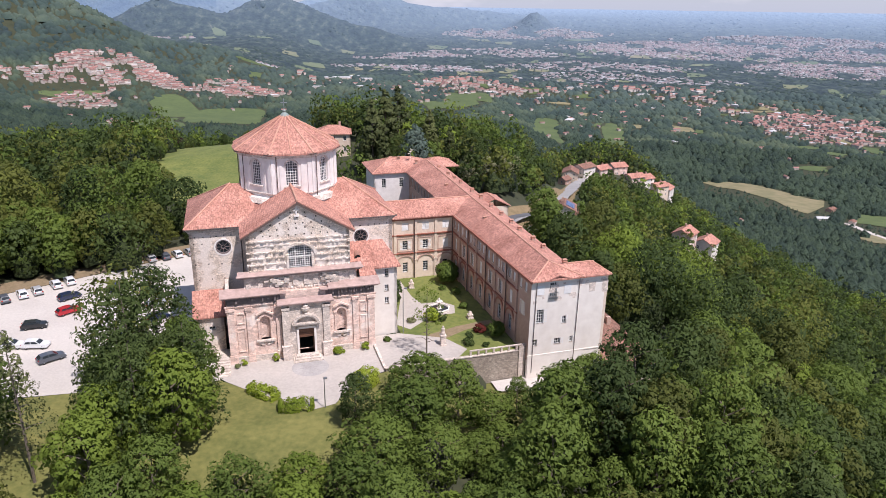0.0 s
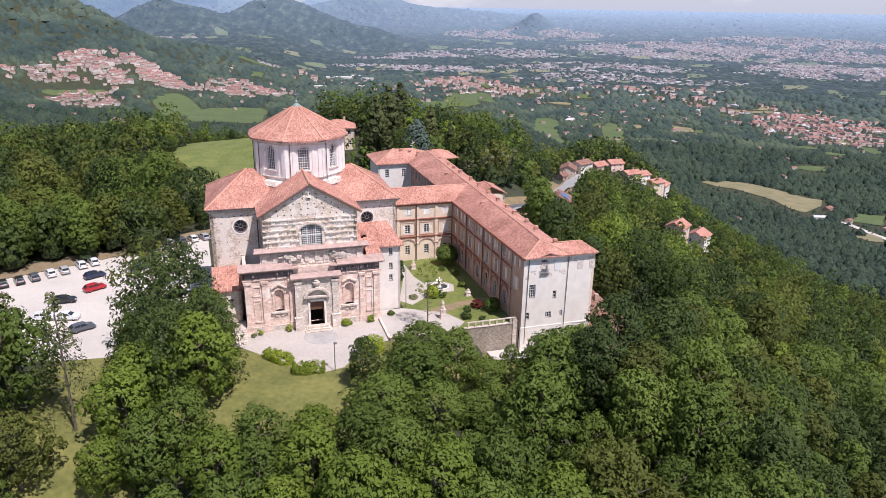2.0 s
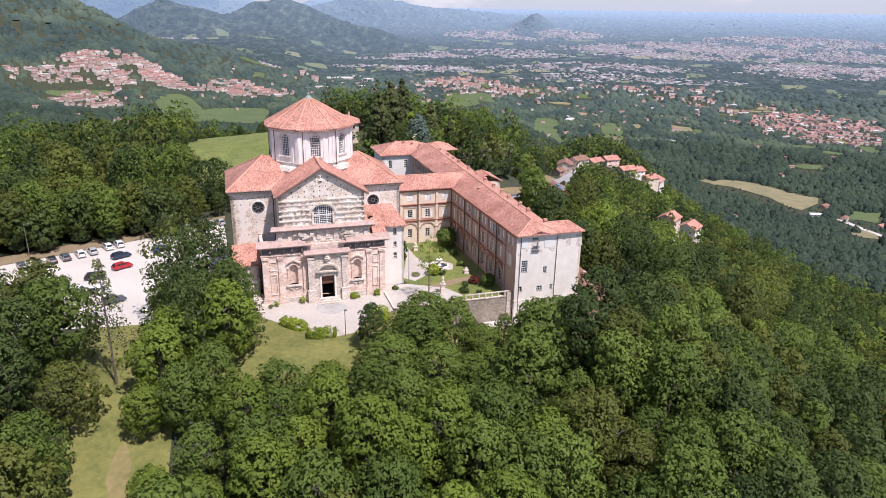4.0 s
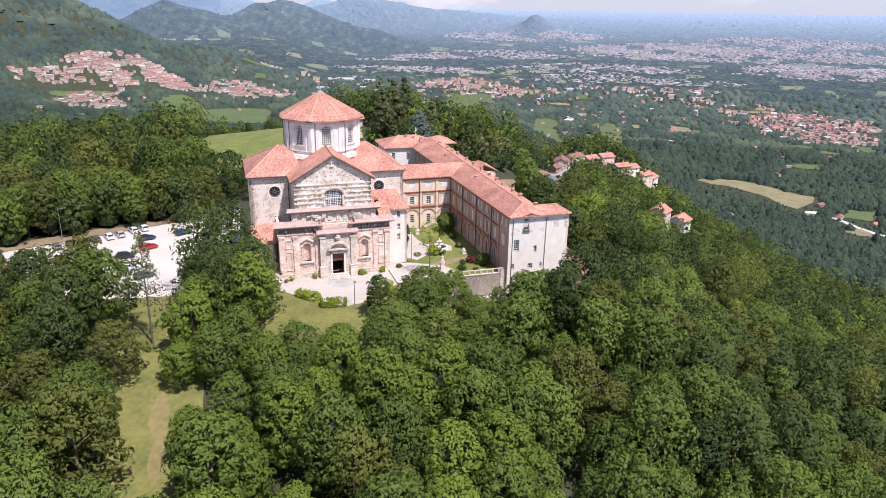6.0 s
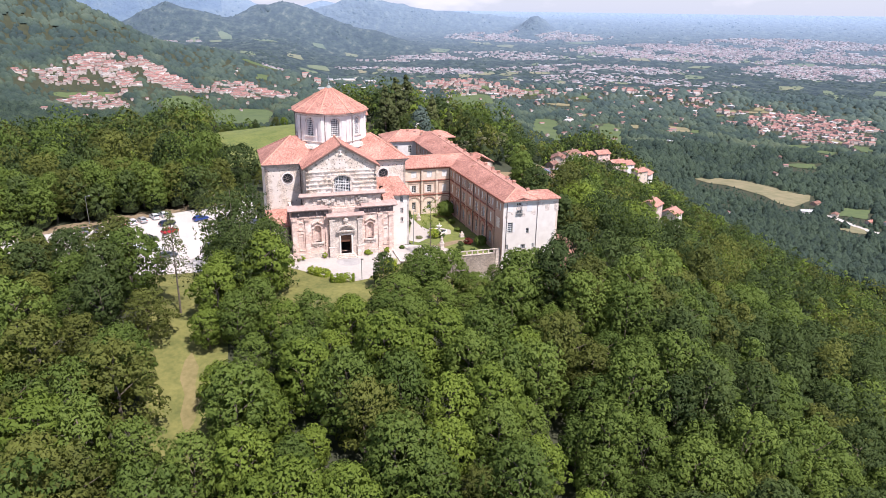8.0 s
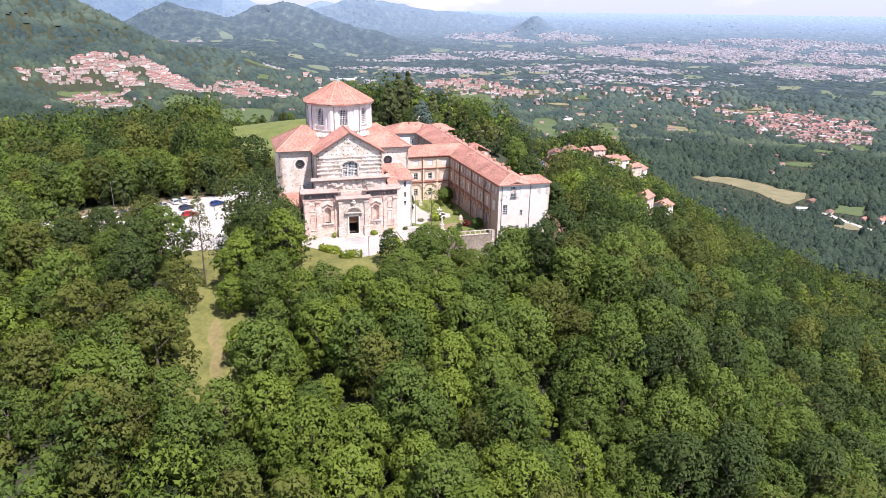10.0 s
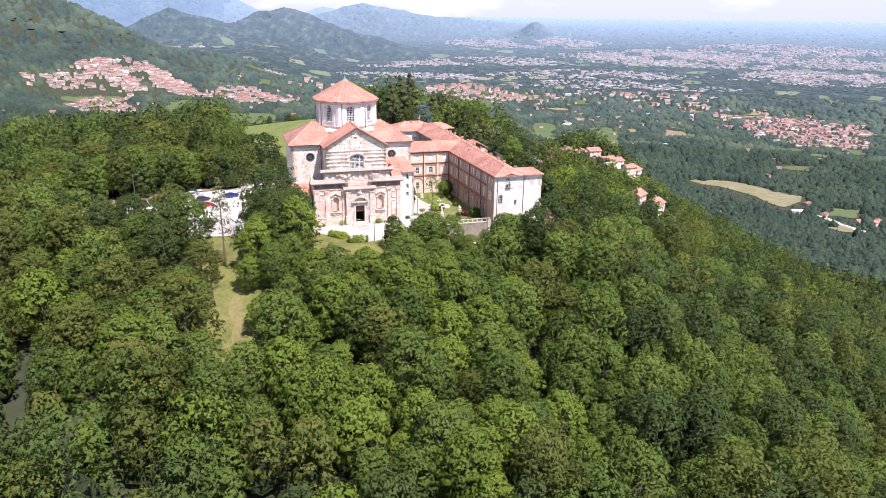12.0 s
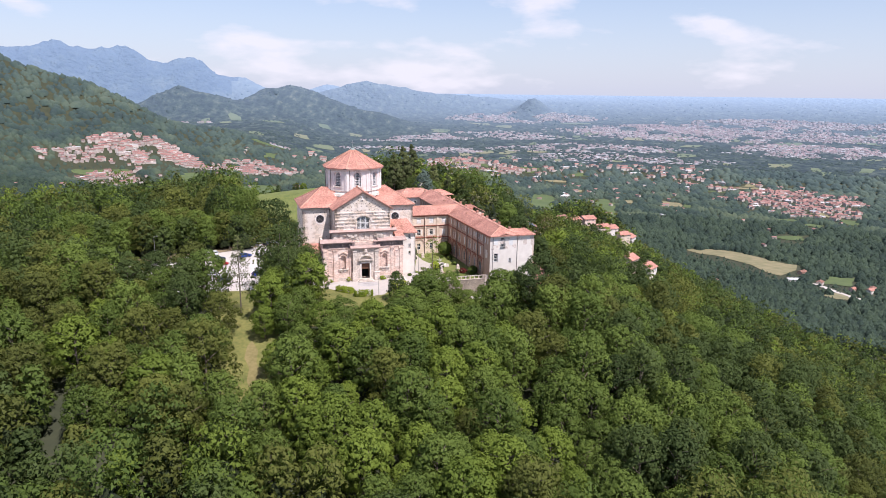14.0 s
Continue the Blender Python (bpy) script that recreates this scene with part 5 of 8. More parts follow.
for s in (1.0, 10.4, 20.2, 29.9):
    pi = Build()
    pi.tube(EW.at(s, 12.4, 0.4), EW.at(s, -1.2, 0.4), 0.09, 0.09)
    part("downpipe", pi, M["pipe"], convent)
pl = Build()
wall(pl, Face((36.14, -4.4), (36.2, -9.34)), -2.0, 8.6, [(2.4, -1.1, 1.2, 2.4, False)], thick=0.05)
part("plaster_corner", pl, M["clean"], convent, "smooth white plaster on the corner bay")

# end wall towards the valley
NO = [(4.0, 9.3, 1.25, 2.6, False), (1.9, 4.7, 1.25, 2.5, False), (6.4, 4.2, 0.7, 1.4, False), (1.25, 0.5, 0.7, 1.2, False), (5.4, 0.4, 1.15, 1.1, False), (8.0, 0.5, 0.55, 1.1, False)]
nb = Build()
wall(nb, NW, -7.5, EAVE, NO, thick=0.6)
part("end_wall", nb, M["clean"], convent, "tall plain white end wall")
for o, sh in zip(NO, ("", "open", "open", "", "open", "open")):
    window(convent, NW.seat(o[0], o[1], -0.1), o[2], o[3], 3 if o[2] > 1 else 2, 5 if o[3] > 2 else 2, shutters=sh)
for s, z in ((1.7, 9.9), (6.6, 9.7)):
    bl = Build()
    NW.box(bl, s - 0.65, s + 0.65, z, z + 1.6, 0.0, 0.06)
    part("shut_window", bl, M["frame"], convent, "closed white shutters")
for s in (11.2, 13.6):
    for z in (9.6,):
        bl = Build()
        NW.box(bl, s - 0.55, s + 0.55, z, z + 1.7, 0.0, 0.05)
        part("walled_window", bl, M["pale"], convent)
bal = Build()
NW.box(bal, 3.2, 4.8, 9.1, 9.3, 0.0, 0.35)
for k in range(8):
    NW.box(bal, 3.25 + k * 0.21, 3.3 + k * 0.21, 9.3, 10.2, 0.28, 0.33)
NW.box(bal, 3.2, 4.8, 10.15, 10.25, 0.26, 0.36)
part("balcony", bal, M["metal"], convent)
for k in range(22):
    s, z = rnd.uniform(0.6, 13.8), rnd.uniform(8.6, 12.0)
    w, h2 = rnd.uniform(0.2, 0.8), rnd.uniform(0.1, 0.4)
    pa = NW.box(Build(), s - w, s + w, z - h2, z + h2, -0.05, 0.008 + 0.001 * k)
    part("bare_masonry", pa, M["pale"], convent, "patch of bare masonry")
lg = Build()
cornice(lg, NW, 0.0, 14.4, -1.35, [(0.18, 0.12)])
NW.box(lg, 0.0, 10.5, -8, -1.4, -0.05, 0.1)
part("base_ledge", lg, M["clean"], convent)
for s in (0.9, 8.7):
    pi = Build()
    pi.tube(NW.at(s, 12.4, 0.14), NW.at(s - 0.1, -4.5, 0.14), 0.055, 0.055)
    part("downpipe", pi, M["pipe"], convent)
ebk = Build()
EB = Face((45.3, -4.0), (47.1, 78))
wall(ebk, EB, -12.0, EAVE, [(3 + 4.6 * i, z, 1.1, 2.0, False) for i in range(17) for z in (5.2, 9.6)], thick=0.5)
wall(ebk, Face((50.3, -9.4), (50.3, -4.0)), -12.0, EAVE, thick=0.5)
wall(ebk, Face((50.3, -4.0), (45.3, -4.0)), -12.0, EAVE, thick=0.5)
part("east_wall", ebk, M["ochre"], convent)
for i in range(17):
    for z in (5.2, 9.6):
        window(convent, EB.seat(3 + 4.6 * i, z, -0.1), 1.1, 2.0, 2, 3)
# the wing's roof, whose ridge runs close to the garden side, and the block across its end
TIP, BACK = (40.1, -7.0, 14.95), (41.7, 74.0, 15.1)
le, ler, re_, rer = (35.0, 80.7, EAVE), (35.95, -10.1, EAVE), (45.4, -10.1, EAVE), (47.4, 80.7, EAVE)
wr = Build()
wr.slope([le, ler, TIP, BACK])
wr.slope([re_, rer, BACK, TIP])
wr.slope([ler, re_, TIP])
wr.slope([rer, le, BACK])
part("roof", wr, M["tiles"], convent, "long red tiled hipped roof")
br2 = Build()
br2.slope([(43.0, -10.1, EAVE + 0.02), (50.55, -10.1, EAVE + 0.02), (48.3, -6.9, 14.1), (41.0, -6.9, 14.1)])
br2.slope([(50.55, -3.6, EAVE + 0.02), (43.0, -3.6, EAVE + 0.02), (41.0, -6.9, 14.1), (48.3, -6.9, 14.1)])
br2.slope([(50.55, -10.1, EAVE + 0.02), (50.55, -3.6, EAVE + 0.02), (48.3, -6.9, 14.1)])
part("roof", br2, M["tiles"], convent, "red hipped roof of the end block")
wri = Build()
wri.tube(TIP, BACK, 0.17, 0.17)
for p in (ler, re_):
    wri.tube(p, TIP, 0.14, 0.14)
wri.tube((43.5, -6.9, 14.12), (48.3, -6.9, 14.12), 0.14, 0.14)
for p in ((50.55, -10.1, EAVE), (50.55, -3.6, EAVE)):
    wri.tube(p, (48.3, -6.9, 14.12), 0.13, 0.13)
part("ridge", wri, M["ridge"], convent)
# raised eaves over the balcony window
eg = Build()
eg.slope([(38.6, -10.12, 12.75), (40.8, -10.12, 13.45), (40.6, -8.2, 14.0), (38.6, -9.2, 13.2)], 0.18)
eg.slope([(40.8, -10.12, 13.45), (43.0, -10.12, 12.75), (43.0, -9.2, 13.2), (40.6, -8.2, 14.0)], 0.18)
part("eaves_gable", eg, M["tiles"], convent)
ew = Build()
ew.face([NW.at(2.6, EAVE - 0.1, 0.02), NW.at(6.6, EAVE - 0.1, 0.02), NW.at(4.6, 13.35, 0.02)])
part("gable_wall", ew, M["clean"], convent)

# wing behind the garden
GW = Face((15.0, 30.0), (35.3, 30.0))
opens, kinds = [], []
for i in range(4):
    s = 5.2 + i * 4.5
    opens += [(s, 9.8, 1.5, 1.7, False), (s, 5.5, 1.2, 2.0, False), (s, 0.4, 1.1, 2.2, False)]
    kinds += ["shut", "shut" if i in (0, 3) else "open", ""]
gb = Build()
wall(gb, GW, -2.0, EAVE + 0.2, opens, thick=0.55)
part("garden_wall", gb, M["ochre"], convent, "pale ochre arcaded garden front")
for o, k in zip(opens, kinds):
    window(convent, GW.seat(o[0], o[1], -0.1), o[2], o[3], 2, 4, shutters=k)
for i in range(5):
    pb = Build()
    s = 2.95 + i * 4.5
    GW.box(pb, s - 0.3, min(s + 0.3, 20.2), -1.5, 12.3, -0.02, 0.22)
    GW.box(pb, s - 0.42, min(s + 0.42, 20.2), 3.0, 3.3, -0.02, 0.34)
    part("pilaster", pb, M["ochre"], convent)
for i in range(4):
    s = 5.2 + i * 4.5
    ab = Build()
    for j in range(12):
        t0, t1 = math.pi * j / 12, math.pi * (j + 1) / 12
        q = [(s + r * math.cos(t), 2.7 + r * 0.8 * math.sin(t)) for r, t in ((1.65, t0), (2.0, t0), (2.0, t1), (1.65, t1))]
        ab.face([GW.at(*p, 0.18) for p in q])
        ab.face([GW.at(*q[1], 0), GW.at(*q[2], 0), GW.at(*q[2], 0.18), GW.at(*q[1], 0.18)])
    part("blind_arch", ab, M["brick"], convent)
    fr = Build()
    for a0, a1, c0, c1 in ((s - 1.75, s + 1.75, 8.0, 8.15), (s - 1.75, s + 1.75, 5.1, 5.25), (s - 1.75, s - 1.6, 5.25, 8.0), (s + 1.6, s + 1.75, 5.25, 8.0)):
        GW.box(fr, a0, a1, c0, c1, -0.02, 0.1)
    part("panel_frame", fr, M["brick"], convent)
for z, st in ((4.5, [(0.2, 0.2), (0.18, 0.32)]), (8.6, [(0.2, 0.2), (0.18, 0.32)]), (12.1, [(0.25, 0.25), (0.35, 0.45)])):
    gm = cornice(Build(), GW, 2.0, 19.9, z, st)
    part("string_course", gm, M["redbrick"], convent)
for s in (11.7,):
    pi = Build()
    pi.tube(GW.at(s, 12.4, 0.35), GW.at(s, -1.2, 0.35), 0.09, 0.09)
    part("downpipe", pi, M["pipe"], convent)
gr = Build()
ry, rz = 35.0, 15.0
gr.slope([(-4.0, 29.3, EAVE + 0.1), (35.3, 29.3, EAVE + 0.1), (41.6, ry, rz), (-4.0, ry, rz)])
gr.slope([(41.6, 40.7, EAVE + 0.1), (-4.0, 40.7, EAVE + 0.1), (-4.0, ry, rz), (41.6, ry, rz)])
part("garden_roof", gr, M["tiles"], convent, "red tiled roof of the garden wing")
gri = Build()
gri.tube((-4.0, ry, rz + 0.04), (40.5, ry, rz + 0.04), 0.16, 0.16)
part("ridge", gri, M["ridge"], convent)
bk = Build()
wall(bk, Face((35.3, 40.0), (-4.0, 40.0)), -2.0, EAVE, thick=0.5)
wall(bk, Face((-4.0, 40.0), (-4.0, 30.0)), -2.0, EAVE, thick=0.5)
wall(bk, Face((-4.0, 30.0), (15.0, 30.0)), -2.0, EAVE, thick=0.5)
part("rear_wall", bk, M["white"], convent)
iw = Build()
IW = Face((36.2, 71.0), (36.0, 40.0))
wall(iw, IW, -2.0, EAVE, [(3 + 3.2 * i, z, 1.2, 2.1, False) for i in range(9) for z in (5.4, 9.2)], thick=0.5)
part("court_wall", iw, M["brick"], convent)
for i in range(9):
    for z in (5.4, 9.2):
        window(convent, IW.seat(3 + 3.2 * i, z, -0.1), 1.2, 2.1, 2, 4)
# rear wing
RF = Face((26.6, 71.0), (36.2, 71.0))
rb = Build()
wall(rb, RF, -2.0, EAVE, [(2.6, 8.6, 1.1, 2.4, False), (7.4, 8.6, 1.1, 2.4, False)], thick=0.5)
wall(rb, Face((26.6, 82.0), (26.6, 71.0)), -2.0, EAVE, thick=0.5)
part("rear_wing_wall", rb, M["white"], convent, "pale grey rear wing wall")
for s in (2.6, 7.4):
    window(convent, RF.seat(s, 8.6, -0.1), 1.1, 2.4, 2, 4)
hip_roof(convent, 26.6, 44.0, 71.0, 84.0, EAVE, 2.6, (1, 1), "red tiled rear roof")
hip_roof(convent, 42.0, 51.0, 76.0, 84.0, EAVE - 0.2, 1.7, (1, 1))
eb = Build()
wall(eb, Face((46.3, 35.0), (50.2, 35.0)), -10, EAVE - 0.6, thick=0.4)
wall(eb, Face((50.2, 35.0), (50.2, 43.0)), -10, EAVE - 0.6, thick=0.4)
part("bay_wall", eb, M["ochre"], convent)
hip_roof(convent, 43.0, 50.2, 35.0, 43.0, EAVE - 0.4, 1.9, (0, 1), over=0.4)

# chimneys
CH = Build()
CH.box(-0.42, 0.42, -0.35, 0.35, -1.2, 1.05)
CH.v = [(x * 0.8, y * 0.8, z * 0.72) for x, y, z in CH.v]
CHM = CH.mesh("chimney", M["brick"])
CC = Build()
CC.box(-0.52, 0.52, -0.45, 0.45, 1.05, 1.2)
for x in (-0.4, 0.28):
    CC.box(x, x + 0.12, -0.35, 0.35, 1.2, 1.45)
CC.box(-0.5, 0.5, -0.42, 0.42, 1.45, 1.56)
CC.v = [(x * 0.8, y * 0.8, z * 0.72) for x, y, z in CC.v]
CCM = CC.mesh("chimney_cap", M["ridge"])
for a, b, z in ((43.6, -6.0, 13.9), (43.3, 1.9, 14.0), (43.4, 6.6, 14.0), (43.1, 12.2, 14.2), (43.4, 17.2, 14.1), (43.6, 23.0, 14.1), (43.7, 29.2, 14.2), (43.9, 36.2, 14.2), (43.8, 42.0, 14.3), (43.7, 50.0, 14.3), (43.5, 54.5, 14.4),
                (43.2, 58.5, 14.5), (43.0, 66, 14.5), (39.0, 20.5, 14.1), (39.4, 48.0, 14.2), (38.8, 73.5, 14.6), (34.6, 76.5, 15.0), (32.6, 78, 14.8)):
    ch = part("chimney", CHM, None, convent, at=Matrix.Translation((a, b, z - 0.5)))
    part("chimney_cap", CCM, None, ch)
ant = Build()
ant.tube((37.5, 75, 15.4), (37.5, 75, 18.2), 0.06, 0.05)
for k in range(3):
    ant.lathe([(0.02, 16.6 + k * 0.45), (0.35, 16.75 + k * 0.45), (0.36, 16.8 + k * 0.45), (0.02, 16.82 + k * 0.45)], (37.5 + 0.4 * (k - 1), 74.8), 8)
part("aerials", ant, M["clean"], convent, "cluster of white dishes")

# low outbuilding below the end wall
ob = thing("outbuilding", "low stone outbuilding with a weathered brown tiled roof", "building", SITE)
bb = Build()
wall(bb, Face((50.8, -9.6), (61.5, -9.6)), -12.0, -5.4, thick=0.4)
wall(bb, Face((61.5, -9.6), (61.5, 5.0)), -12.0, -5.4, thick=0.4)
part("wall", bb, M["rubble"], ob)
br = Build()
br.slope([(50.9, -10.2, -5.6), (62.2, -10.2, -5.6), (55.0, 1.5, 1.6), (50.9, 1.5, 1.6)])
br.slope([(62.2, -10.2, -5.6), (62.2, 6.0, -5.6), (55.0, 1.5, 1.6)])
part("roof", br, M["old_tiles"], ob)
oc = Build()
oc.box(55.2, 56.0, -2.6, -1.9, -2.5, 0.6)
part("chimney", oc, M["brick"], ob)

# ---------------------------------------------------------------- trees
def leaves(rng, centres, radii, per, size, droop=0.35, hub=None):
    """Leaf sprays over the outer side of each clump: small pointed blades, with the soft shading of a leaf mass round the hub of the crown."""
    n = len(centres) * per
    c = np.repeat(centres, per, 0)
    r = np.repeat(radii, per)[:, None]
    d = rng.normal(size=(n, 3))
    d[:, 2] = np.abs(d[:, 2]) * 1.0 - 0.42
    d /= np.linalg.norm(d, axis=1, keepdims=True)
    p = c + d * r * rng.uniform(0.86, 1.10, (n, 1)) * np.array([1, 1, 0.62])
    # the outer ends of a bough hang
    p[:, 2] -= (droop * 0.55 * r * (d[:, :1] ** 2 + d[:, 1:2] ** 2))[:, 0]
    nrm = d * 0.9 + np.array([0, 0, 0.35]) + rng.normal(size=(n, 3)) * 0.15
    nrm /= np.linalg.norm(nrm, axis=1, keepdims=True)
    out = d * np.array([0.7, 0.7, 0.1]) + rng.normal(size=(n, 3)) * 0.75 - np.array([0, 0, droop])
    u = out - nrm * (out * nrm).sum(1, keepdims=True)
    u /= np.linalg.norm(u, axis=1, keepdims=True)
    v = np.cross(nrm, u)
    s = size * rng.uniform(0.55, 1.4, (n, 1))
    blade = np.stack([p - u * s * 0.35 + v * s * 0.65, p - u * s * 0.6 - v * s * 0.6, p + u * s * 1.15 - nrm * s * 0.2], 1)
    mass = d * 0.95 + np.array([0, 0, 0.18]) + rng.normal(size=(n, 3)) * 0.16
    if hub is not None:
        away = c - (np.repeat(hub, per, 0) if len(np.shape(hub)) == 2 else np.array(hub))
        mass += 0.65 * away / (np.linalg.norm(away, axis=1, keepdims=True) + 0.01)
    mass /= np.linalg.norm(mass, axis=1, keepdims=True)
    return blade.reshape(-1, 3), np.repeat(mass, 3, 0)


def quads(name, blades, mat):
    pts, mass = blades
    n = len(pts) // 3
    me = bpy.data.meshes.new(name)
    me.vertices.add(n * 3)
    me.vertices.foreach_set("co", pts.astype(np.float32).ravel())
    me.loops.add(n * 3)
    me.loops.foreach_set("vertex_index", np.arange(n * 3, dtype=np.int32))
    me.polygons.add(n)
    me.polygons.foreach_set("loop_start", np.arange(0, n * 3, 3, dtype=np.int32))
    me.polygons.foreach_set("loop_total", np.full(n, 3, dtype=np.int32))
    me.polygons.foreach_set("use_smooth", np.ones(n, dtype=bool))
    me.materials.append(mat)
    me.update(calc_edges=True)
    me.normals_split_custom_set_from_vertices(mass.astype(np.float32))
    return me


def clumps(rng, shape, tall, wide, low, n):
    """Where the clumps of a crown sit. low: the crown's foot as a share of the height."""
    k = (np.arange(n) + rng.uniform(0, 1, n)) / n
    turn = np.arange(n) * 2.39996 + rng.uniform(-0.5, 0.5, n)
    if shape == "cone":
        rad = wide * (1.0 - k) ** 0.8 * rng.uniform(0.55, 1.0, n) + 0.15
        size = wide * (0.34 * (1 - k) + 0.10)
    elif shape == "layer":
        rad = wide * (0.30 + 0.70 * np.sqrt(np.clip(1 - (k * 1.01) ** 2, 0, 1))) * np.sqrt(rng.uniform(0.08, 1.0, n))
        size = wide * rng.uniform(0.10, 0.18, n)
    elif shape == "tier":
        rad = wide * (0.35 + 0.65 * np.sqrt(np.clip(1 - (k * 1.02) ** 2, 0, 1))) * rng.uniform(0.35, 1.0, n)
        size = wide * rng.uniform(0.13, 0.24, n)
    else:
        bulge = np.sqrt(np.clip(1 - (1.75 * (k - 0.43)) ** 2, 0.02, 1))
        rad = wide * 0.88 * bulge * np.sqrt(rng.uniform(0.30, 1.0, n))
        size = wide * rng.uniform(0.13, 0.27, n)
    z = tall * (low + (1 - low) * k * 0.93)
    z = z + rng.normal(size=n) * tall * 0.02
    lean = 1 + 0.22 * np.sin(turn * 1.0 + rng.uniform(0, 6)) 
    return np.stack([rad * lean * np.cos(turn), rad * lean * np.sin(turn), z], 1), size


def trunk(seed, tall, wide, low, limbs=7, r=0.28, straight=False):
    g = random.Random(seed)
    b = Build()
    p = Vector((0, 0, -1.2))
    top = tall * (0.95 if straight else 0.72)
    steps = 5
    for i in range(steps):
        q = Vector((0 if straight else g.uniform(-0.35, 0.35), 0 if straight else g.uniform(-0.35, 0.35), top * (i + 1) / steps))
        b.tube(p, q, r * (1 - i / steps * 0.8), r * (1 - (i + 1) / steps * 0.8), 7)
        p = q
    for i in range(limbs):
        z = tall * (low + (0.75 - low) * (i + 0.5) / limbs)
        t = i * 2.4 + g.uniform(-0.5, 0.5)
        reach = wide * g.uniform(0.45, 0.8) * (1.0 if not straight else 1 - i / limbs * 0.7)
        mid = Vector((math.cos(t) * reach * 0.5, math.sin(t) * reach * 0.5, z + reach * (0.35 if not straight else 0.02)))
        b.tube((0, 0, z - 0.3), mid, r * 0.4, r * 0.24, 5)
        b.tube(mid, (math.cos(t + 0.2) * reach, math.sin(t + 0.2) * reach, mid.z + reach * (0.3 if not straight else -0.06)), r * 0.24, r * 0.08, 5)
    return b


def tree_kind(name, label, seed, shape, tall, wide, low, n, per, size, mat, droop=0.35, r=0.28, straight=False, limbs=7):
    """One tree with its trunk and crown, to be copied."""
    rng = np.random.default_rng(seed)
    c, s = clumps(rng, shape, tall, wide, low, n)
    tree = thing(name, label, "tree")
    part("trunk", trunk(seed, tall, wide, low, limbs, r, straight), M["bark"], tree)
    part("crown", quads("crown", leaves(rng, c, s, per, size, droop, (0, 0, tall * (low + 0.45 * (1 - low)))), M[mat]), None, tree)
    return tree


KINDS = {
    "maple": tree_kind("maple_tree", "full round maple with bright green leaves", 11, "round", 14.5, 5.2, 0.22, 114, 44, 0.282, "leaf"),
    "maple2": tree_kind("maple_tree", "broad maple with mid green clumped leaves", 12, "round", 13.0, 5.6, 0.2, 114, 44, 0.282, "leaf", droop=0.6),
    "beech": tree_kind("beech_tree", "tall beech with dense dark green leaves", 13, "round", 16.5, 4.9, 0.2, 114, 44, 0.282, "leaf_dark", droop=0.6),
    "lime": tree_kind("lime_tree", "lime tree with fresh yellow-green leaves", 14, "round", 13.0, 4.7, 0.2, 114, 44, 0.282, "leaf_light", droop=0.5),
    "oak": tree_kind("oak_tree", "spreading oak with olive green leaves", 15, "tier", 15.0, 5.6, 0.25, 114, 44, 0.282, "leaf_olive", droop=0.5),
    "chestnut": tree_kind("chestnut_tree", "chestnut with heavy dark drooping leaves", 16, "tier", 15.5, 5.2, 0.2, 114, 44, 0.282, "leaf", droop=0.9),
    "larch": tree_kind("larch_tree", "slim larch with a bare lower trunk and hanging needles", 17, "cone", 17.0, 2.5, 0.36, 90, 24, 0.15, "leaf_conifer", droop=1.0, r=0.17, straight=True, limbs=14),
    "locust": tree_kind("locust_tree", "locust tree with pale cream blossom over light leaves", 22, "round", 13.0, 4.4, 0.2, 40, 60, 0.36, "leaf_blossom"),
    "spruce": tree_kind("spruce_tree", "tall dark pointed spruce with dense boughs", 18, "cone", 18.0, 3.6, 0.12, 76, 50, 0.36, "leaf_conifer", droop=0.8, straight=True, limbs=10),
    "cedar": tree_kind("cedar_tree", "pale blue-green cedar with level boughs", 19, "cone", 17.0, 7.4, 0.15, 80, 52, 0.40, "leaf_blue", droop=0.5, straight=True, limbs=10),
    "hemlock": tree_kind("hemlock_tree", "large dark hemlock with layered drooping boughs", 20, "layer", 20.0, 6.4, 0.08, 190, 34, 0.24, "leaf_dark", droop=0.9, straight=True, limbs=14),
}
SAVED = {k: (o, o.matrix_basis.copy()) for k, o in KINDS.items()}
USED = set()


def plant(kind, x, y, scale=1.0, turn=0.0, sink=0.0, group="", label="", tall=1.0):
    z = float(height(x, y)) - sink
    m = Matrix.Translation((x, y, z)) @ Matrix.Rotation(turn, 4, "Z")
    if kind not in USED:
        USED.add(kind)
        o = KINDS[kind]
        o.matrix_basis = m
    else:
        o = copy_thing(KINDS[kind], m)
    o.scale = (scale, scale, scale * tall)
    return tagged(o, label, group=group)


def in_shape(outline, a, b):
    hit = False
    for (x0, y0), (x1, y1) in zip(outline, outline[1:] + outline[:1]):
        if (y0 > b) != (y1 > b) and a < (x1 - x0) * (b - y0) / (y1 - y0) + x0:
            hit = not hit
    return hit


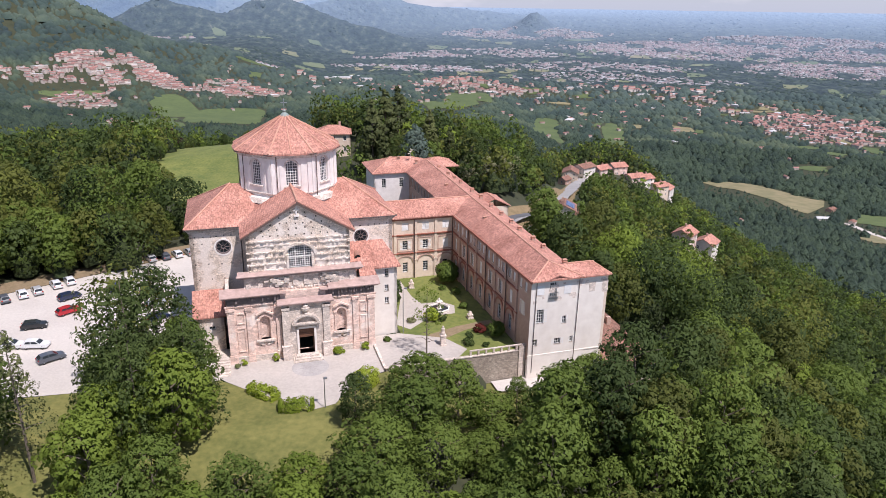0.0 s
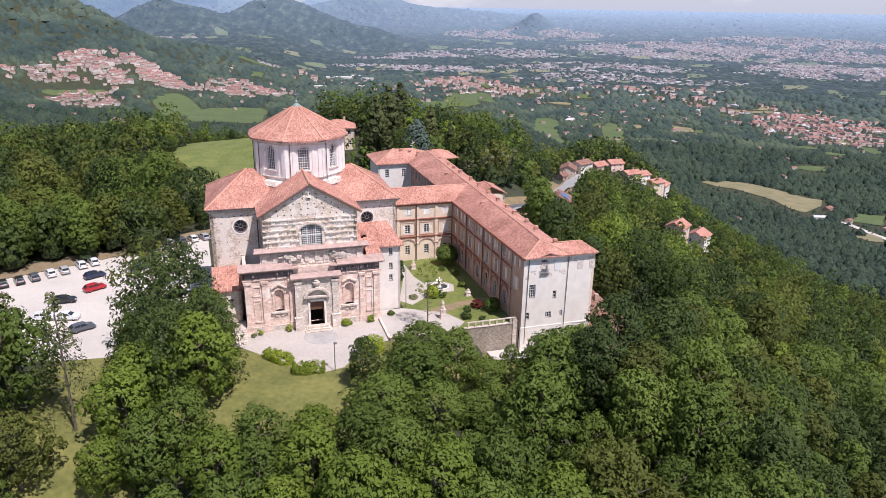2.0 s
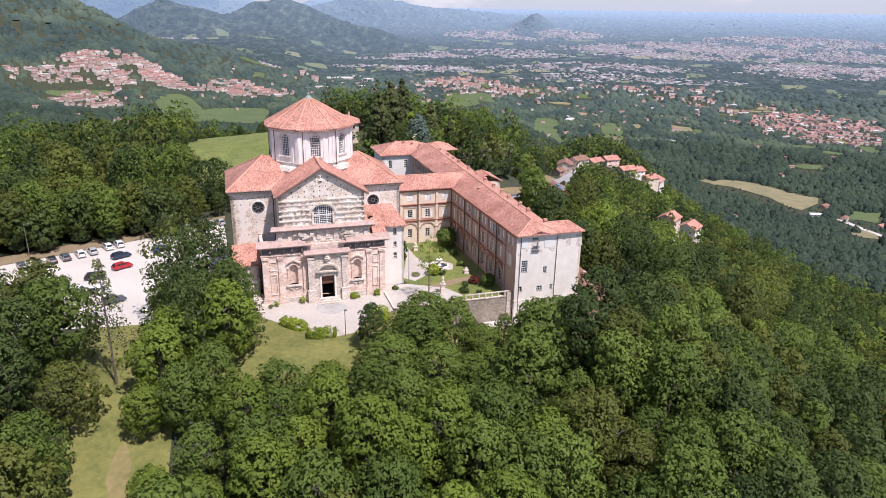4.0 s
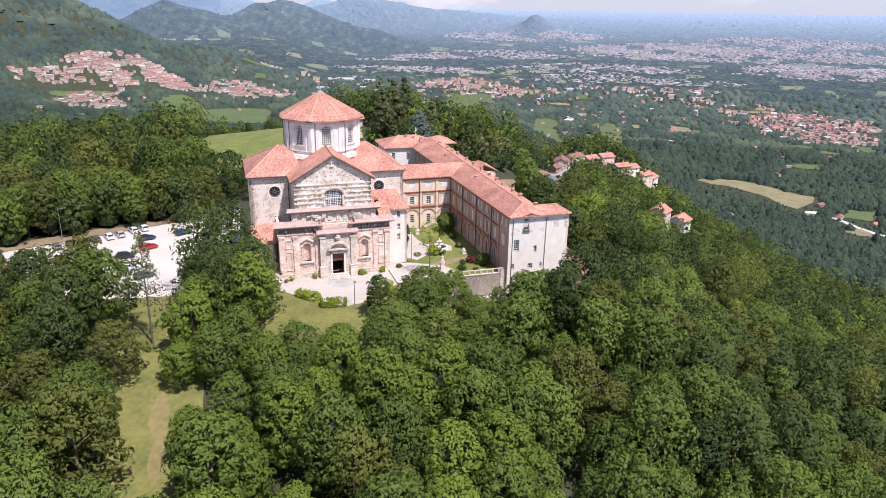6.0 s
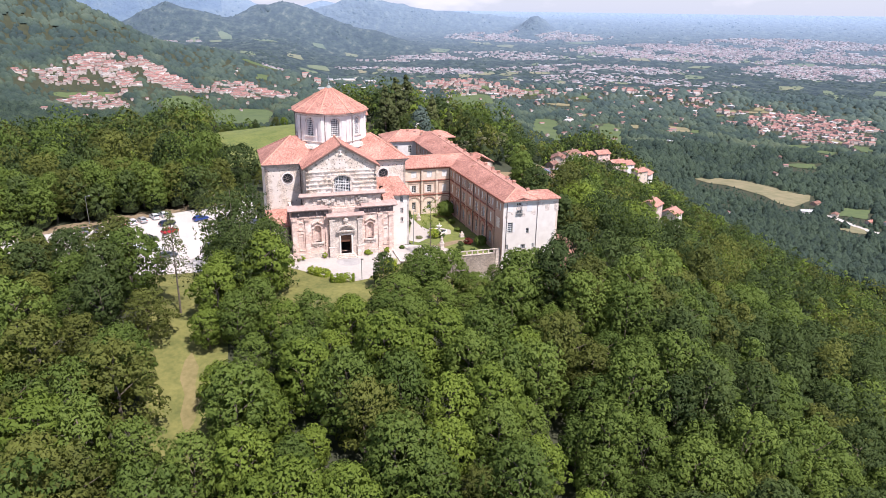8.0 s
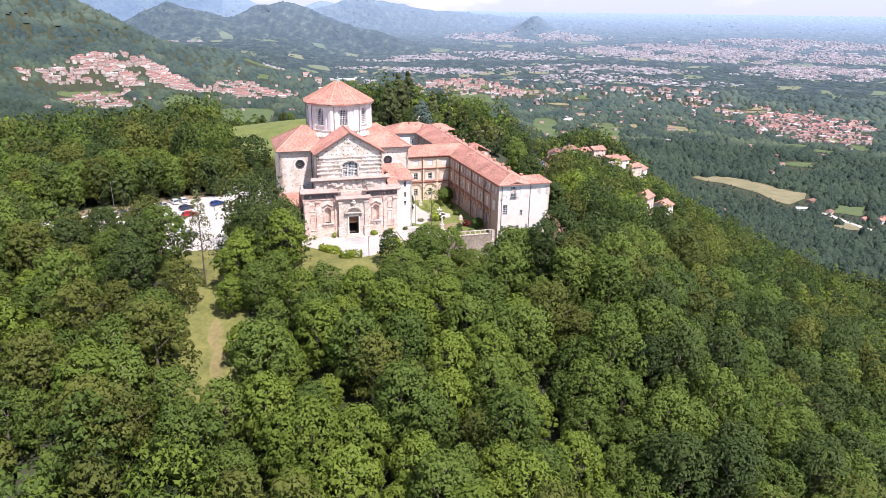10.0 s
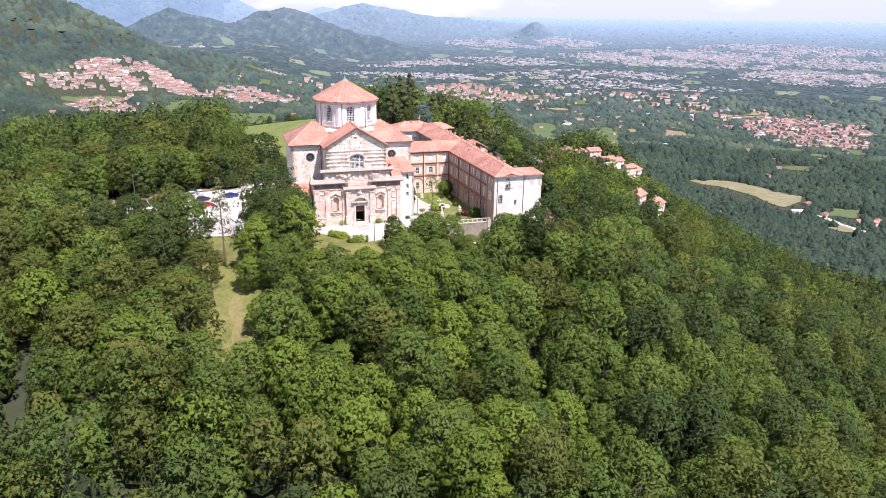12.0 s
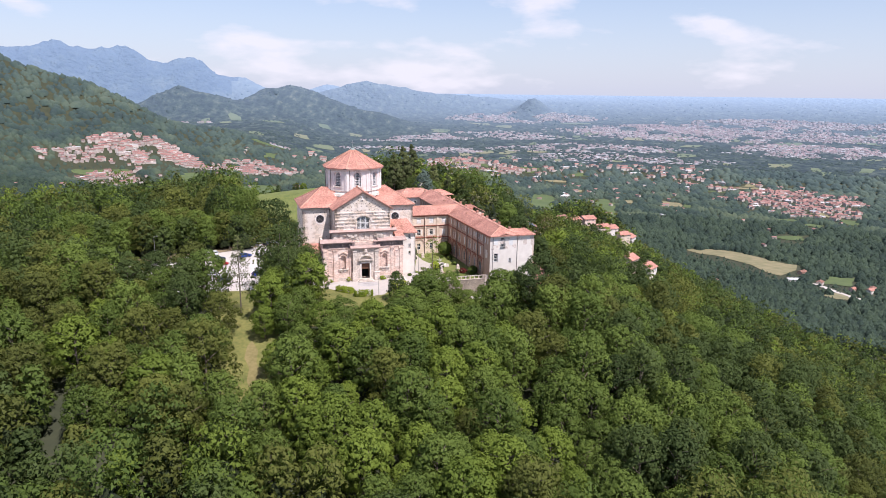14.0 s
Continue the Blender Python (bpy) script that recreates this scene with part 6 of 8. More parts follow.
# trees that stand out
for kind, a, b, s, t in (("hemlock", -21.8, -5.4, 1.08, 0.3), ("hemlock", -25.0, -10.5, 1.08, 1.9), ("hemlock", -17.5, -14.5, 0.80, 2.2), ("hemlock", -23.5, -20.5, 0.86, 0.9), ("larch", -35.9, -22.4, 1.28, 0.4), ("hemlock", -25.6, -15.0, 0.84, 2.9),
                         ("beech", 4.4, -22.0, 0.56, 1.0), ("maple", 20.2, -20.5, 0.86, 2.1), ("maple2", 13.2, -23.0, 0.62, 0.2), ("maple2", 44.6, -16.5, 0.66, 2.8), ("maple", 54.6, -20.0, 0.84, 1.2), ("maple2", 62.5, -21.5, 0.78, 3.0), ("chestnut", 30.4, -18.8, 0.46, 0.7), ("beech", 37.6, -19.6, 0.5, 1.7),
                         ("lime", 33.0, -29.5, 0.7, 0.5), ("maple", 47.5, -30.5, 0.8, 2.6)):
    plant(kind, *to_world(a, b), s, t, group="trees by the forecourt")

# the wood below the church
rw = random.Random(21)
wood, rest = [], []
KEEP_OUT = [COURT, LOT, GARDEN, [(-43, 0), (-28, 0), (-29.2, -18), (-31.0, -34), (-32.5, -60), (-38.5, -60), (-39.0, -38), (-38.6, -26), (-42, -18)], [(-15, -2), (-14.5, -23), (-8, -28.5), (1, -31), (8.5, -29), (11, -20), (20, -13), (20, -3)], [(9, -4), (60, -4), (66, -13), (62, -19), (50, -22), (47, -23), (34, -24), (20, -16), (12, -14)], [(-20, -8), (60, -8), (60, 90), (-20, 90)]]
STEP = 7.3
for i in range(-26, 32):
    for j in range(0, 34):
        x = i * STEP + rw.uniform(-2.2, 2.2) + (j % 2) * STEP / 2
        y = -14 + j * STEP + rw.uniform(-2.2, 2.2)
        a, b = to_site(x, y)
        if abs(x) > 0.66 * (y + 112) + 14 or y < -10:
            continue
        if any(in_shape(k, a, b) for k in KEEP_OUT) or b > 62 or (a > 36 and b > -6):
            continue
        wood.append((x, y, a, b))
wood.sort(key=lambda w: abs(w[1] - 50) + 0.3 * abs(w[0]))
MIX = {"open": ["oak", "lime", "oak", "chestnut", "maple2", "oak", "beech", "chestnut"], "mid": ["maple", "chestnut", "maple2", "lime", "maple", "lime", "oak"], "shade": ["beech", "oak", "maple2", "chestnut", "beech", "maple"]}
for x, y, a, b in wood[:250]:
    n = ripple(np.array(x), np.array(y), 13, 5.0) + rw.uniform(-0.7, 0.7)
    zone = MIX["open" if a < -36 + rw.uniform(-5, 5) else "mid" if a < 34 + rw.uniform(-8, 8) else "shade"]
    kind = zone[int((n + 1.7) / 3.4 * len(zone)) % len(zone)] if rw.random() < 0.75 else rw.choice(zone)
    low = (0.6 if b > -36 else 0.8 if b > -39 else 1.0) if b > -48 and -17 < a < 26 else 1.0
    grow = rw.uniform(0.68, 1.25)
    plant(kind, x, y, grow * max(low, 0.85 if low < 0.7 else low), rw.uniform(0, 6.28), group="trees of the wood", tall=min(1.0, low / 0.85) if low < 0.7 else 1.0)


def canopy(name, spots, mat, label, wide=(3.6, 5.2), tall=(10, 15), seed=3, ring=8, tiers=3, leaf=None, size=1.0, leafmat=None, cap=99.0):
    """Woods seen from afar: lumpy rounded crowns, one beside the other, with leaf sprays on them where they are near enough to show."""
    rng = np.random.default_rng(seed)
    n = len(spots)
    sp = np.array(spots, float)
    k = sp[:, 3]
    odd = np.clip(rng.lognormal(0.0, 0.30, n), 0.5, 1.7)
    w, t = rng.uniform(*wide, n) * k * odd, np.minimum(rng.uniform(*tall, n) * np.sqrt(k) * (0.5 + 0.5 * odd), cap)
    ph, rows = np.linspace(0, np.pi * 0.5, tiers + 1)[:tiers], []
    # under leaf sprays the dome shrinks to a dark core for inner shade
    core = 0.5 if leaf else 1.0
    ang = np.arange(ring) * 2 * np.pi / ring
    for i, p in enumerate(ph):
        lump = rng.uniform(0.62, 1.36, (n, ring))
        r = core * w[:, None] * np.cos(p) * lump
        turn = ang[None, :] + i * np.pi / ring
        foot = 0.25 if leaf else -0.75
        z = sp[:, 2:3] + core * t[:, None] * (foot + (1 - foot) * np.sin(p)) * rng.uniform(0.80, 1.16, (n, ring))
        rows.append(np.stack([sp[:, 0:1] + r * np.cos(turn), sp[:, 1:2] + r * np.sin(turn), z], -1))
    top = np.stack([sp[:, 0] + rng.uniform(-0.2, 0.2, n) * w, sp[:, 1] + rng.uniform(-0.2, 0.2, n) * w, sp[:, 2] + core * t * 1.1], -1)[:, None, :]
    vert = np.concatenate(rows + [top], 1)
    per = ring * tiers + 1
    faces = []
    for i in range(tiers - 1):
        for j in range(ring):
            a, b = i * ring + j, i * ring + (j + 1) % ring
            faces += [(a, b, a + ring), (b, b + ring, a + ring)]
    for j in range(ring):
        faces.append(((tiers - 1) * ring + j, (tiers - 1) * ring + (j + 1) % ring, tiers * ring))
    f = (np.array(faces)[None] + (np.arange(n) * per)[:, None, None]).reshape(-1, 3)
    me = bpy.data.meshes.new(name)
    me.vertices.add(n * per)
    me.vertices.foreach_set("co", vert.astype(np.float32).ravel())
    me.loops.add(len(f) * 3)
    me.loops.foreach_set("vertex_index", f.astype(np.int32).ravel())
    me.polygons.add(len(f))
    me.polygons.foreach_set("loop_start", np.arange(0, len(f) * 3, 3, dtype=np.int32))
    me.polygons.foreach_set("loop_total", np.full(len(f), 3, dtype=np.int32))
    me.polygons.foreach_set("use_smooth", np.ones(len(f), dtype=bool))
    me.materials.append(M[mat])
    me.update(calc_edges=True)
    ob = tagged(new(name, me), label, "woodland", kind="stuff")
    if leaf:
        m = leaf[0]
        turn = np.arange(m)[None] * 2.4 + rng.uniform(0, 6.28, (n, 1)) + rng.uniform(-0.4, 0.4, (n, m))
        kk = (np.arange(m)[None] + rng.uniform(0, 1, (n, m))) / m
        rr = 0.8 * w[:, None] * np.sqrt(np.clip(1 - (1.65 * (kk - 0.40)) ** 2, 0.03, 1)) * rng.uniform(0.6, 1.0, (n, m))
        q = np.stack([sp[:, :1] + rr * np.cos(turn), sp[:, 1:2] + rr * np.sin(turn), sp[:, 2:3] + t[:, None] * (0.28 + 0.72 * kk)], -1)
        rad = w[:, None] * rng.uniform(0.20, 0.36, (n, m))
        hub = sp[:, :3] + t[:, None] * np.array([0, 0, 0.55])
        out = leaves(rng, q.reshape(-1, 3), rad.ravel(), leaf[1], size, hub=np.repeat(hub, m, 0))
        tagged(new(name + "_foliage", quads(name + "_foliage", out, M[leafmat or mat])), label, "woodland", kind="stuff")
    return ob


spots = [(x, y, float(height(x, y)) - 0.5, 1.0) for x, y, a, b in wood[250:]]
def mixed_woods(name, spots, label, seed, shares=(4, 1, 5, 3), **look_of):
    """Several kinds of trees mingled, each kind one mesh with a tone of its own."""
    g = random.Random(seed)
    kinds = {}
    for q in spots:
        kinds.setdefault((g.choices(("leaf", "leaf_light", "leaf_dark", "leaf_olive"), shares)[0], g.randrange(3)), []).append(q)
    for i, (k, v) in enumerate(sorted(kinds.items())):
        canopy(name, v, "crown_shade_core", label, seed=seed + i, leafmat=k[0], **look_of)


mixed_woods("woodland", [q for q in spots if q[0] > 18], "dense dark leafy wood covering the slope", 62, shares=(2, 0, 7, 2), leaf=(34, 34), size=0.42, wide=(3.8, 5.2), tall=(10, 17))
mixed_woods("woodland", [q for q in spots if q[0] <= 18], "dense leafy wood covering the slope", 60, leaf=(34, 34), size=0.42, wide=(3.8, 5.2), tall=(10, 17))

# ---------------------------------------------------------------- the country around
def polar(az, d):
    return d * math.sin(radians(az)), d * math.cos(radians(az)) - 50.0


# towns: bearing, distance, half width in degrees, half depth, houses
TOWNS = [(-24.6, 2082, 3.8, 108, 400), (-20.5, 2047, 2.2, 70, 130), (-15.3, 2124, 2.9, 118, 190), (-26.3, 1865, 2.2, 80, 90), (-29.7, 2002, 1.6, 40, 45), (2.5, 2600, 4.4, 130, 200),
         (27.8, 2250, 3.8, 210, 360), (29.7, 2043, 2.4, 94, 60), (-24.1, 1558, 1.0, 70, 8), (31.4, 2173, 1.3, 129, 20), (16.2, 2700, 5.3, 50, 50), (23.6, 2500, 4.9, 88, 30), (20.0, 2600, 4.0, 68, 24), (7.9, 2600, 2.7, 60, 18), (10.8, 2578, 2.7, 44, 8)]
CITIES = [(22.0, 3805, 11.4, 240, 1500), (6.6, 4133, 5.5, 142, 500), (28.4, 3383, 5.5, 174, 700), (17.3, 3806, 5.0, 153, 400), (12.4, 3241, 6.5, 128, 300), (14.1, 2944, 8.0, 130, 260), (4.4, 3565, 5.5, 122, 220), (26.4, 4115, 7.5, 117, 500),
          (-21.0, 4250, 2.7, 40, 70), (-12.2, 2760, 3.5, 50, 60), (-5.5, 3150, 3.2, 50, 60), (-1.4, 3480, 3.2, 60, 90), (0.5, 3100, 5.0, 90, 200), (-15, 2750, 8, 60, 90)]
MEADOWS = [(-16.4, 1695, 2.8, 130), (-20.2, 1780, 1.5, 110), (-22.4, 1541, 2.7, 98), (13.8, 1823, 0.8, 190), (8.6, 1841, 1.1, 190), (2.1, 2244, 1.9, 170), (32.1, 1159, 1.0, 36),
           (-26.8, 1919, 2.0, 24), (-0.4, 2049, 1.2, 78), (6.8, 2632, 1.3, 36), (28.1, 1545, 0.9, 22), (-14.3, 2640, 1.3, 34)]
HAY = [(32.3, 1029, 0.8, 27), (19.0, 2046, 0.7, 50), (23.6, 2480, 1.5, 40)]
# the long mown strip below the hamlet: bearing, distance, half depth
STRIP = [(20.7, 1310, 6), (21.8, 1300, 22), (23.0, 1300, 30), (24.5, 1275, 40), (25.8, 1250, 42), (27.0, 1215, 56), (28.0, 1200, 55), (29.0, 1232, 22)]
STRIP_EDGE = [polar(a, d + w) for a, d, w in STRIP] + [polar(a, d - w) for a, d, w in reversed(STRIP)]
ROAD = [(54, 56), (66, 70), (84, 88), (101, 112), (113, 132), (124, 149), (140, 180), (160, 215), (178, 241), (195, 260)]


def blob(az, d, ha, hd, seed, n=20):
    """An uneven, roughly four-sided field outline round a place, set askew."""
    g = random.Random(seed)
    cx, cy = polar(az, d)
    t = radians(az)
    half = d * math.tan(radians(ha))
    skew, turn = g.uniform(-0.5, 0.5), g.uniform(-0.25, 0.25)
    bend = [g.uniform(-0.16, 0.16) for _ in range(4)]
    out = []
    for i in range(n):
        k = math.tau * i / n
        r = 1.0 + sum(b * math.sin((m + 2) * k + m) for m, b in enumerate(bend)) + g.uniform(-0.05, 0.05)
        p, q = math.copysign(abs(math.cos(k)) ** 0.5, math.cos(k)), math.copysign(abs(math.sin(k)) ** 0.5, math.sin(k))
        u, v = half * r * (p * math.cos(turn) - q * math.sin(turn) + skew * q), hd * r * (p * math.sin(turn) + q * math.cos(turn))
        out.append((cx + u * math.cos(t) + v * math.sin(t), cy - u * math.sin(t) + v * math.cos(t)))
    return out


for i, f in enumerate(MEADOWS):
    drape("meadow", blob(*f, i), 0.8, M["field"], "green meadow among woods", "field", step=30, site=False)
for i, f in enumerate(HAY):
    drape("hay_field", blob(*f, 50 + i), 0.8, M["hay"], "mown straw-coloured hay field", "field", step=20, site=False)
drape("hay_field", STRIP_EDGE, 0.8, M["hay"], "long mown hay field below the hamlet", "field", step=20, site=False)
# small plots scattered over the valley
gp = random.Random(17)
PLOTS = [(gp.uniform(-17, 34), 1750 + 850 * gp.random(), gp.uniform(0.3, 0.9), gp.uniform(14, 44)) for _ in range(22)]
for i, f in enumerate(PLOTS):
    drape("plot", blob(*f, 200 + i), 0.8, M["hay"] if gp.random() < 0.12 else M["field"], "small field between woods in the valley", "field", step=30, site=False)
NEAR_FIELD = [(-92, 200), (-66, 186), (-40, 195), (-46, 240), (-54, 290), (-66, 335), (-104, 345), (-120, 318), (-112, 282), (-104, 250), (-98, 226)]
drape("pasture", NEAR_FIELD, 0.25, M["lawn"], "sloping green pasture behind the church", "field", step=8, site=False)


def ribbon(name, path, width, lift, mat, label, category):
    b = Build()
    pts = [Vector(to_world(*p)) for p in path]
    fine = []
    for p, q in zip(pts, pts[1:]):
        n = max(1, int((q - p).length / 6))
        fine += [p + (q - p) * i / n for i in range(n)]
    fine.append(pts[-1])
    side = []
    for i, p in enumerate(fine):
        d = (fine[min(i + 1, len(fine) - 1)] - fine[max(i - 1, 0)]).normalized()
        nrm = Vector((d.y, -d.x))
        z = float(height(p.x, p.y)) + lift
        side.append([(*(p + nrm * width * s), z) for s in (-0.5, 0.5)])
    for (a0, a1), (b0, b1) in zip(side, side[1:]):
        b.face([a0, a1, b1, b0])
    return single(name, b, mat, label, category, kind="structure")


VERGE = [(p[0] + s * w, p[1] - s * w) for s, row in ((1, ROAD), (-1, ROAD[::-1])) for p, w in ((p, 3.2) for p in row)]
drape("verge", VERGE, 0.18, M["dry_grass"], "dry bank along the country road", "grass", step=5)
ribbon("road", ROAD, 7.0, 0.5, M["oldroad"], "narrow grey country road running to the hamlet", "road")
ribbon("road_patch", [(58, 61), (66, 70), (84, 88), (94, 101)], 4.6, 0.56, M["asphalt"], "stretch of fresh dark asphalt", "road")


def house_mesh(b, x, y, z, w, d, h, rise, turn, roof=1, over=0.5):
    m = Matrix.Translation((x, y, z)) @ Matrix.Rotation(turn, 4, "Z")
    P = lambda px, py, pz: m @ Vector((px, py, pz))
    c = [(-w, -d), (w, -d), (w, d), (-w, d)]
    for (x0, y0), (x1, y1) in zip(c, c[1:] + c[:1]):
        b.face([P(x0, y0, -6), P(x1, y1, -6), P(x1, y1, h), P(x0, y0, h)])
    if rise:
        b.face([P(w, -d, h), P(w, d, h), P(w, 0, h + rise)])
        b.face([P(-w, d, h), P(-w, -d, h), P(-w, 0, h + rise)])
        k = over
        b.face([P(-w - k, -d - k, h - k * rise / d), P(w + k, -d - k, h - k * rise / d), P(w + k, 0, h + rise), P(-w - k, 0, h + rise)], mi=roof)
        b.face([P(w + k, d + k, h - k * rise / d), P(-w - k, d + k, h - k * rise / d), P(-w - k, 0, h + rise), P(w + k, 0, h + rise)], mi=roof)
    else:
        b.face([P(*p, h) for p in c], mi=roof)


SPOTS = []


def settlement(name, places, seed, size, label, low=1.0, flat=0.1, mats=None, more=1.35, grain=27.0, uphill=False):
    g = random.Random(seed)
    b = Build()
    for az, d, ha, hd, n in places:
        for _ in range(int(n * more)):
            r, k = math.sqrt(g.random()), g.uniform(0, math.tau)
            lump = g.gauss(0, 0.25)
            a2 = az + ha * (r * math.cos(k) + lump * 0.5)
            d2 = d + hd * (r * math.sin(k) + lump * 0.5)
            x, y = polar(a2, d2)
            s = size * (d2 / 2200.0) * g.uniform(0.7, 1.35)
            if d2 > 2650 and not uphill and on_hill(x, y) or float(ripple(x, y, grain, seed)) > 0.25 + g.uniform(-0.2, 0.2):
                continue
            z = float(height(x, y))
            if d2 < 2800:
                SPOTS.append((x, y))
            if g.random() < flat:
                house_mesh(b, x, y, z, s * g.uniform(1.0, 2.4), s * g.uniform(0.7, 1.4), s * g.uniform(0.5, 0.8) * low, 0, g.uniform(0, 3.14), 2)
            else:
                house_mesh(b, x, y, z, s * g.uniform(0.7, 1.5), s * g.uniform(0.5, 0.75), s * g.uniform(0.65, 1.2) * low, s * 0.28 * low, g.choice((0.3, 1.87)) + g.uniform(-0.3, 0.3), 1)
    return tagged(new(name, b.mesh(name, mats or [M["town_wall"], M["town_roof"], M["town_grey"]])), label, "town", kind="stuff")


SCATTER = [(-10, 1500, 22, 500, 60), (18, 1800, 16, 500, 40), (24, 1100, 8, 200, 4), (-3, 2520, 14, 170, 56), (8, 2350, 24, 300, 80)]
settlement("valley_villages", TOWNS + SCATTER, 7, 6.0, "villages of red-roofed houses in the valley")
# far roofs and walls have haze mixed into their colours, and glow faintly
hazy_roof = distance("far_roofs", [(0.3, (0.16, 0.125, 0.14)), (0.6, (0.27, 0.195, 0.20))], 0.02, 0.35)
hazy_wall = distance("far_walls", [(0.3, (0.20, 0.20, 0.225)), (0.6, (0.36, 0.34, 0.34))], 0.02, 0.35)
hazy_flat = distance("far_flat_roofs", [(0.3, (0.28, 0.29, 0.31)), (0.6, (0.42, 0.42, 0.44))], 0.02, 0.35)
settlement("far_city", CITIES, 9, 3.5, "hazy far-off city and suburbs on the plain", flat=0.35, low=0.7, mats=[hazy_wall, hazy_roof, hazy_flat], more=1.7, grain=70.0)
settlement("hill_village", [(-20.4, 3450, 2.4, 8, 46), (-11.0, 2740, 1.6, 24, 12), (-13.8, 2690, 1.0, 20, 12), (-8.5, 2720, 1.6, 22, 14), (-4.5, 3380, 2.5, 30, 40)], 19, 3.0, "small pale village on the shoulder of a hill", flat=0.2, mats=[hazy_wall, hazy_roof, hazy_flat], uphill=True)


def factory(az, d, w, dd, turn, label):
    b = Build()
    x, y = polar(az, d)
    z = float(height(x, y))
    house_mesh(b, x, y, z, w, dd, 7, 0, turn, 2)
    for k in range(5):
        house_mesh(b, x + (k - 2) * w * 0.36 * math.cos(turn), y + (k - 2) * w * 0.36 * math.sin(turn), z + 7, w * 0.15, dd * 0.9, 0.6, 1.6, turn + 0.0, 2)
    return single("factory", b, [M["town_wall"], M["town_roof"], M["town_grey"]], label, "factory", group="factories in the valley")


for az, d, w, dd, turn in ((-8.2, 2560, 48, 22, 0.1), (-5.9, 2600, 24, 14, 0.1), (-9.6, 2300, 20, 9, 0.0), (10.5, 2650, 30, 14, 0.2), (-7.0, 2660, 34, 12, 0.1), (15.8, 2600, 22, 9, 0.1)):
    factory(az, d, w, dd, turn, "long low factory with flat pale roof")


# houses of the hamlet
def house(a, b, w, d, h, rise, turn, wallm, roofm, label, floors=2, z=None, hip=False, lift=0.0):
    x, y = to_world(a, b)
    z = float(height(x, y)) + lift
    ob = thing("house", label, "house", Matrix.Translation((x, y, z)) @ Matrix.Rotation(TURN + radians(turn), 4, "Z"), group="houses of the hamlet")
    sides = [Face((-w, -d), (w, -d)), Face((w, -d), (w, d)), Face((w, d), (-w, d)), Face((-w, d), (-w, -d))]
    step = h / floors
    for f in sides:
        n = max(1, int(f.length / 3.4))
        o = [(f.length * (i + 0.5) / n, step * k + 0.9, 1.0, min(1.5, step - 1.3), False) for i in range(n) for k in range(floors)]
        bw = Build()
        wall(bw, f, -8.0, h, o, thick=0.3)
        wo = part("wall", bw, M[wallm], ob)
        for q in o:
            window(wo, f.seat(q[0], q[1], -0.05), q[2], q[3], 2, 2)
    if not hip:
        gb = Build()
        for sx in (-w, w):
            tri = [(sx, -d, h), (sx, d, h), (sx, 0, h + rise)]
            gb.face(tri if sx > 0 else tri[::-1])
        part("gable", gb, M[wallm], ob)
    rb = Build()
    k, e = 0.6, h - 0.6 * rise / d
    if hip:
        r = w - d * 0.85
        rb.slope([(-w - k, -d - k, e), (w + k, -d - k, e), (r, 0, h + rise), (-r, 0, h + rise)])
        rb.slope([(w + k, d + k, e), (-w - k, d + k, e), (-r, 0, h + rise), (r, 0, h + rise)])
        rb.slope([(w + k, -d - k, e), (w + k, d + k, e), (r, 0, h + rise)])
        rb.slope([(-w - k, d + k, e), (-w - k, -d - k, e), (-r, 0, h + rise)])
    else:
        rb.slope([(-w - k, -d - k, e), (w + k, -d - k, e), (w + k, 0, h + rise), (-w - k, 0, h + rise)])
        rb.slope([(w + k, d + k, e), (-w - k, d + k, e), (-w - k, 0, h + rise), (w + k, 0, h + rise)])
    part("roof", rb, M[roofm], ob)
    cb = Build()
    cb.box(w * 0.4 - 0.35, w * 0.4 + 0.35, 0.3, 1.0, h, h + rise + 0.9)
    part("chimney", cb, M["brick"], ob)
    return ob


house(186, 262, 6, 4.5, 7.0, 2.2, 60, "ochre", "old_tiles", "tall ochre house with a brown gable roof", 3, lift=-1.0)
house(198, 268, 6.0, 4.5, 7.5, 1.8, 25, "clean", "old_tiles", "bright white house beside the road", 3, lift=-0.5)
house(211, 270, 5.0, 4.2, 5.5, 1.9, 20, "pink", "tiles", "low pinkish house with a red roof", lift=-1.0)
house(226, 276, 5.0, 4.5, 6.0, 1.9, 5, "pink", "tiles", "long pinkish house with a pink-red roof", lift=-1.0)
house(233, 266, 5.5, 4.2, 5.0, 1.8, 8, "pink", "tiles", "pinkish terraced house with a red roof", lift=-1.5)
house(242, 269, 5.0, 4.5, 6.0, 2.0, 12, "clean", "tiles", "pale terraced house with a red tiled roof", lift=-1.5)
house(251, 265, 5.0, 4.2, 7.0, 1.9, 14, "ochre", "tiles", "yellow house with shallow red roof", 3, lift=-1.0)
house(261, 272, 5.5, 4.5, 7.5, 2.0, 40, "clean", "tiles", "grey-white house with a red gable roof", 3, lift=-1.0)
house(176, 250, 3, 2.5, 3.5, 1.4, 30, "brick", "old_tiles", "small brick shed with a rusty roof", 1)
solar = house(90, 84, 4.0, 3.4, 7.0, 1.6, 62, "clean", "old_tiles", "white three-storey house with roof panels", 3)
sp = Build()
for i in range(4):
    x0 = -2.8 + i * 1.3
    sp.slope([(x0, -3.2, 7.25), (x0 + 1.2, -3.2, 7.25), (x0 + 1.2, -0.6, 8.5), (x0, -0.6, 8.5)], 0.06)
part("roof_panel", sp, paint("solar_cells", (0.07, 0.11, 0.25)), solar, "blue solar panels")
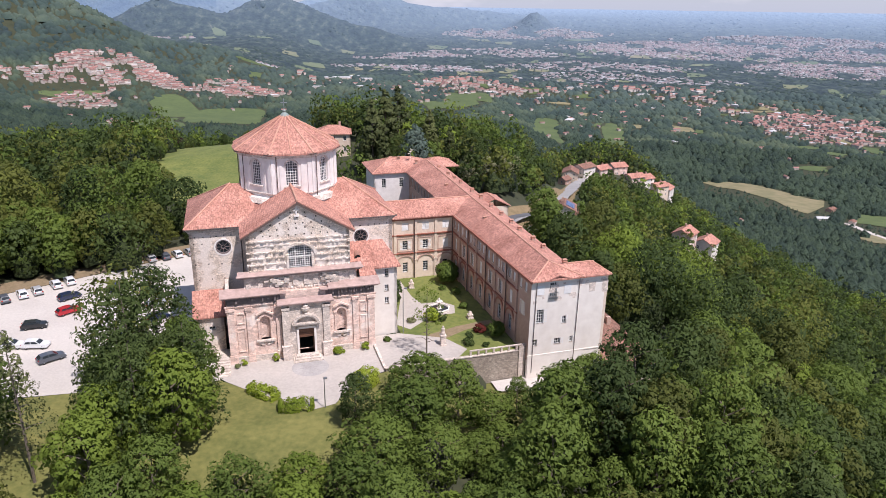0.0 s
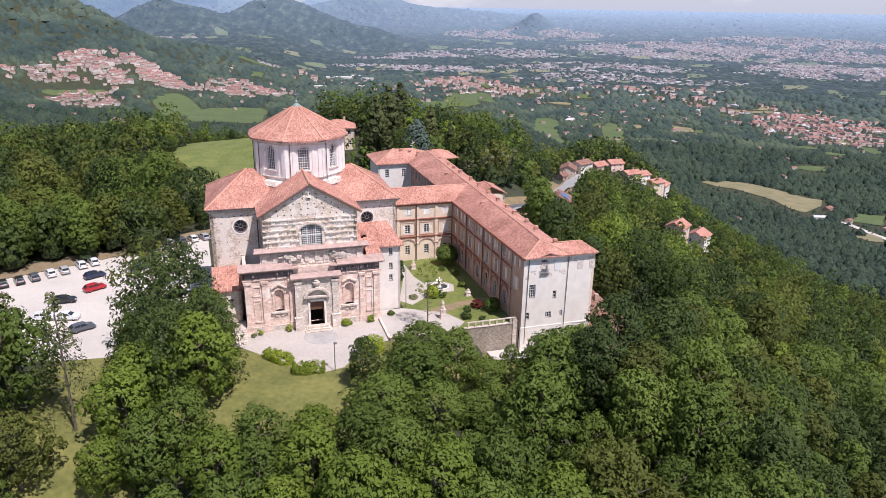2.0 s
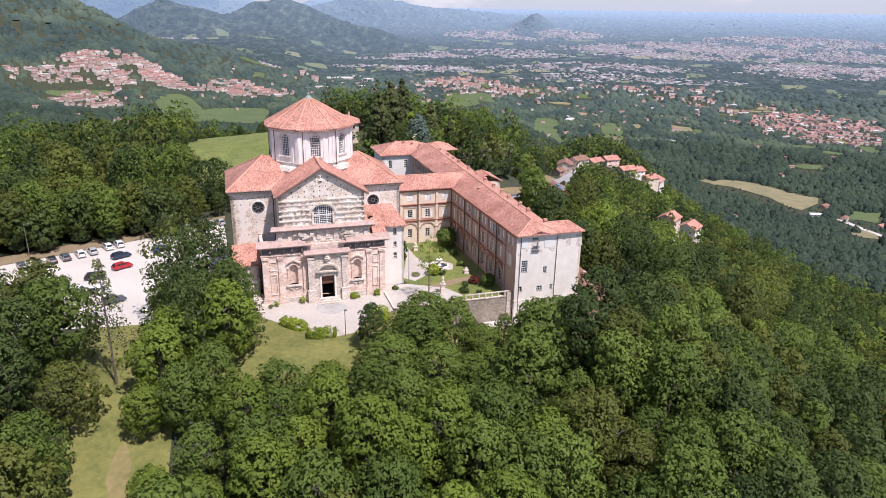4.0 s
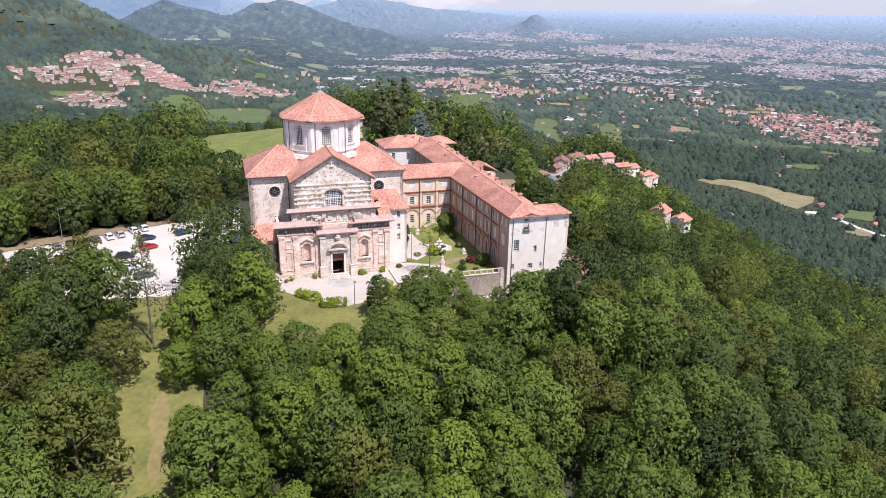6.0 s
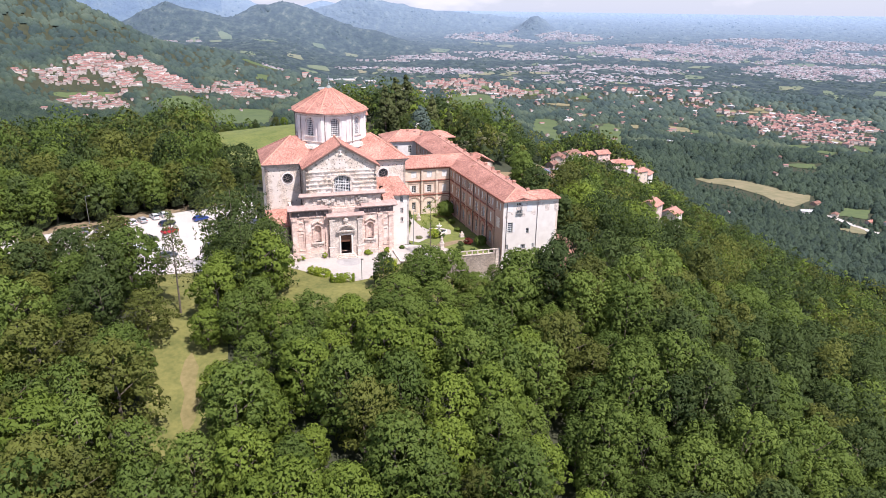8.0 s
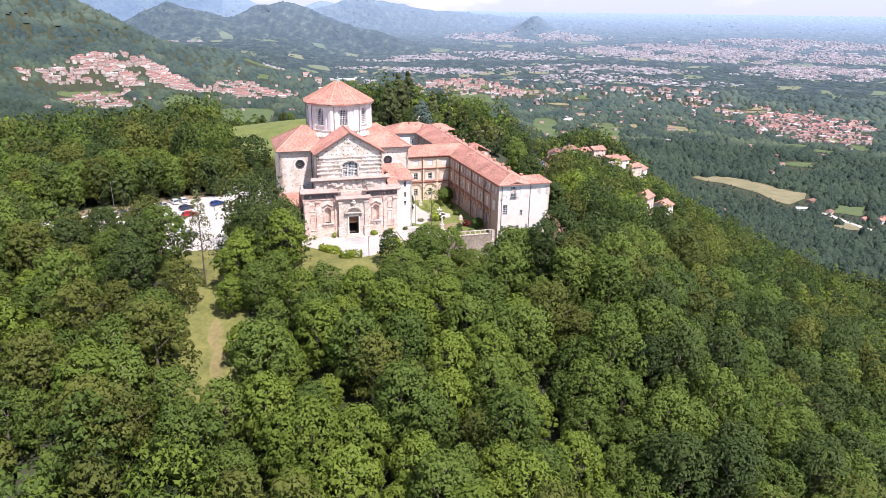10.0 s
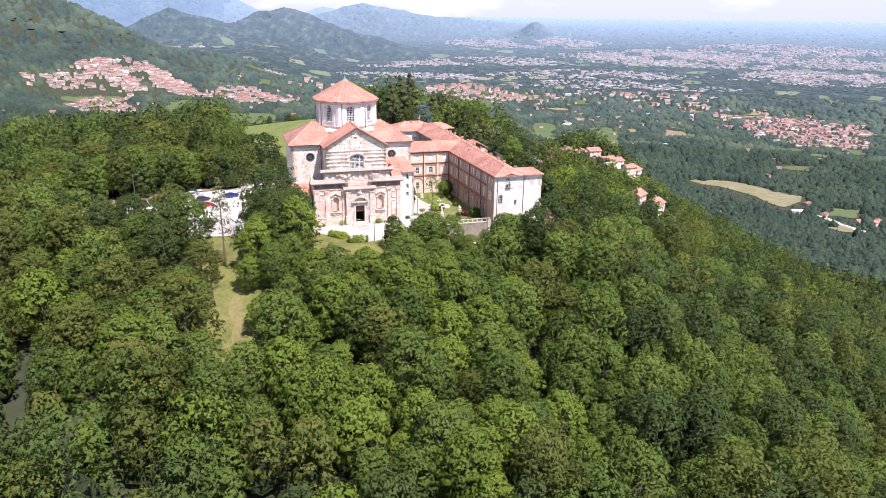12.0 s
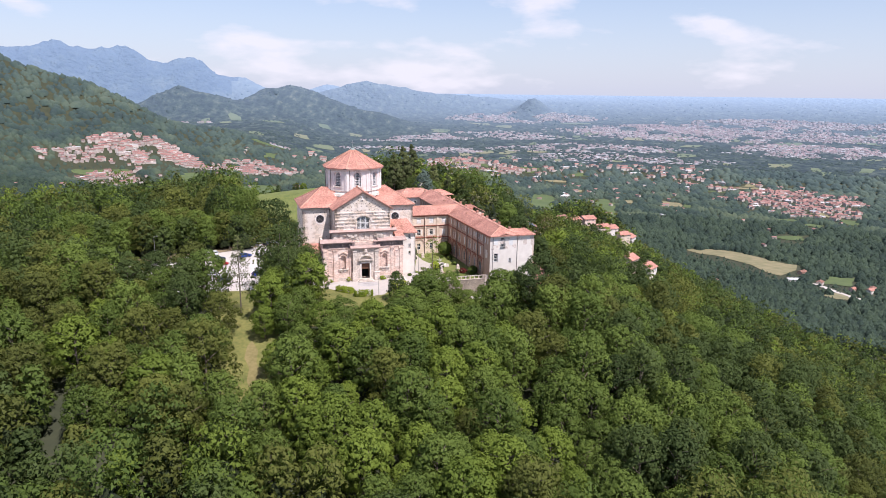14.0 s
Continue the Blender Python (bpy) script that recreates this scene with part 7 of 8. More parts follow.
for k in range(1, 3):
    bl = Build()
    bl.box(-3.5, 3.5, -4.6, -3.4, 2.3 * k, 2.3 * k + 0.18)
    for i in range(15):
        bl.box(-3.5 + i * 0.49, -3.44 + i * 0.49, -4.6, -4.54, 2.3 * k + 0.18, 2.3 * k + 1.1)
    bl.box(-3.5, 3.5, -4.62, -4.52, 2.3 * k + 1.05, 2.3 * k + 1.15)
    part("balcony", bl, M["wood"], solar)
house(175, 134, 4.6, 4.0, 7.5, 2.2, 35, "pink", "tiles", "pinkish old house with a red roof among trees", 2, lift=2)
house(190, 138, 4.6, 4.2, 7.5, 2.2, 35, "clean", "tiles", "white house with a red roof among trees", 2, lift=2)
house(24.5, 128, 5.5, 4.6, 10.5, 2.0, -8, "ochre", "tiles", "three-storey villa with a hipped red roof and balcony", 3, hip=True, lift=-3.2)
house(-117, 300, 5.5, 4.2, 4.5, 1.8, 20, "ochre", "tiles", "low house with a red roof among trees", 1)
house(-104, 306, 4.5, 3.8, 4.5, 1.7, 35, "pink", "tiles", "small house with a red roof among trees", 1)
house(330, 560, 4.5, 3.5, 3.5, 1.5, 20, "brick", "tiles", "low farm shed with a red roof", 1)

# fields of the far plain, with haze mixed into their colour and a faint glow
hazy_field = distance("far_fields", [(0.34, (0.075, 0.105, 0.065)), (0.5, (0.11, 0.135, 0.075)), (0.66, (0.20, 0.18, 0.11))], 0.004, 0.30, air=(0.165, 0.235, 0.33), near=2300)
gf = random.Random(29)
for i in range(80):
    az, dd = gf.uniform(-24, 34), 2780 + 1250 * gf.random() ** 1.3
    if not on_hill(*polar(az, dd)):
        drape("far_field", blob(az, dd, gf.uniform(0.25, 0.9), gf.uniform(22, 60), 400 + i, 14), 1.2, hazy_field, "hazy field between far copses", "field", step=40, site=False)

# farm at the edge of the lower meadows
FARM = [(780, 626, 9, 4.5, 4.0, 1.6, -20, "clean", "town_grey", "long grey shed beside the meadow", 1), (832, 536, 7, 4.5, 6.0, 2.0, 15, "clean", "tiles", "white farmhouse with a red roof", 2), (848, 546, 6, 4.2, 5.5, 2.0, 40, "ochre", "old_tiles", "ochre farmhouse with a brown roof", 2),
        (818, 552, 5, 4.0, 4.5, 1.8, 10, "pink", "tiles", "low pinkish barn with a red roof", 1), (806, 600, 6, 4.0, 4.5, 1.6, 30, "pale", "old_tiles", "stone barn with a brown roof", 1), (838, 668, 8, 4.5, 4.5, 1.8, 20, "brick", "old_tiles", "brick barn at the end of the hay field", 1)]
for f in FARM:
    house(*f)
    SPOTS.append(to_world(f[0], f[1]))
TRACK = [(800, 605), (790, 570), (778, 530), (772, 505), (790, 480), (812, 470)]
ribbon("farm_track", TRACK, 9.0, 0.9, M["gravel"], "sandy farm track between meadows", "road")
SPOTS.extend(to_world(*p) for p in TRACK)

# small trees and bushes round the pasture
gh = random.Random(61)
for (x0, y0), (x1, y1), n in (((-122, 318), (-64, 338), 12), ((-114, 286), (-100, 232), 8), ((-104, 300), (-72, 296), 3), ((-98, 222), (-74, 194), 6)):
    for i in range(n):
        k = (i + gh.random()) / n
        plant(gh.choice(("maple", "oak", "beech", "lime")), x0 + (x1 - x0) * k + gh.uniform(-2, 2), y0 + (y1 - y0) * k + gh.uniform(-2, 2), gh.uniform(0.28, 0.5), gh.uniform(0, 6), group="trees round the pasture")
# bare ground behind the parked cars
drape("lot_edge", [(-19.5, 58), (-32, 52.5), (-45, 46.5), (-58, 41), (-80, 33), (-82, 38), (-60, 47), (-46, 53), (-33, 60), (-19, 65)], 0.14, M["earth"], "bare trodden earth along the car park under trees", "ground")

# woods on the hills
rg = np.random.default_rng(31)
CELL = 12.0
BLOCKED, FRONT = set(), set()


def block(x, y, front=0.0):
    """Keeps trees off a place and off the strip before it that would hide it."""
    d = math.hypot(x, y + 50)
    k = 0.0
    while k <= front:
        (BLOCKED if k < 8 else FRONT).add((int(math.floor(x * (1 - k / d) / CELL)), int(math.floor((y - (y + 50) * k / d) / CELL))))
        k += CELL * 0.6


for o in [STRIP_EDGE] + [blob(*f, i) for i, f in enumerate(MEADOWS)] + [blob(*f, 50 + i) for i, f in enumerate(HAY)] + [blob(*f, 200 + i) for i, f in enumerate(PLOTS)]:
    xs, ys = [p[0] for p in o], [p[1] for p in o]
    for i in range(int(min(xs) / 8), int(max(xs) / 8) + 1):
        for j in range(int(min(ys) / 8), int(max(ys) / 8) + 1):
            if in_shape(o, i * 8 + 4, j * 8 + 4):
                block(i * 8 + 4, j * 8 + 4, 85)
for x, y in SPOTS:
    block(x, y, 70 if math.hypot(x, y) > 1300 else 45)
HOUSES = [(o.location.x, o.location.y) for o in scene.objects if o.name.startswith("house")]
road_pts = [Vector(to_world(*p)) for p in ROAD]


def free(x, y):
    a, b = to_site(x, y)
    d = math.hypot(x, y + 50)
    if d < 560:
        if -22 < a < 60 and -13 < b < 86 or (45 < a < 74 and -24 < b < 12) or in_shape(LOT, a, b) or in_shape(LOT, a - 5, b - 5):
            return False
        for p, q in zip(road_pts, road_pts[1:]):
            t = max(0, min(1, (Vector((x, y)) - p).dot(q - p) / (q - p).length_squared))
            near = p + (q - p) * t - Vector((x, y))
            if near.length < 7.0 or (near.y > 0 and near.length < 13 and abs(near.x - near.y * x / (y + 50)) < 9):
                return False
        for hx, hy in HOUSES:
            # also the line of sight in front of a house stays open
            if math.hypot(x - hx, y - hy) < 9 or math.hypot(x - hx + 0.05 * hx, y - hy + 11) < 9 or math.hypot(x - hx + 0.09 * hx, y - hy + 20) < 8:
                return False
    # the open slope below the house with roof panels
    sx, sy = to_world(90, 84)
    if 0 < sy - y < 34 and abs(x - sx * (y + 3) / (sy + 3)) < 7:
        return False
    if (int(math.floor(x / CELL)), int(math.floor(y / CELL))) in BLOCKED or in_shape(NEAR_FIELD, x, y):
        return False
    return True


mid, far = [], []
d = 96.0
while d < 2740:
    gap = max(10.5 if d < 260 else 8.5, 0.0082 * d)
    n = int(math.radians(82) * d / gap)
    for i in range(n):
        az = -41 + 82 * (i + rg.uniform(0, 1)) / n
        dd = d + rg.uniform(-0.5, 0.5) * gap
        x, y = polar(az, dd)
        a, b = to_site(x, y)
        if dd < 230 and b < 62 and a < 36 or (dd < 300 and b < -4):
            continue
        if dd > 700 and rg.random() < 0.10 or not free(x, y):
            continue
        low = 0.3 if (int(math.floor(x / CELL)), int(math.floor(y / CELL))) in FRONT else 1.0
        if dd < 520:
            for hx, hy in HOUSES + [(p.x, p.y) for p in road_pts]:
                hd = math.hypot(hx, hy + 50)
                if dd < hd < dd + 75 and abs(math.degrees(math.atan2(hx, hy + 50)) - az) < 2.6:
                    low = 0.74
        (mid if dd < 430 else far).append((x, y, 0.0, max(0.8, 1.0 if d < 430 else gap / 8.0) * max(low, 0.42 if low < 0.4 else 0), low))
    d += gap * 0.86
for group in (mid, far):
    level = height([q[0] for q in group], [q[1] for q in group])
    group[:] = [(q[0], q[1], float(z) - (0.6 if q[4] > 0.4 else 3.5), q[3]) for q, z in zip(group, level)]
first = [q for q in mid if math.hypot(q[0], q[1] + 50) < 235]
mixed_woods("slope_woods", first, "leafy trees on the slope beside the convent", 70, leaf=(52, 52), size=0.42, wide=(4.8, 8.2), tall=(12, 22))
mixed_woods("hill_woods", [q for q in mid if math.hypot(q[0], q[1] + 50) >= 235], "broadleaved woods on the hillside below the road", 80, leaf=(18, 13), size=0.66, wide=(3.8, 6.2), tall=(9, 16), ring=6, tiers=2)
# farthest woods: bluish haze put into the colour, with a weak glow
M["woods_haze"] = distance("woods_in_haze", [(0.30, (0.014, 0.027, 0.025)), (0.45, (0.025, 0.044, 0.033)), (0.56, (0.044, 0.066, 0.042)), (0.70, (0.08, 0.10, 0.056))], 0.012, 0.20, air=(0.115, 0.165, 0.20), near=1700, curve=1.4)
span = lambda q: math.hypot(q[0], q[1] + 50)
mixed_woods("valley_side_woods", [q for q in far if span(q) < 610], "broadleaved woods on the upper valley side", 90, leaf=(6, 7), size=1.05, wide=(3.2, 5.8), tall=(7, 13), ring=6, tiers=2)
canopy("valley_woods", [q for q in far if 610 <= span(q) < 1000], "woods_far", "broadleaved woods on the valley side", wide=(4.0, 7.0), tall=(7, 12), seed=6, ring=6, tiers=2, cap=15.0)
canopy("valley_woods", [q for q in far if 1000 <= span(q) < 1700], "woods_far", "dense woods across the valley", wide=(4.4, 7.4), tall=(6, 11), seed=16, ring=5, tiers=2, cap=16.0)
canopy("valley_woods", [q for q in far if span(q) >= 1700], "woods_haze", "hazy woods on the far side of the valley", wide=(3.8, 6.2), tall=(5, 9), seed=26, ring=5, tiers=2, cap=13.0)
# scattered copses and hedgerows of the far plain, with haze mixed into their colour
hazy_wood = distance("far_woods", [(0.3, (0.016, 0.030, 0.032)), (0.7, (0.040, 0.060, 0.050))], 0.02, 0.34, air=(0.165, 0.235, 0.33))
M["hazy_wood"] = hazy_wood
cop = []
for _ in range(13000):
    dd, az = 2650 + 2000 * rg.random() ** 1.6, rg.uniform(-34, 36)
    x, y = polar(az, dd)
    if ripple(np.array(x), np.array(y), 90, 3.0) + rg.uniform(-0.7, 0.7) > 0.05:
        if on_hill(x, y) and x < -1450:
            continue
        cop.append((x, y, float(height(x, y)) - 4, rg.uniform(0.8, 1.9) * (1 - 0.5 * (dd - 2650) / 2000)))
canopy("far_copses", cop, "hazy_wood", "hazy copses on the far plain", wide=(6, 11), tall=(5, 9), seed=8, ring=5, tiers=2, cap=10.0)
# ---------------------------------------------------------------- trees behind and beside the church
for kind, a, b, s, t, label in (("spruce", 33, 104, 1.42, 0.2, ""), ("spruce", 38, 108, 1.5, 1.4, ""), ("cedar", 45, 97, 1.1, 0.6, ""), ("spruce", 43, 112, 1.48, 2.2, ""), ("spruce", 53, 110, 1.1, 3.0, ""), 
                                ("spruce", 36, 98, 0.85, 5.0, ""), ("hemlock", 40, 98, 0.8, 0.4, ""), ("spruce", 58, 104, 0.9, 0.9, ""), ("beech", 64, 100, 1.0, 1.0, ""), ("maple", 18, 104, 0.5, 1.9, ""), ("maple2", 24, 92, 0.35, 2.9, "")):
    plant(kind, *to_world(a, b), s, t, group="trees behind the convent", label=label)
for a, b, s, t in ((66, 92, 0.8, 0.3), (62, 98, 0.7, 1.6), (60, 90, 0.6, 2.8), (76, 100, 0.85, 4.1), (84, 112, 0.8, 5.0)):
    plant("locust", *to_world(a, b), s, t, group="trees behind the convent")
rk = random.Random(77)
for i in range(17):
    for row in range(2):
        a, b = -16 - 4.9 * i + rk.uniform(-1.2, 1.2), 69.0 - 2.1 * i + row * 7.5 + rk.uniform(-1.5, 1.5)
        plant(rk.choice(("maple", "oak", "beech", "maple2", "oak", "chestnut")), *to_world(a, b), rk.uniform(0.85, 1.1) * (0.5 if i < 3 else 0.75 if i < 5 else 1.0), rk.uniform(0, 6.28), group="trees behind the car park")

# ---------------------------------------------------------------- cars
CAR = {}


def car(a, b, turn, colour, label):
    if "body" not in CAR:
        rim, glass, front, rear = Build(), [], (Build(), Build()), (Build(), Build())
        hull = Build()
        prof = [(-2.1, 0.35), (-2.12, 0.75), (-1.95, 0.98), (-1.25, 1.02), (1.05, 0.98), (1.75, 0.88), (2.08, 0.68), (2.1, 0.35)]
        cabin = [(-1.95, 0.98), (-1.55, 1.42), (-0.5, 1.5), (0.35, 1.44), (1.05, 0.98)]
        for pr, w0, w1 in ((prof, 0.86, 0.80), (cabin, 0.78, 0.62)):
            zmax = max(z for _, z in pr)
            zmin = min(z for _, z in pr)
            wid = lambda z: w0 + (w1 - w0) * (z - zmin) / (zmax - zmin)
            for (x0, z0), (x1, z1) in zip(pr, pr[1:]):
                hull.face([(x0, wid(z0), z0), (x1, wid(z1), z1), (x1, -wid(z1), z1), (x0, -wid(z0), z0)])
            hull.face([(x, -wid(z), z) for x, z in reversed(pr)])
            hull.face([(x, wid(z), z) for x, z in pr])
        hull.face([(-2.1, -0.86, 0.35), (-2.1, 0.86, 0.35), (2.1, 0.86, 0.35), (2.1, -0.86, 0.35)])
        for sg in (-1, 1):
            for q in ([(-1.45, 1.05), (-1.3, 1.36), (-0.55, 1.42), (-0.5, 1.05)], [(-0.42, 1.05), (-0.42, 1.42), (0.3, 1.38), (0.82, 1.05)]):
                pts = [(x, sg * (0.80 - (z - 1.05) * 0.3), z) for x, z in q]
                glass.append(Build().face(pts if sg > 0 else pts[::-1]))
        glass.append(Build().face([(0.42, -0.60, 1.42), (1.02, -0.72, 1.02), (1.02, 0.72, 1.02), (0.42, 0.60, 1.42)]))
        glass.append(Build().face([(-1.6, 0.58, 1.4), (-1.97, 0.70, 1.02), (-1.97, -0.70, 1.02), (-1.6, -0.58, 1.4)]))
        for sg in (-1, 1):
            front[sg > 0].box(1.93, 2.1, sg * 0.62 - 0.16, sg * 0.62 + 0.16, 0.62, 0.78)
            rear[sg > 0].box(-2.14, -2.0, sg * 0.66 - 0.12, sg * 0.66 + 0.12, 0.72, 0.92)
        tyre = Build()
        tyre.lathe([(0.2, -0.1), (0.31, -0.1), (0.31, 0.1), (0.2, 0.1)], n=14)
        rim.lathe([(0.2, -0.05), (0.2, 0.08), (0.05, 0.11)], n=10)
        CAR["body"] = hull
        CAR["kit"] = ([k.mesh("car_window", M["glass"]) for k in glass], [k.mesh("headlight", M["lamp_clear"]) for k in front], [k.mesh("tail_light", M["lamp_red"]) for k in rear], tyre.mesh("tyre", M["tyre"]), rim.mesh("rim", M["metal"]))
    if colour not in CAR:
        CAR[colour] = CAR["body"].mesh("body", paint("car_paint", colour))
    x, y = to_world(a, b)
    ob = thing("car", label, "car", Matrix.Translation((x, y, float(height(x, y)) + 0.06)) @ Matrix.Rotation(TURN + radians(turn), 4, "Z"), group="parked cars")
    glass, front, rear, tyre, rim = CAR["kit"]
    part("body", CAR[colour], None, ob)
    for one in glass:
        part("car_window", one, None, ob)
    for one in front:
        part("headlight", one, None, ob)
    for one in rear:
        part("tail_light", one, None, ob)
    for wx in (-1.3, 1.32):
        for sg in (-1, 1):
            wh = part("wheel", tyre, None, ob, at=Matrix.Translation((wx, sg * 0.74, 0.31)) @ Matrix.Rotation(radians(90 if sg < 0 else -90), 4, "X"))
            part("rim", rim, None, wh)
    return ob


WHITE, SILVER, BLACK, RED, NAVY, GREY, BLUE = (0.72, 0.73, 0.74), (0.42, 0.43, 0.44), (0.025, 0.027, 0.03), (0.42, 0.02, 0.03), (0.02, 0.03, 0.07), (0.09, 0.10, 0.12), (0.02, 0.05, 0.20)
for a, b, t, c, label in ((-31.6, 55.0, 112, WHITE, "white hatchback parked by the trees"), (-28.7, 55.4, 114, SILVER, "silver saloon parked by the trees"), (-25.7, 56.0, 112, GREY, "dark grey car parked by the trees"),
                          (-23.0, 56.8, 110, WHITE, "white estate car parked by the trees"), (-20.4, 57.6, 112, SILVER, "silver van-like car parked by the trees"),
                          (-56.5, 37.4, 112, BLACK, "black car parked under the trees"), (-54.0, 38.6, 114, GREY, "dark car parked under the trees"), (-51.2, 40.2, 112, WHITE, "white car parked under the trees"), (-48.8, 41.4, 112, SILVER, "silver car parked under the trees"),
                          (-45.9, 44.0, 114, WHITE, "white saloon parked in the row"), (-43.6, 45.4, 112, WHITE, "small white car parked in the row"), (-59.2, 36.2, 112, BLACK, "black hatchback in the shade"),
                          (-62.0, 35.0, 112, GREY, "dark hatchback in the shade"), (-42.1, 36.6, 30, NAVY, "dark blue saloon on the open gravel"), (-41.0, 29.3, 32, RED, "bright red hatchback on the open gravel"),
                          (-45.6, 24.0, 2, BLACK, "black saloon on the open gravel"), (-43.6, 15.6, -12, WHITE, "white hatchback on the open gravel"), (-40.2, 10.0, 28, GREY, "dark grey hatchback on the open gravel"),
                          (-33.6, 39.2, 30, BLUE, "blue car on the open gravel"), (-27.0, 35.0, 30, BLACK, "black car parked beside the church"), (-25.6, 28.5, 28, SILVER, "silver car parked beside the church"), (-24.8, 22.0, 28, NAVY, "navy car parked beside the church"),
                          (-47.6, 16.6, -10, WHITE, "white estate on the open gravel"), (-30.0, 14.0, 25, BLUE, "blue hatchback under the big tree"), (-24.0, -6.5, 80, NAVY, "dark blue car below the big tree")):
    car(a, b, t, c, label)

# ---------------------------------------------------------------- signs, lamps, walls
def board(a, b, turn):
    ob = thing("notice_board", "white notice board on two posts", "sign", Matrix.Translation((*to_world(a, b), -1.05)) @ Matrix.Rotation(TURN + radians(turn), 4, "Z"), group="notice boards")
    p = Build()
    p.box(-2.1, 2.1, -0.06, 0.06, 1.3, 3.5)
    part("panel", p, M["clean"], ob)
    for x in (-1.7, 1.6):
        q = Build()
        q.box(x, x + 0.12, 0.06, 0.18, -0.2, 3.4)
        part("post", q, M["metal"], ob)


board(-35.4, 57.6, 12)
board(-30.0, 59.0, 12)


def street_lamp(a, b, tall, label, arm=1.1):
    x, y = to_world(a, b)
    ob = thing("street_lamp", label, "lamp", Matrix.Translation((x, y, float(height(x, y)))) @ Matrix.Rotation(TURN, 4, "Z"), group="street lamps")
    p = Build()
    p.tube((0, 0, -0.2), (0, 0, tall), 0.09, 0.06, 8)
    part("pole", p, M["metal"], ob)
    q = Build()
    q.tube((0, 0, tall - 0.05), (arm, 0, tall + 0.15), 0.05, 0.04)
    part("arm", q, M["metal"], ob)
    h2 = Build()
    h2.lathe([(0.05, tall + 0.2), (0.3, tall + 0.12), (0.28, tall - 0.02), (0.1, tall - 0.06)], (arm, 0), 10)
    part("lamp_head", h2, M["metal"], ob)


street_lamp(0.9, -16.4, 5.0, "slim grey lamp post on the forecourt edge", 0.15)
street_lamp(17.9, 4.6, 8.6, "tall grey lamp post by the garden", 0.5)
street_lamp(-38.6, 53.0, 8.0, "grey lamp post by the car park", 0.9)
street_lamp(-62.0, 42.0, 8.0, "grey lamp post under the trees", 0.9)

tw = Build()
tw.box(11.8, 36.2, -8.3, -7.9, -6.0, -0.55)
terrace = thing("terrace_wall", "stone terrace wall with a low balustrade", "wall", SITE)
part("wall", tw, M["oldwall"], terrace)
cp = Build()
cp.box(11.7, 36.25, -8.4, -7.8, -0.55, -0.4)
part("coping", cp, M["grey"], terrace)
for i in range(8):
    q = Build()
    x = 26.2 + i * 1.38
    q.box(x, x + 0.3, -8.25, -7.95, -0.4, 0.45)
    part("post", q, M["grey"], terrace)
rl = Build()
rl.box(26.2, 36.2, -8.27, -7.93, 0.45, 0.6)
part("rail", rl, M["grey"], terrace)
rs = Build()
rs.box(35.0, 36.15, -8.5, -7.7, -6.0, 0.35)
part("pier", rs, M["grey"], terrace)
lw = Build()
lw.box(11.6, 12.0, -7.9, 0.9, -1.4, -0.55)
single("low_wall", lw, M["pale"], "low pale stone kerb wall beside the forecourt", "wall", SITE)
for x0, x1 in ((13.2, 15.4), (16.4, 18.6)):
    bn = Build()
    bn.box(x0, x1, -7.5, -6.95, -0.75, -0.6)
    for x in (x0 + 0.15, x1 - 0.35):
        bn.box(x, x + 0.2, -7.45, -7.0, -1.1, -0.75)
    single("bench", bn, M["slate"], "dark stone bench along the wall", "bench", SITE, group="benches")
mo = Build()
mo.lathe([(3.0, -0.985), (2.9, -0.975)], (0.3, -3.6), 24)
for k in range(8):
    t = math.tau * k / 8
    mo.box(0.3, 2.6, -0.12, 0.12, -0.975, -0.962, m=Matrix.Translation((0.3, -3.6, 0)) @ Matrix.Rotation(t, 4, "Z"))
single("pebble_mosaic", mo, M["cobble"], "star-shaped pebble mosaic before the portal", "paving", SITE)

# fountain and statues as plain shapes
ft = thing("fountain", "white stone garden fountain with a round basin", "fountain", SITE @ Matrix.Translation((27.0, 12.4, -1.05)))
bs = Build()
bs.lathe([(2.1, 0.0), (2.2, 0.55), (1.95, 0.6), (1.85, 0.3)], n=8)
part("basin", bs, M["clean"], ft)
wt = Build()
wt.lathe([(1.9, 0.28), (1.88, 0.34)], n=16)
part("water", wt, M["glass"], ft)
cl = Build()
cl.lathe([(0.55, 0.3), (0.3, 0.7), (0.22, 1.5), (0.7, 1.75), (0.75, 1.85), (0.2, 1.9), (0.15, 2.4), (0.02, 2.6)], n=12)
part("column", cl, M["clean"], ft)


def statue(a, b, tall, label):
    s = Build()
    s.box(-0.55, 0.55, -0.55, 0.55, 0, 0.3)
    s.box(-0.42, 0.42, -0.42, 0.42, 0.3, tall * 0.5)
    s.box(-0.52, 0.52, -0.52, 0.52, tall * 0.5, tall * 0.55)
    s.lathe([(0.36, tall * 0.55), (0.42, tall * 0.62), (0.3, tall * 0.78), (0.34, tall * 0.86), (0.16, tall * 0.91), (0.2, tall * 0.95), (0.08, tall)], n=10)
    single("statue", s, M["pale"], label, "statue", SITE @ Matrix.Translation((a, b, -1.05)))


statue(23.4, -1.9, 3.7, "white stone figure on a tall pedestal")
statue(31.6, 7.2, 1.5, "small white garden figure on the lawn")
statue(24.6, 24.5, 2.0, "small white figure at the back of the garden")

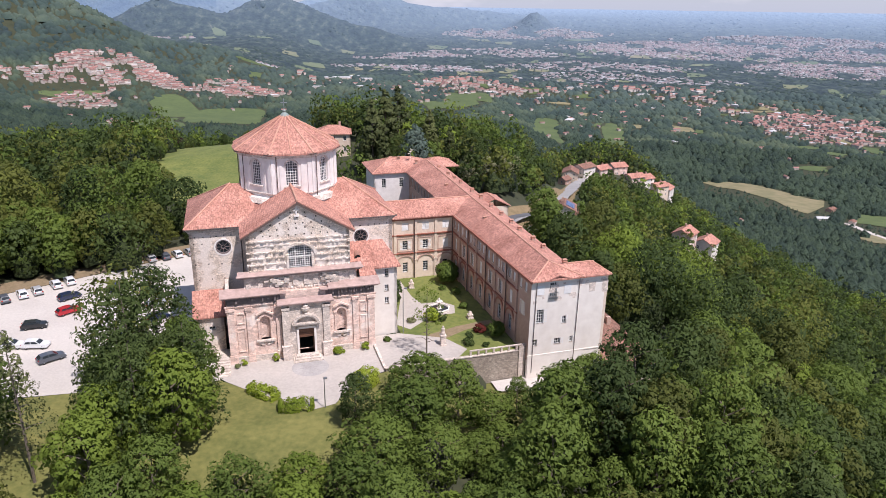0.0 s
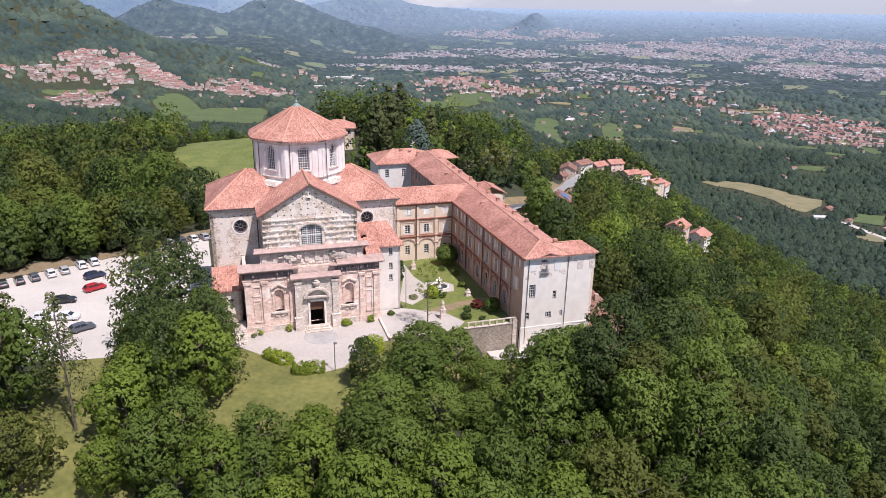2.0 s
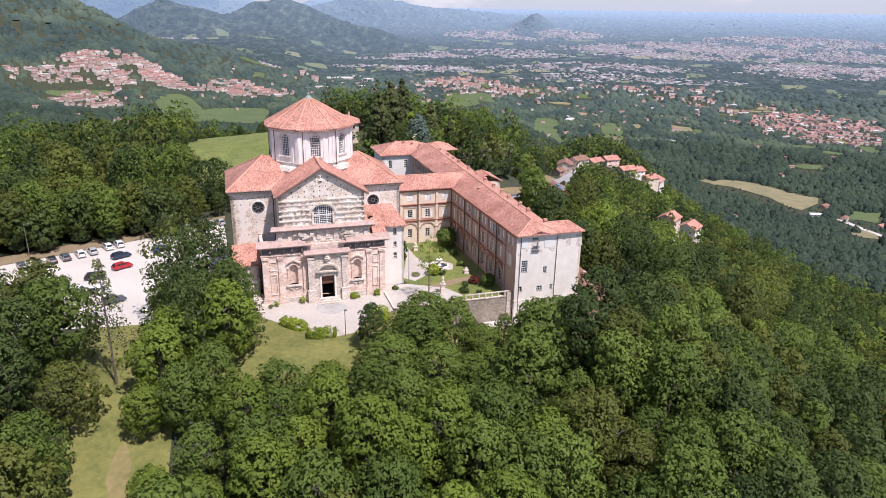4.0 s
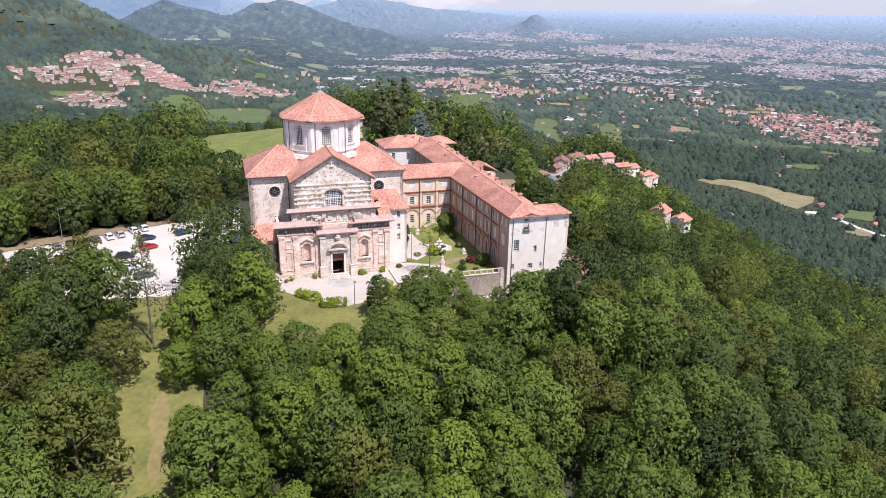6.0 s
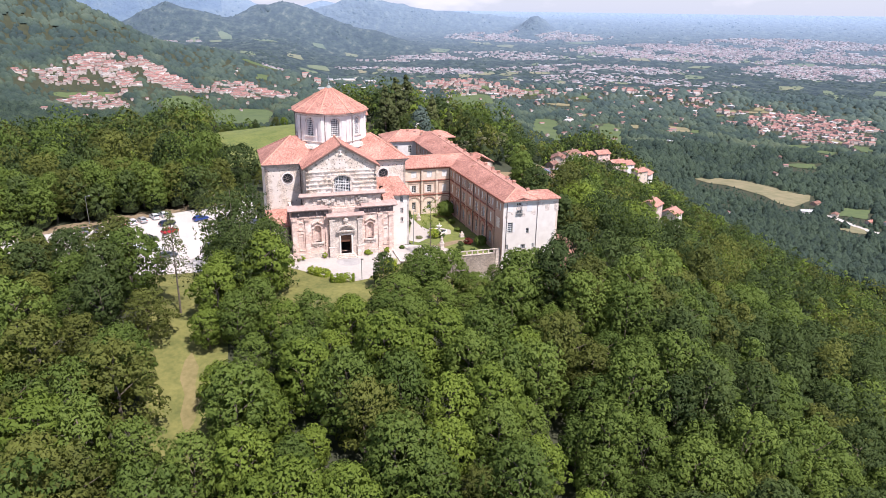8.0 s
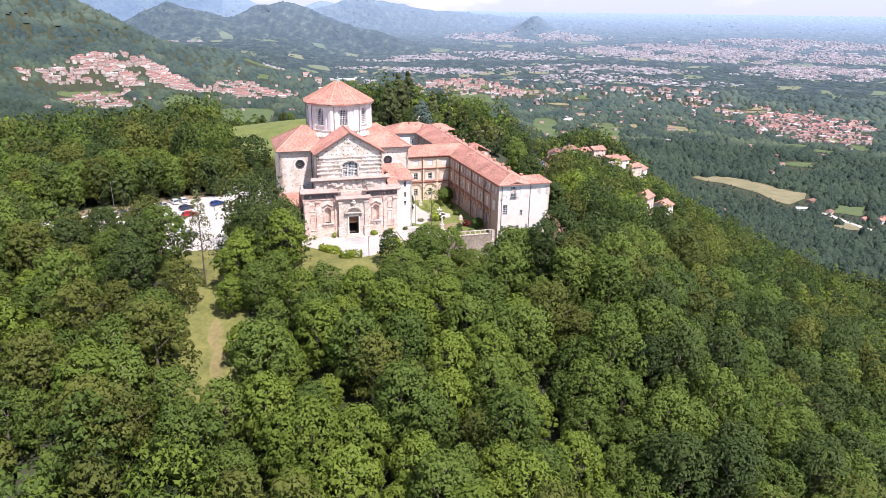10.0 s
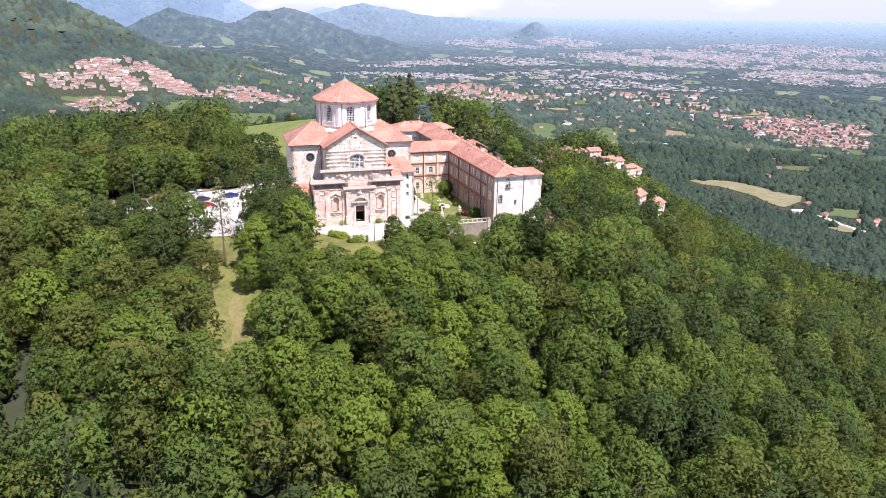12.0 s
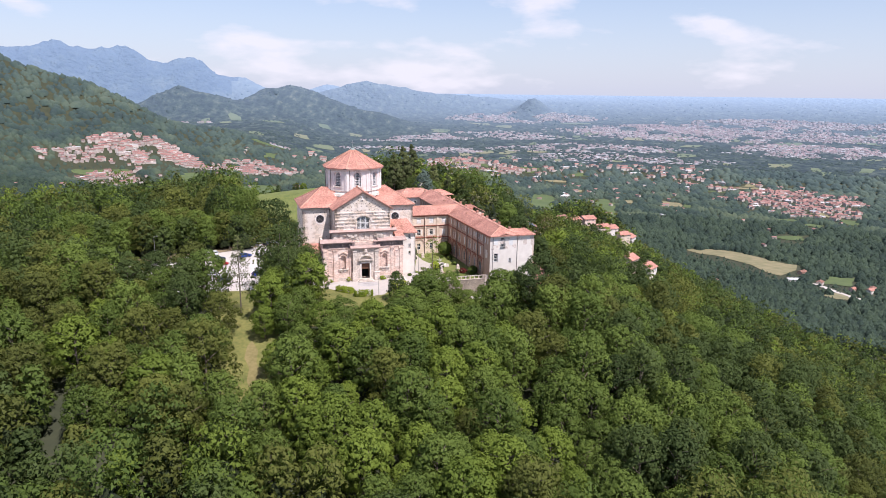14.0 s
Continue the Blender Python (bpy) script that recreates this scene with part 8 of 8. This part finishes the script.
# ---------------------------------------------------------------- shrubs and hedges
def shrub(a, b, w, d, h, mat, label, name="shrub", seed=1, size=0.16, boxy=False, turn=0.0, category="shrub", z=None):
    rng = np.random.default_rng(seed)
    n = max(8, int(14 * w * d))
    if boxy:
        n *= 9
        c = np.stack([rng.uniform(-w, w, n), rng.uniform(-d, d, n), rng.uniform(0.1, 0.85, n) * h], 1)
        side = np.argmax(np.abs(c / np.array([w, d, h]) - np.array([0, 0, 0.3])), 1)
        c[side == 0, 0] = np.sign(c[side == 0, 0]) * w
        c[side == 1, 1] = np.sign(c[side == 1, 1]) * d
        c[side == 2, 2] = h * 0.86
        r = np.full(n, 0.30)
        per, size = 16, size * 0.75
    else:
        k = rng.normal(size=(n, 3))
        k /= np.linalg.norm(k, axis=1, keepdims=True)
        c = k * np.array([w, d, h * 0.5]) * 0.62 + np.array([0, 0, h * 0.5])
        r = rng.uniform(0.28, 0.45, n) * min(w, d, h)
        per = 34
    x, y = to_world(a, b)
    ob = new(name, quads(name, leaves(rng, c, r, per, size, hub=(0, 0, h * 0.35)), M[mat]))
    ob.matrix_basis = Matrix.Translation((x, y, float(height(x, y)) if z is None else z)) @ Matrix.Rotation(TURN + radians(turn), 4, "Z")
    return tagged(ob, label, category)


shrub(-7.6, -10.4, 2.5, 1.0, 1.7, "hedge", "clipped bright green hedge along the forecourt", "hedge", 1, 0.17, True, -48, "hedge")
shrub(-3.2, -15.6, 2.3, 1.0, 1.9, "hedge", "clipped bright green hedge along the forecourt", "hedge", 2, 0.17, True, -8, "hedge")
shrub(7.8, -11.6, 1.8, 1.4, 2.8, "hedge", "rounded bright green bush by the forecourt", "hedge", 3, 0.17, True, 40, "hedge")
shrub(-4.8, 0.0, 0.8, 0.7, 1.6, "hedge", "yellow-green shrub at the church wall", seed=4)
shrub(5.6, -0.2, 1.4, 0.9, 1.6, "hedge", "yellow-green shrub at the church wall", seed=5)
shrub(10.2, -0.1, 0.9, 0.8, 1.7, "hedge", "yellow-green shrub at the church wall", seed=6)
shrub(-9.8, -0.2, 0.7, 0.6, 1.5, "hedge", "yellow-green shrub at the church wall", seed=7)
shrub(-11.0, -0.8, 0.5, 0.5, 0.9, "leaf_blossom", "small orange-flowering shrub at the wall", seed=8)
shrub(14.4, 2.2, 1.1, 0.9, 0.9, "leaf", "low dark green shrub on the grass", seed=9)
shrub(18.6, 16.0, 1.9, 1.9, 7.4, "leaf_dark", "tall dark evergreen at the church corner", "cypress", 10, 0.3, False, 0, "tree")
shrub(32.6, 25.0, 2.6, 2.6, 5.6, "leaf", "large rounded green bush before the convent", "bush", 11, 0.28, False, 0, "bush")
shrub(30.6, 22.0, 0.9, 0.9, 1.1, "leaf", "small clipped round shrub", seed=12)
shrub(32.6, 18.8, 1.1, 1.1, 1.6, "leaf", "small clipped round shrub", seed=13)
shrub(31.9, 12.0, 1.0, 1.0, 1.2, "leaf", "small clipped round shrub", seed=14)
shrub(33.6, -1.2, 1.7, 1.6, 3.2, "leaf", "rounded green garden tree", seed=15, size=0.22)
shrub(31.2, 1.0, 1.4, 1.2, 1.9, "leaf_red", "dark red shrub in the garden", seed=16, size=0.2)
shrub(27.8, -3.0, 1.2, 1.1, 1.5, "leaf_dark", "dark green clipped double shrub", seed=17)
shrub(27.9, -2.6, 0.9, 0.8, 2.8, "leaf_dark", "dark green clipped shrub", seed=18)
shrub(24.3, 8.2, 1.7, 1.6, 2.8, "hedge", "bright yellow-green garden shrub", seed=19, size=0.2)
shrub(26.2, 7.6, 1.0, 1.0, 2.0, "leaf_dark", "dark green garden shrub", seed=20)
shrub(20.4, 8.6, 1.3, 1.0, 0.8, "leaf_blossom", "pale flowering bush in a bed", seed=21)
shrub(30.6, -4.4, 0.8, 0.7, 0.9, "leaf_dark", "low dark shrub by the terrace", seed=22)
shrub(-14.8, 3.0, 1.6, 1.0, 1.4, "leaf_light", "light green shrub beside the steps", seed=23)

# slim half-bare tree in the court
rt = np.random.default_rng(88)
ct = thing("sapling", "slim half-bare tree with thin pale leaves in the court", "tree", Matrix.Translation((*to_world(19.6, -4.9), -1.05)))
part("trunk", trunk(5, 13.0, 2.6, 0.2, 16, 0.16, True), M["bark"], ct)
cc, cs = clumps(rt, "round", 13.8, 2.7, 0.45, 30)
part("crown", quads("crown", leaves(rt, cc, cs, 60, 0.11), M["leaf_light"]), None, ct)
# purple trees on the far side
for k, (x, y, s) in enumerate(((-132, 336, 1.15), (-104, 372, 0.9))):
    rp = np.random.default_rng(90 + k)
    pt2 = thing("copper_beech", "round copper beech with dark purple leaves", "tree", Matrix.Translation((x, y, float(height(x, y)))) @ Matrix.Diagonal((s, s, s, 1)))
    part("trunk", trunk(9 + k, 14, 5, 0.2), M["bark"], pt2)
    cc, cs = clumps(rp, "round", 15, 6, 0.15, 40)
    part("crown", quads("crown", leaves(rp, cc, cs, 30, 0.55), M["leaf_purple"]), None, pt2)
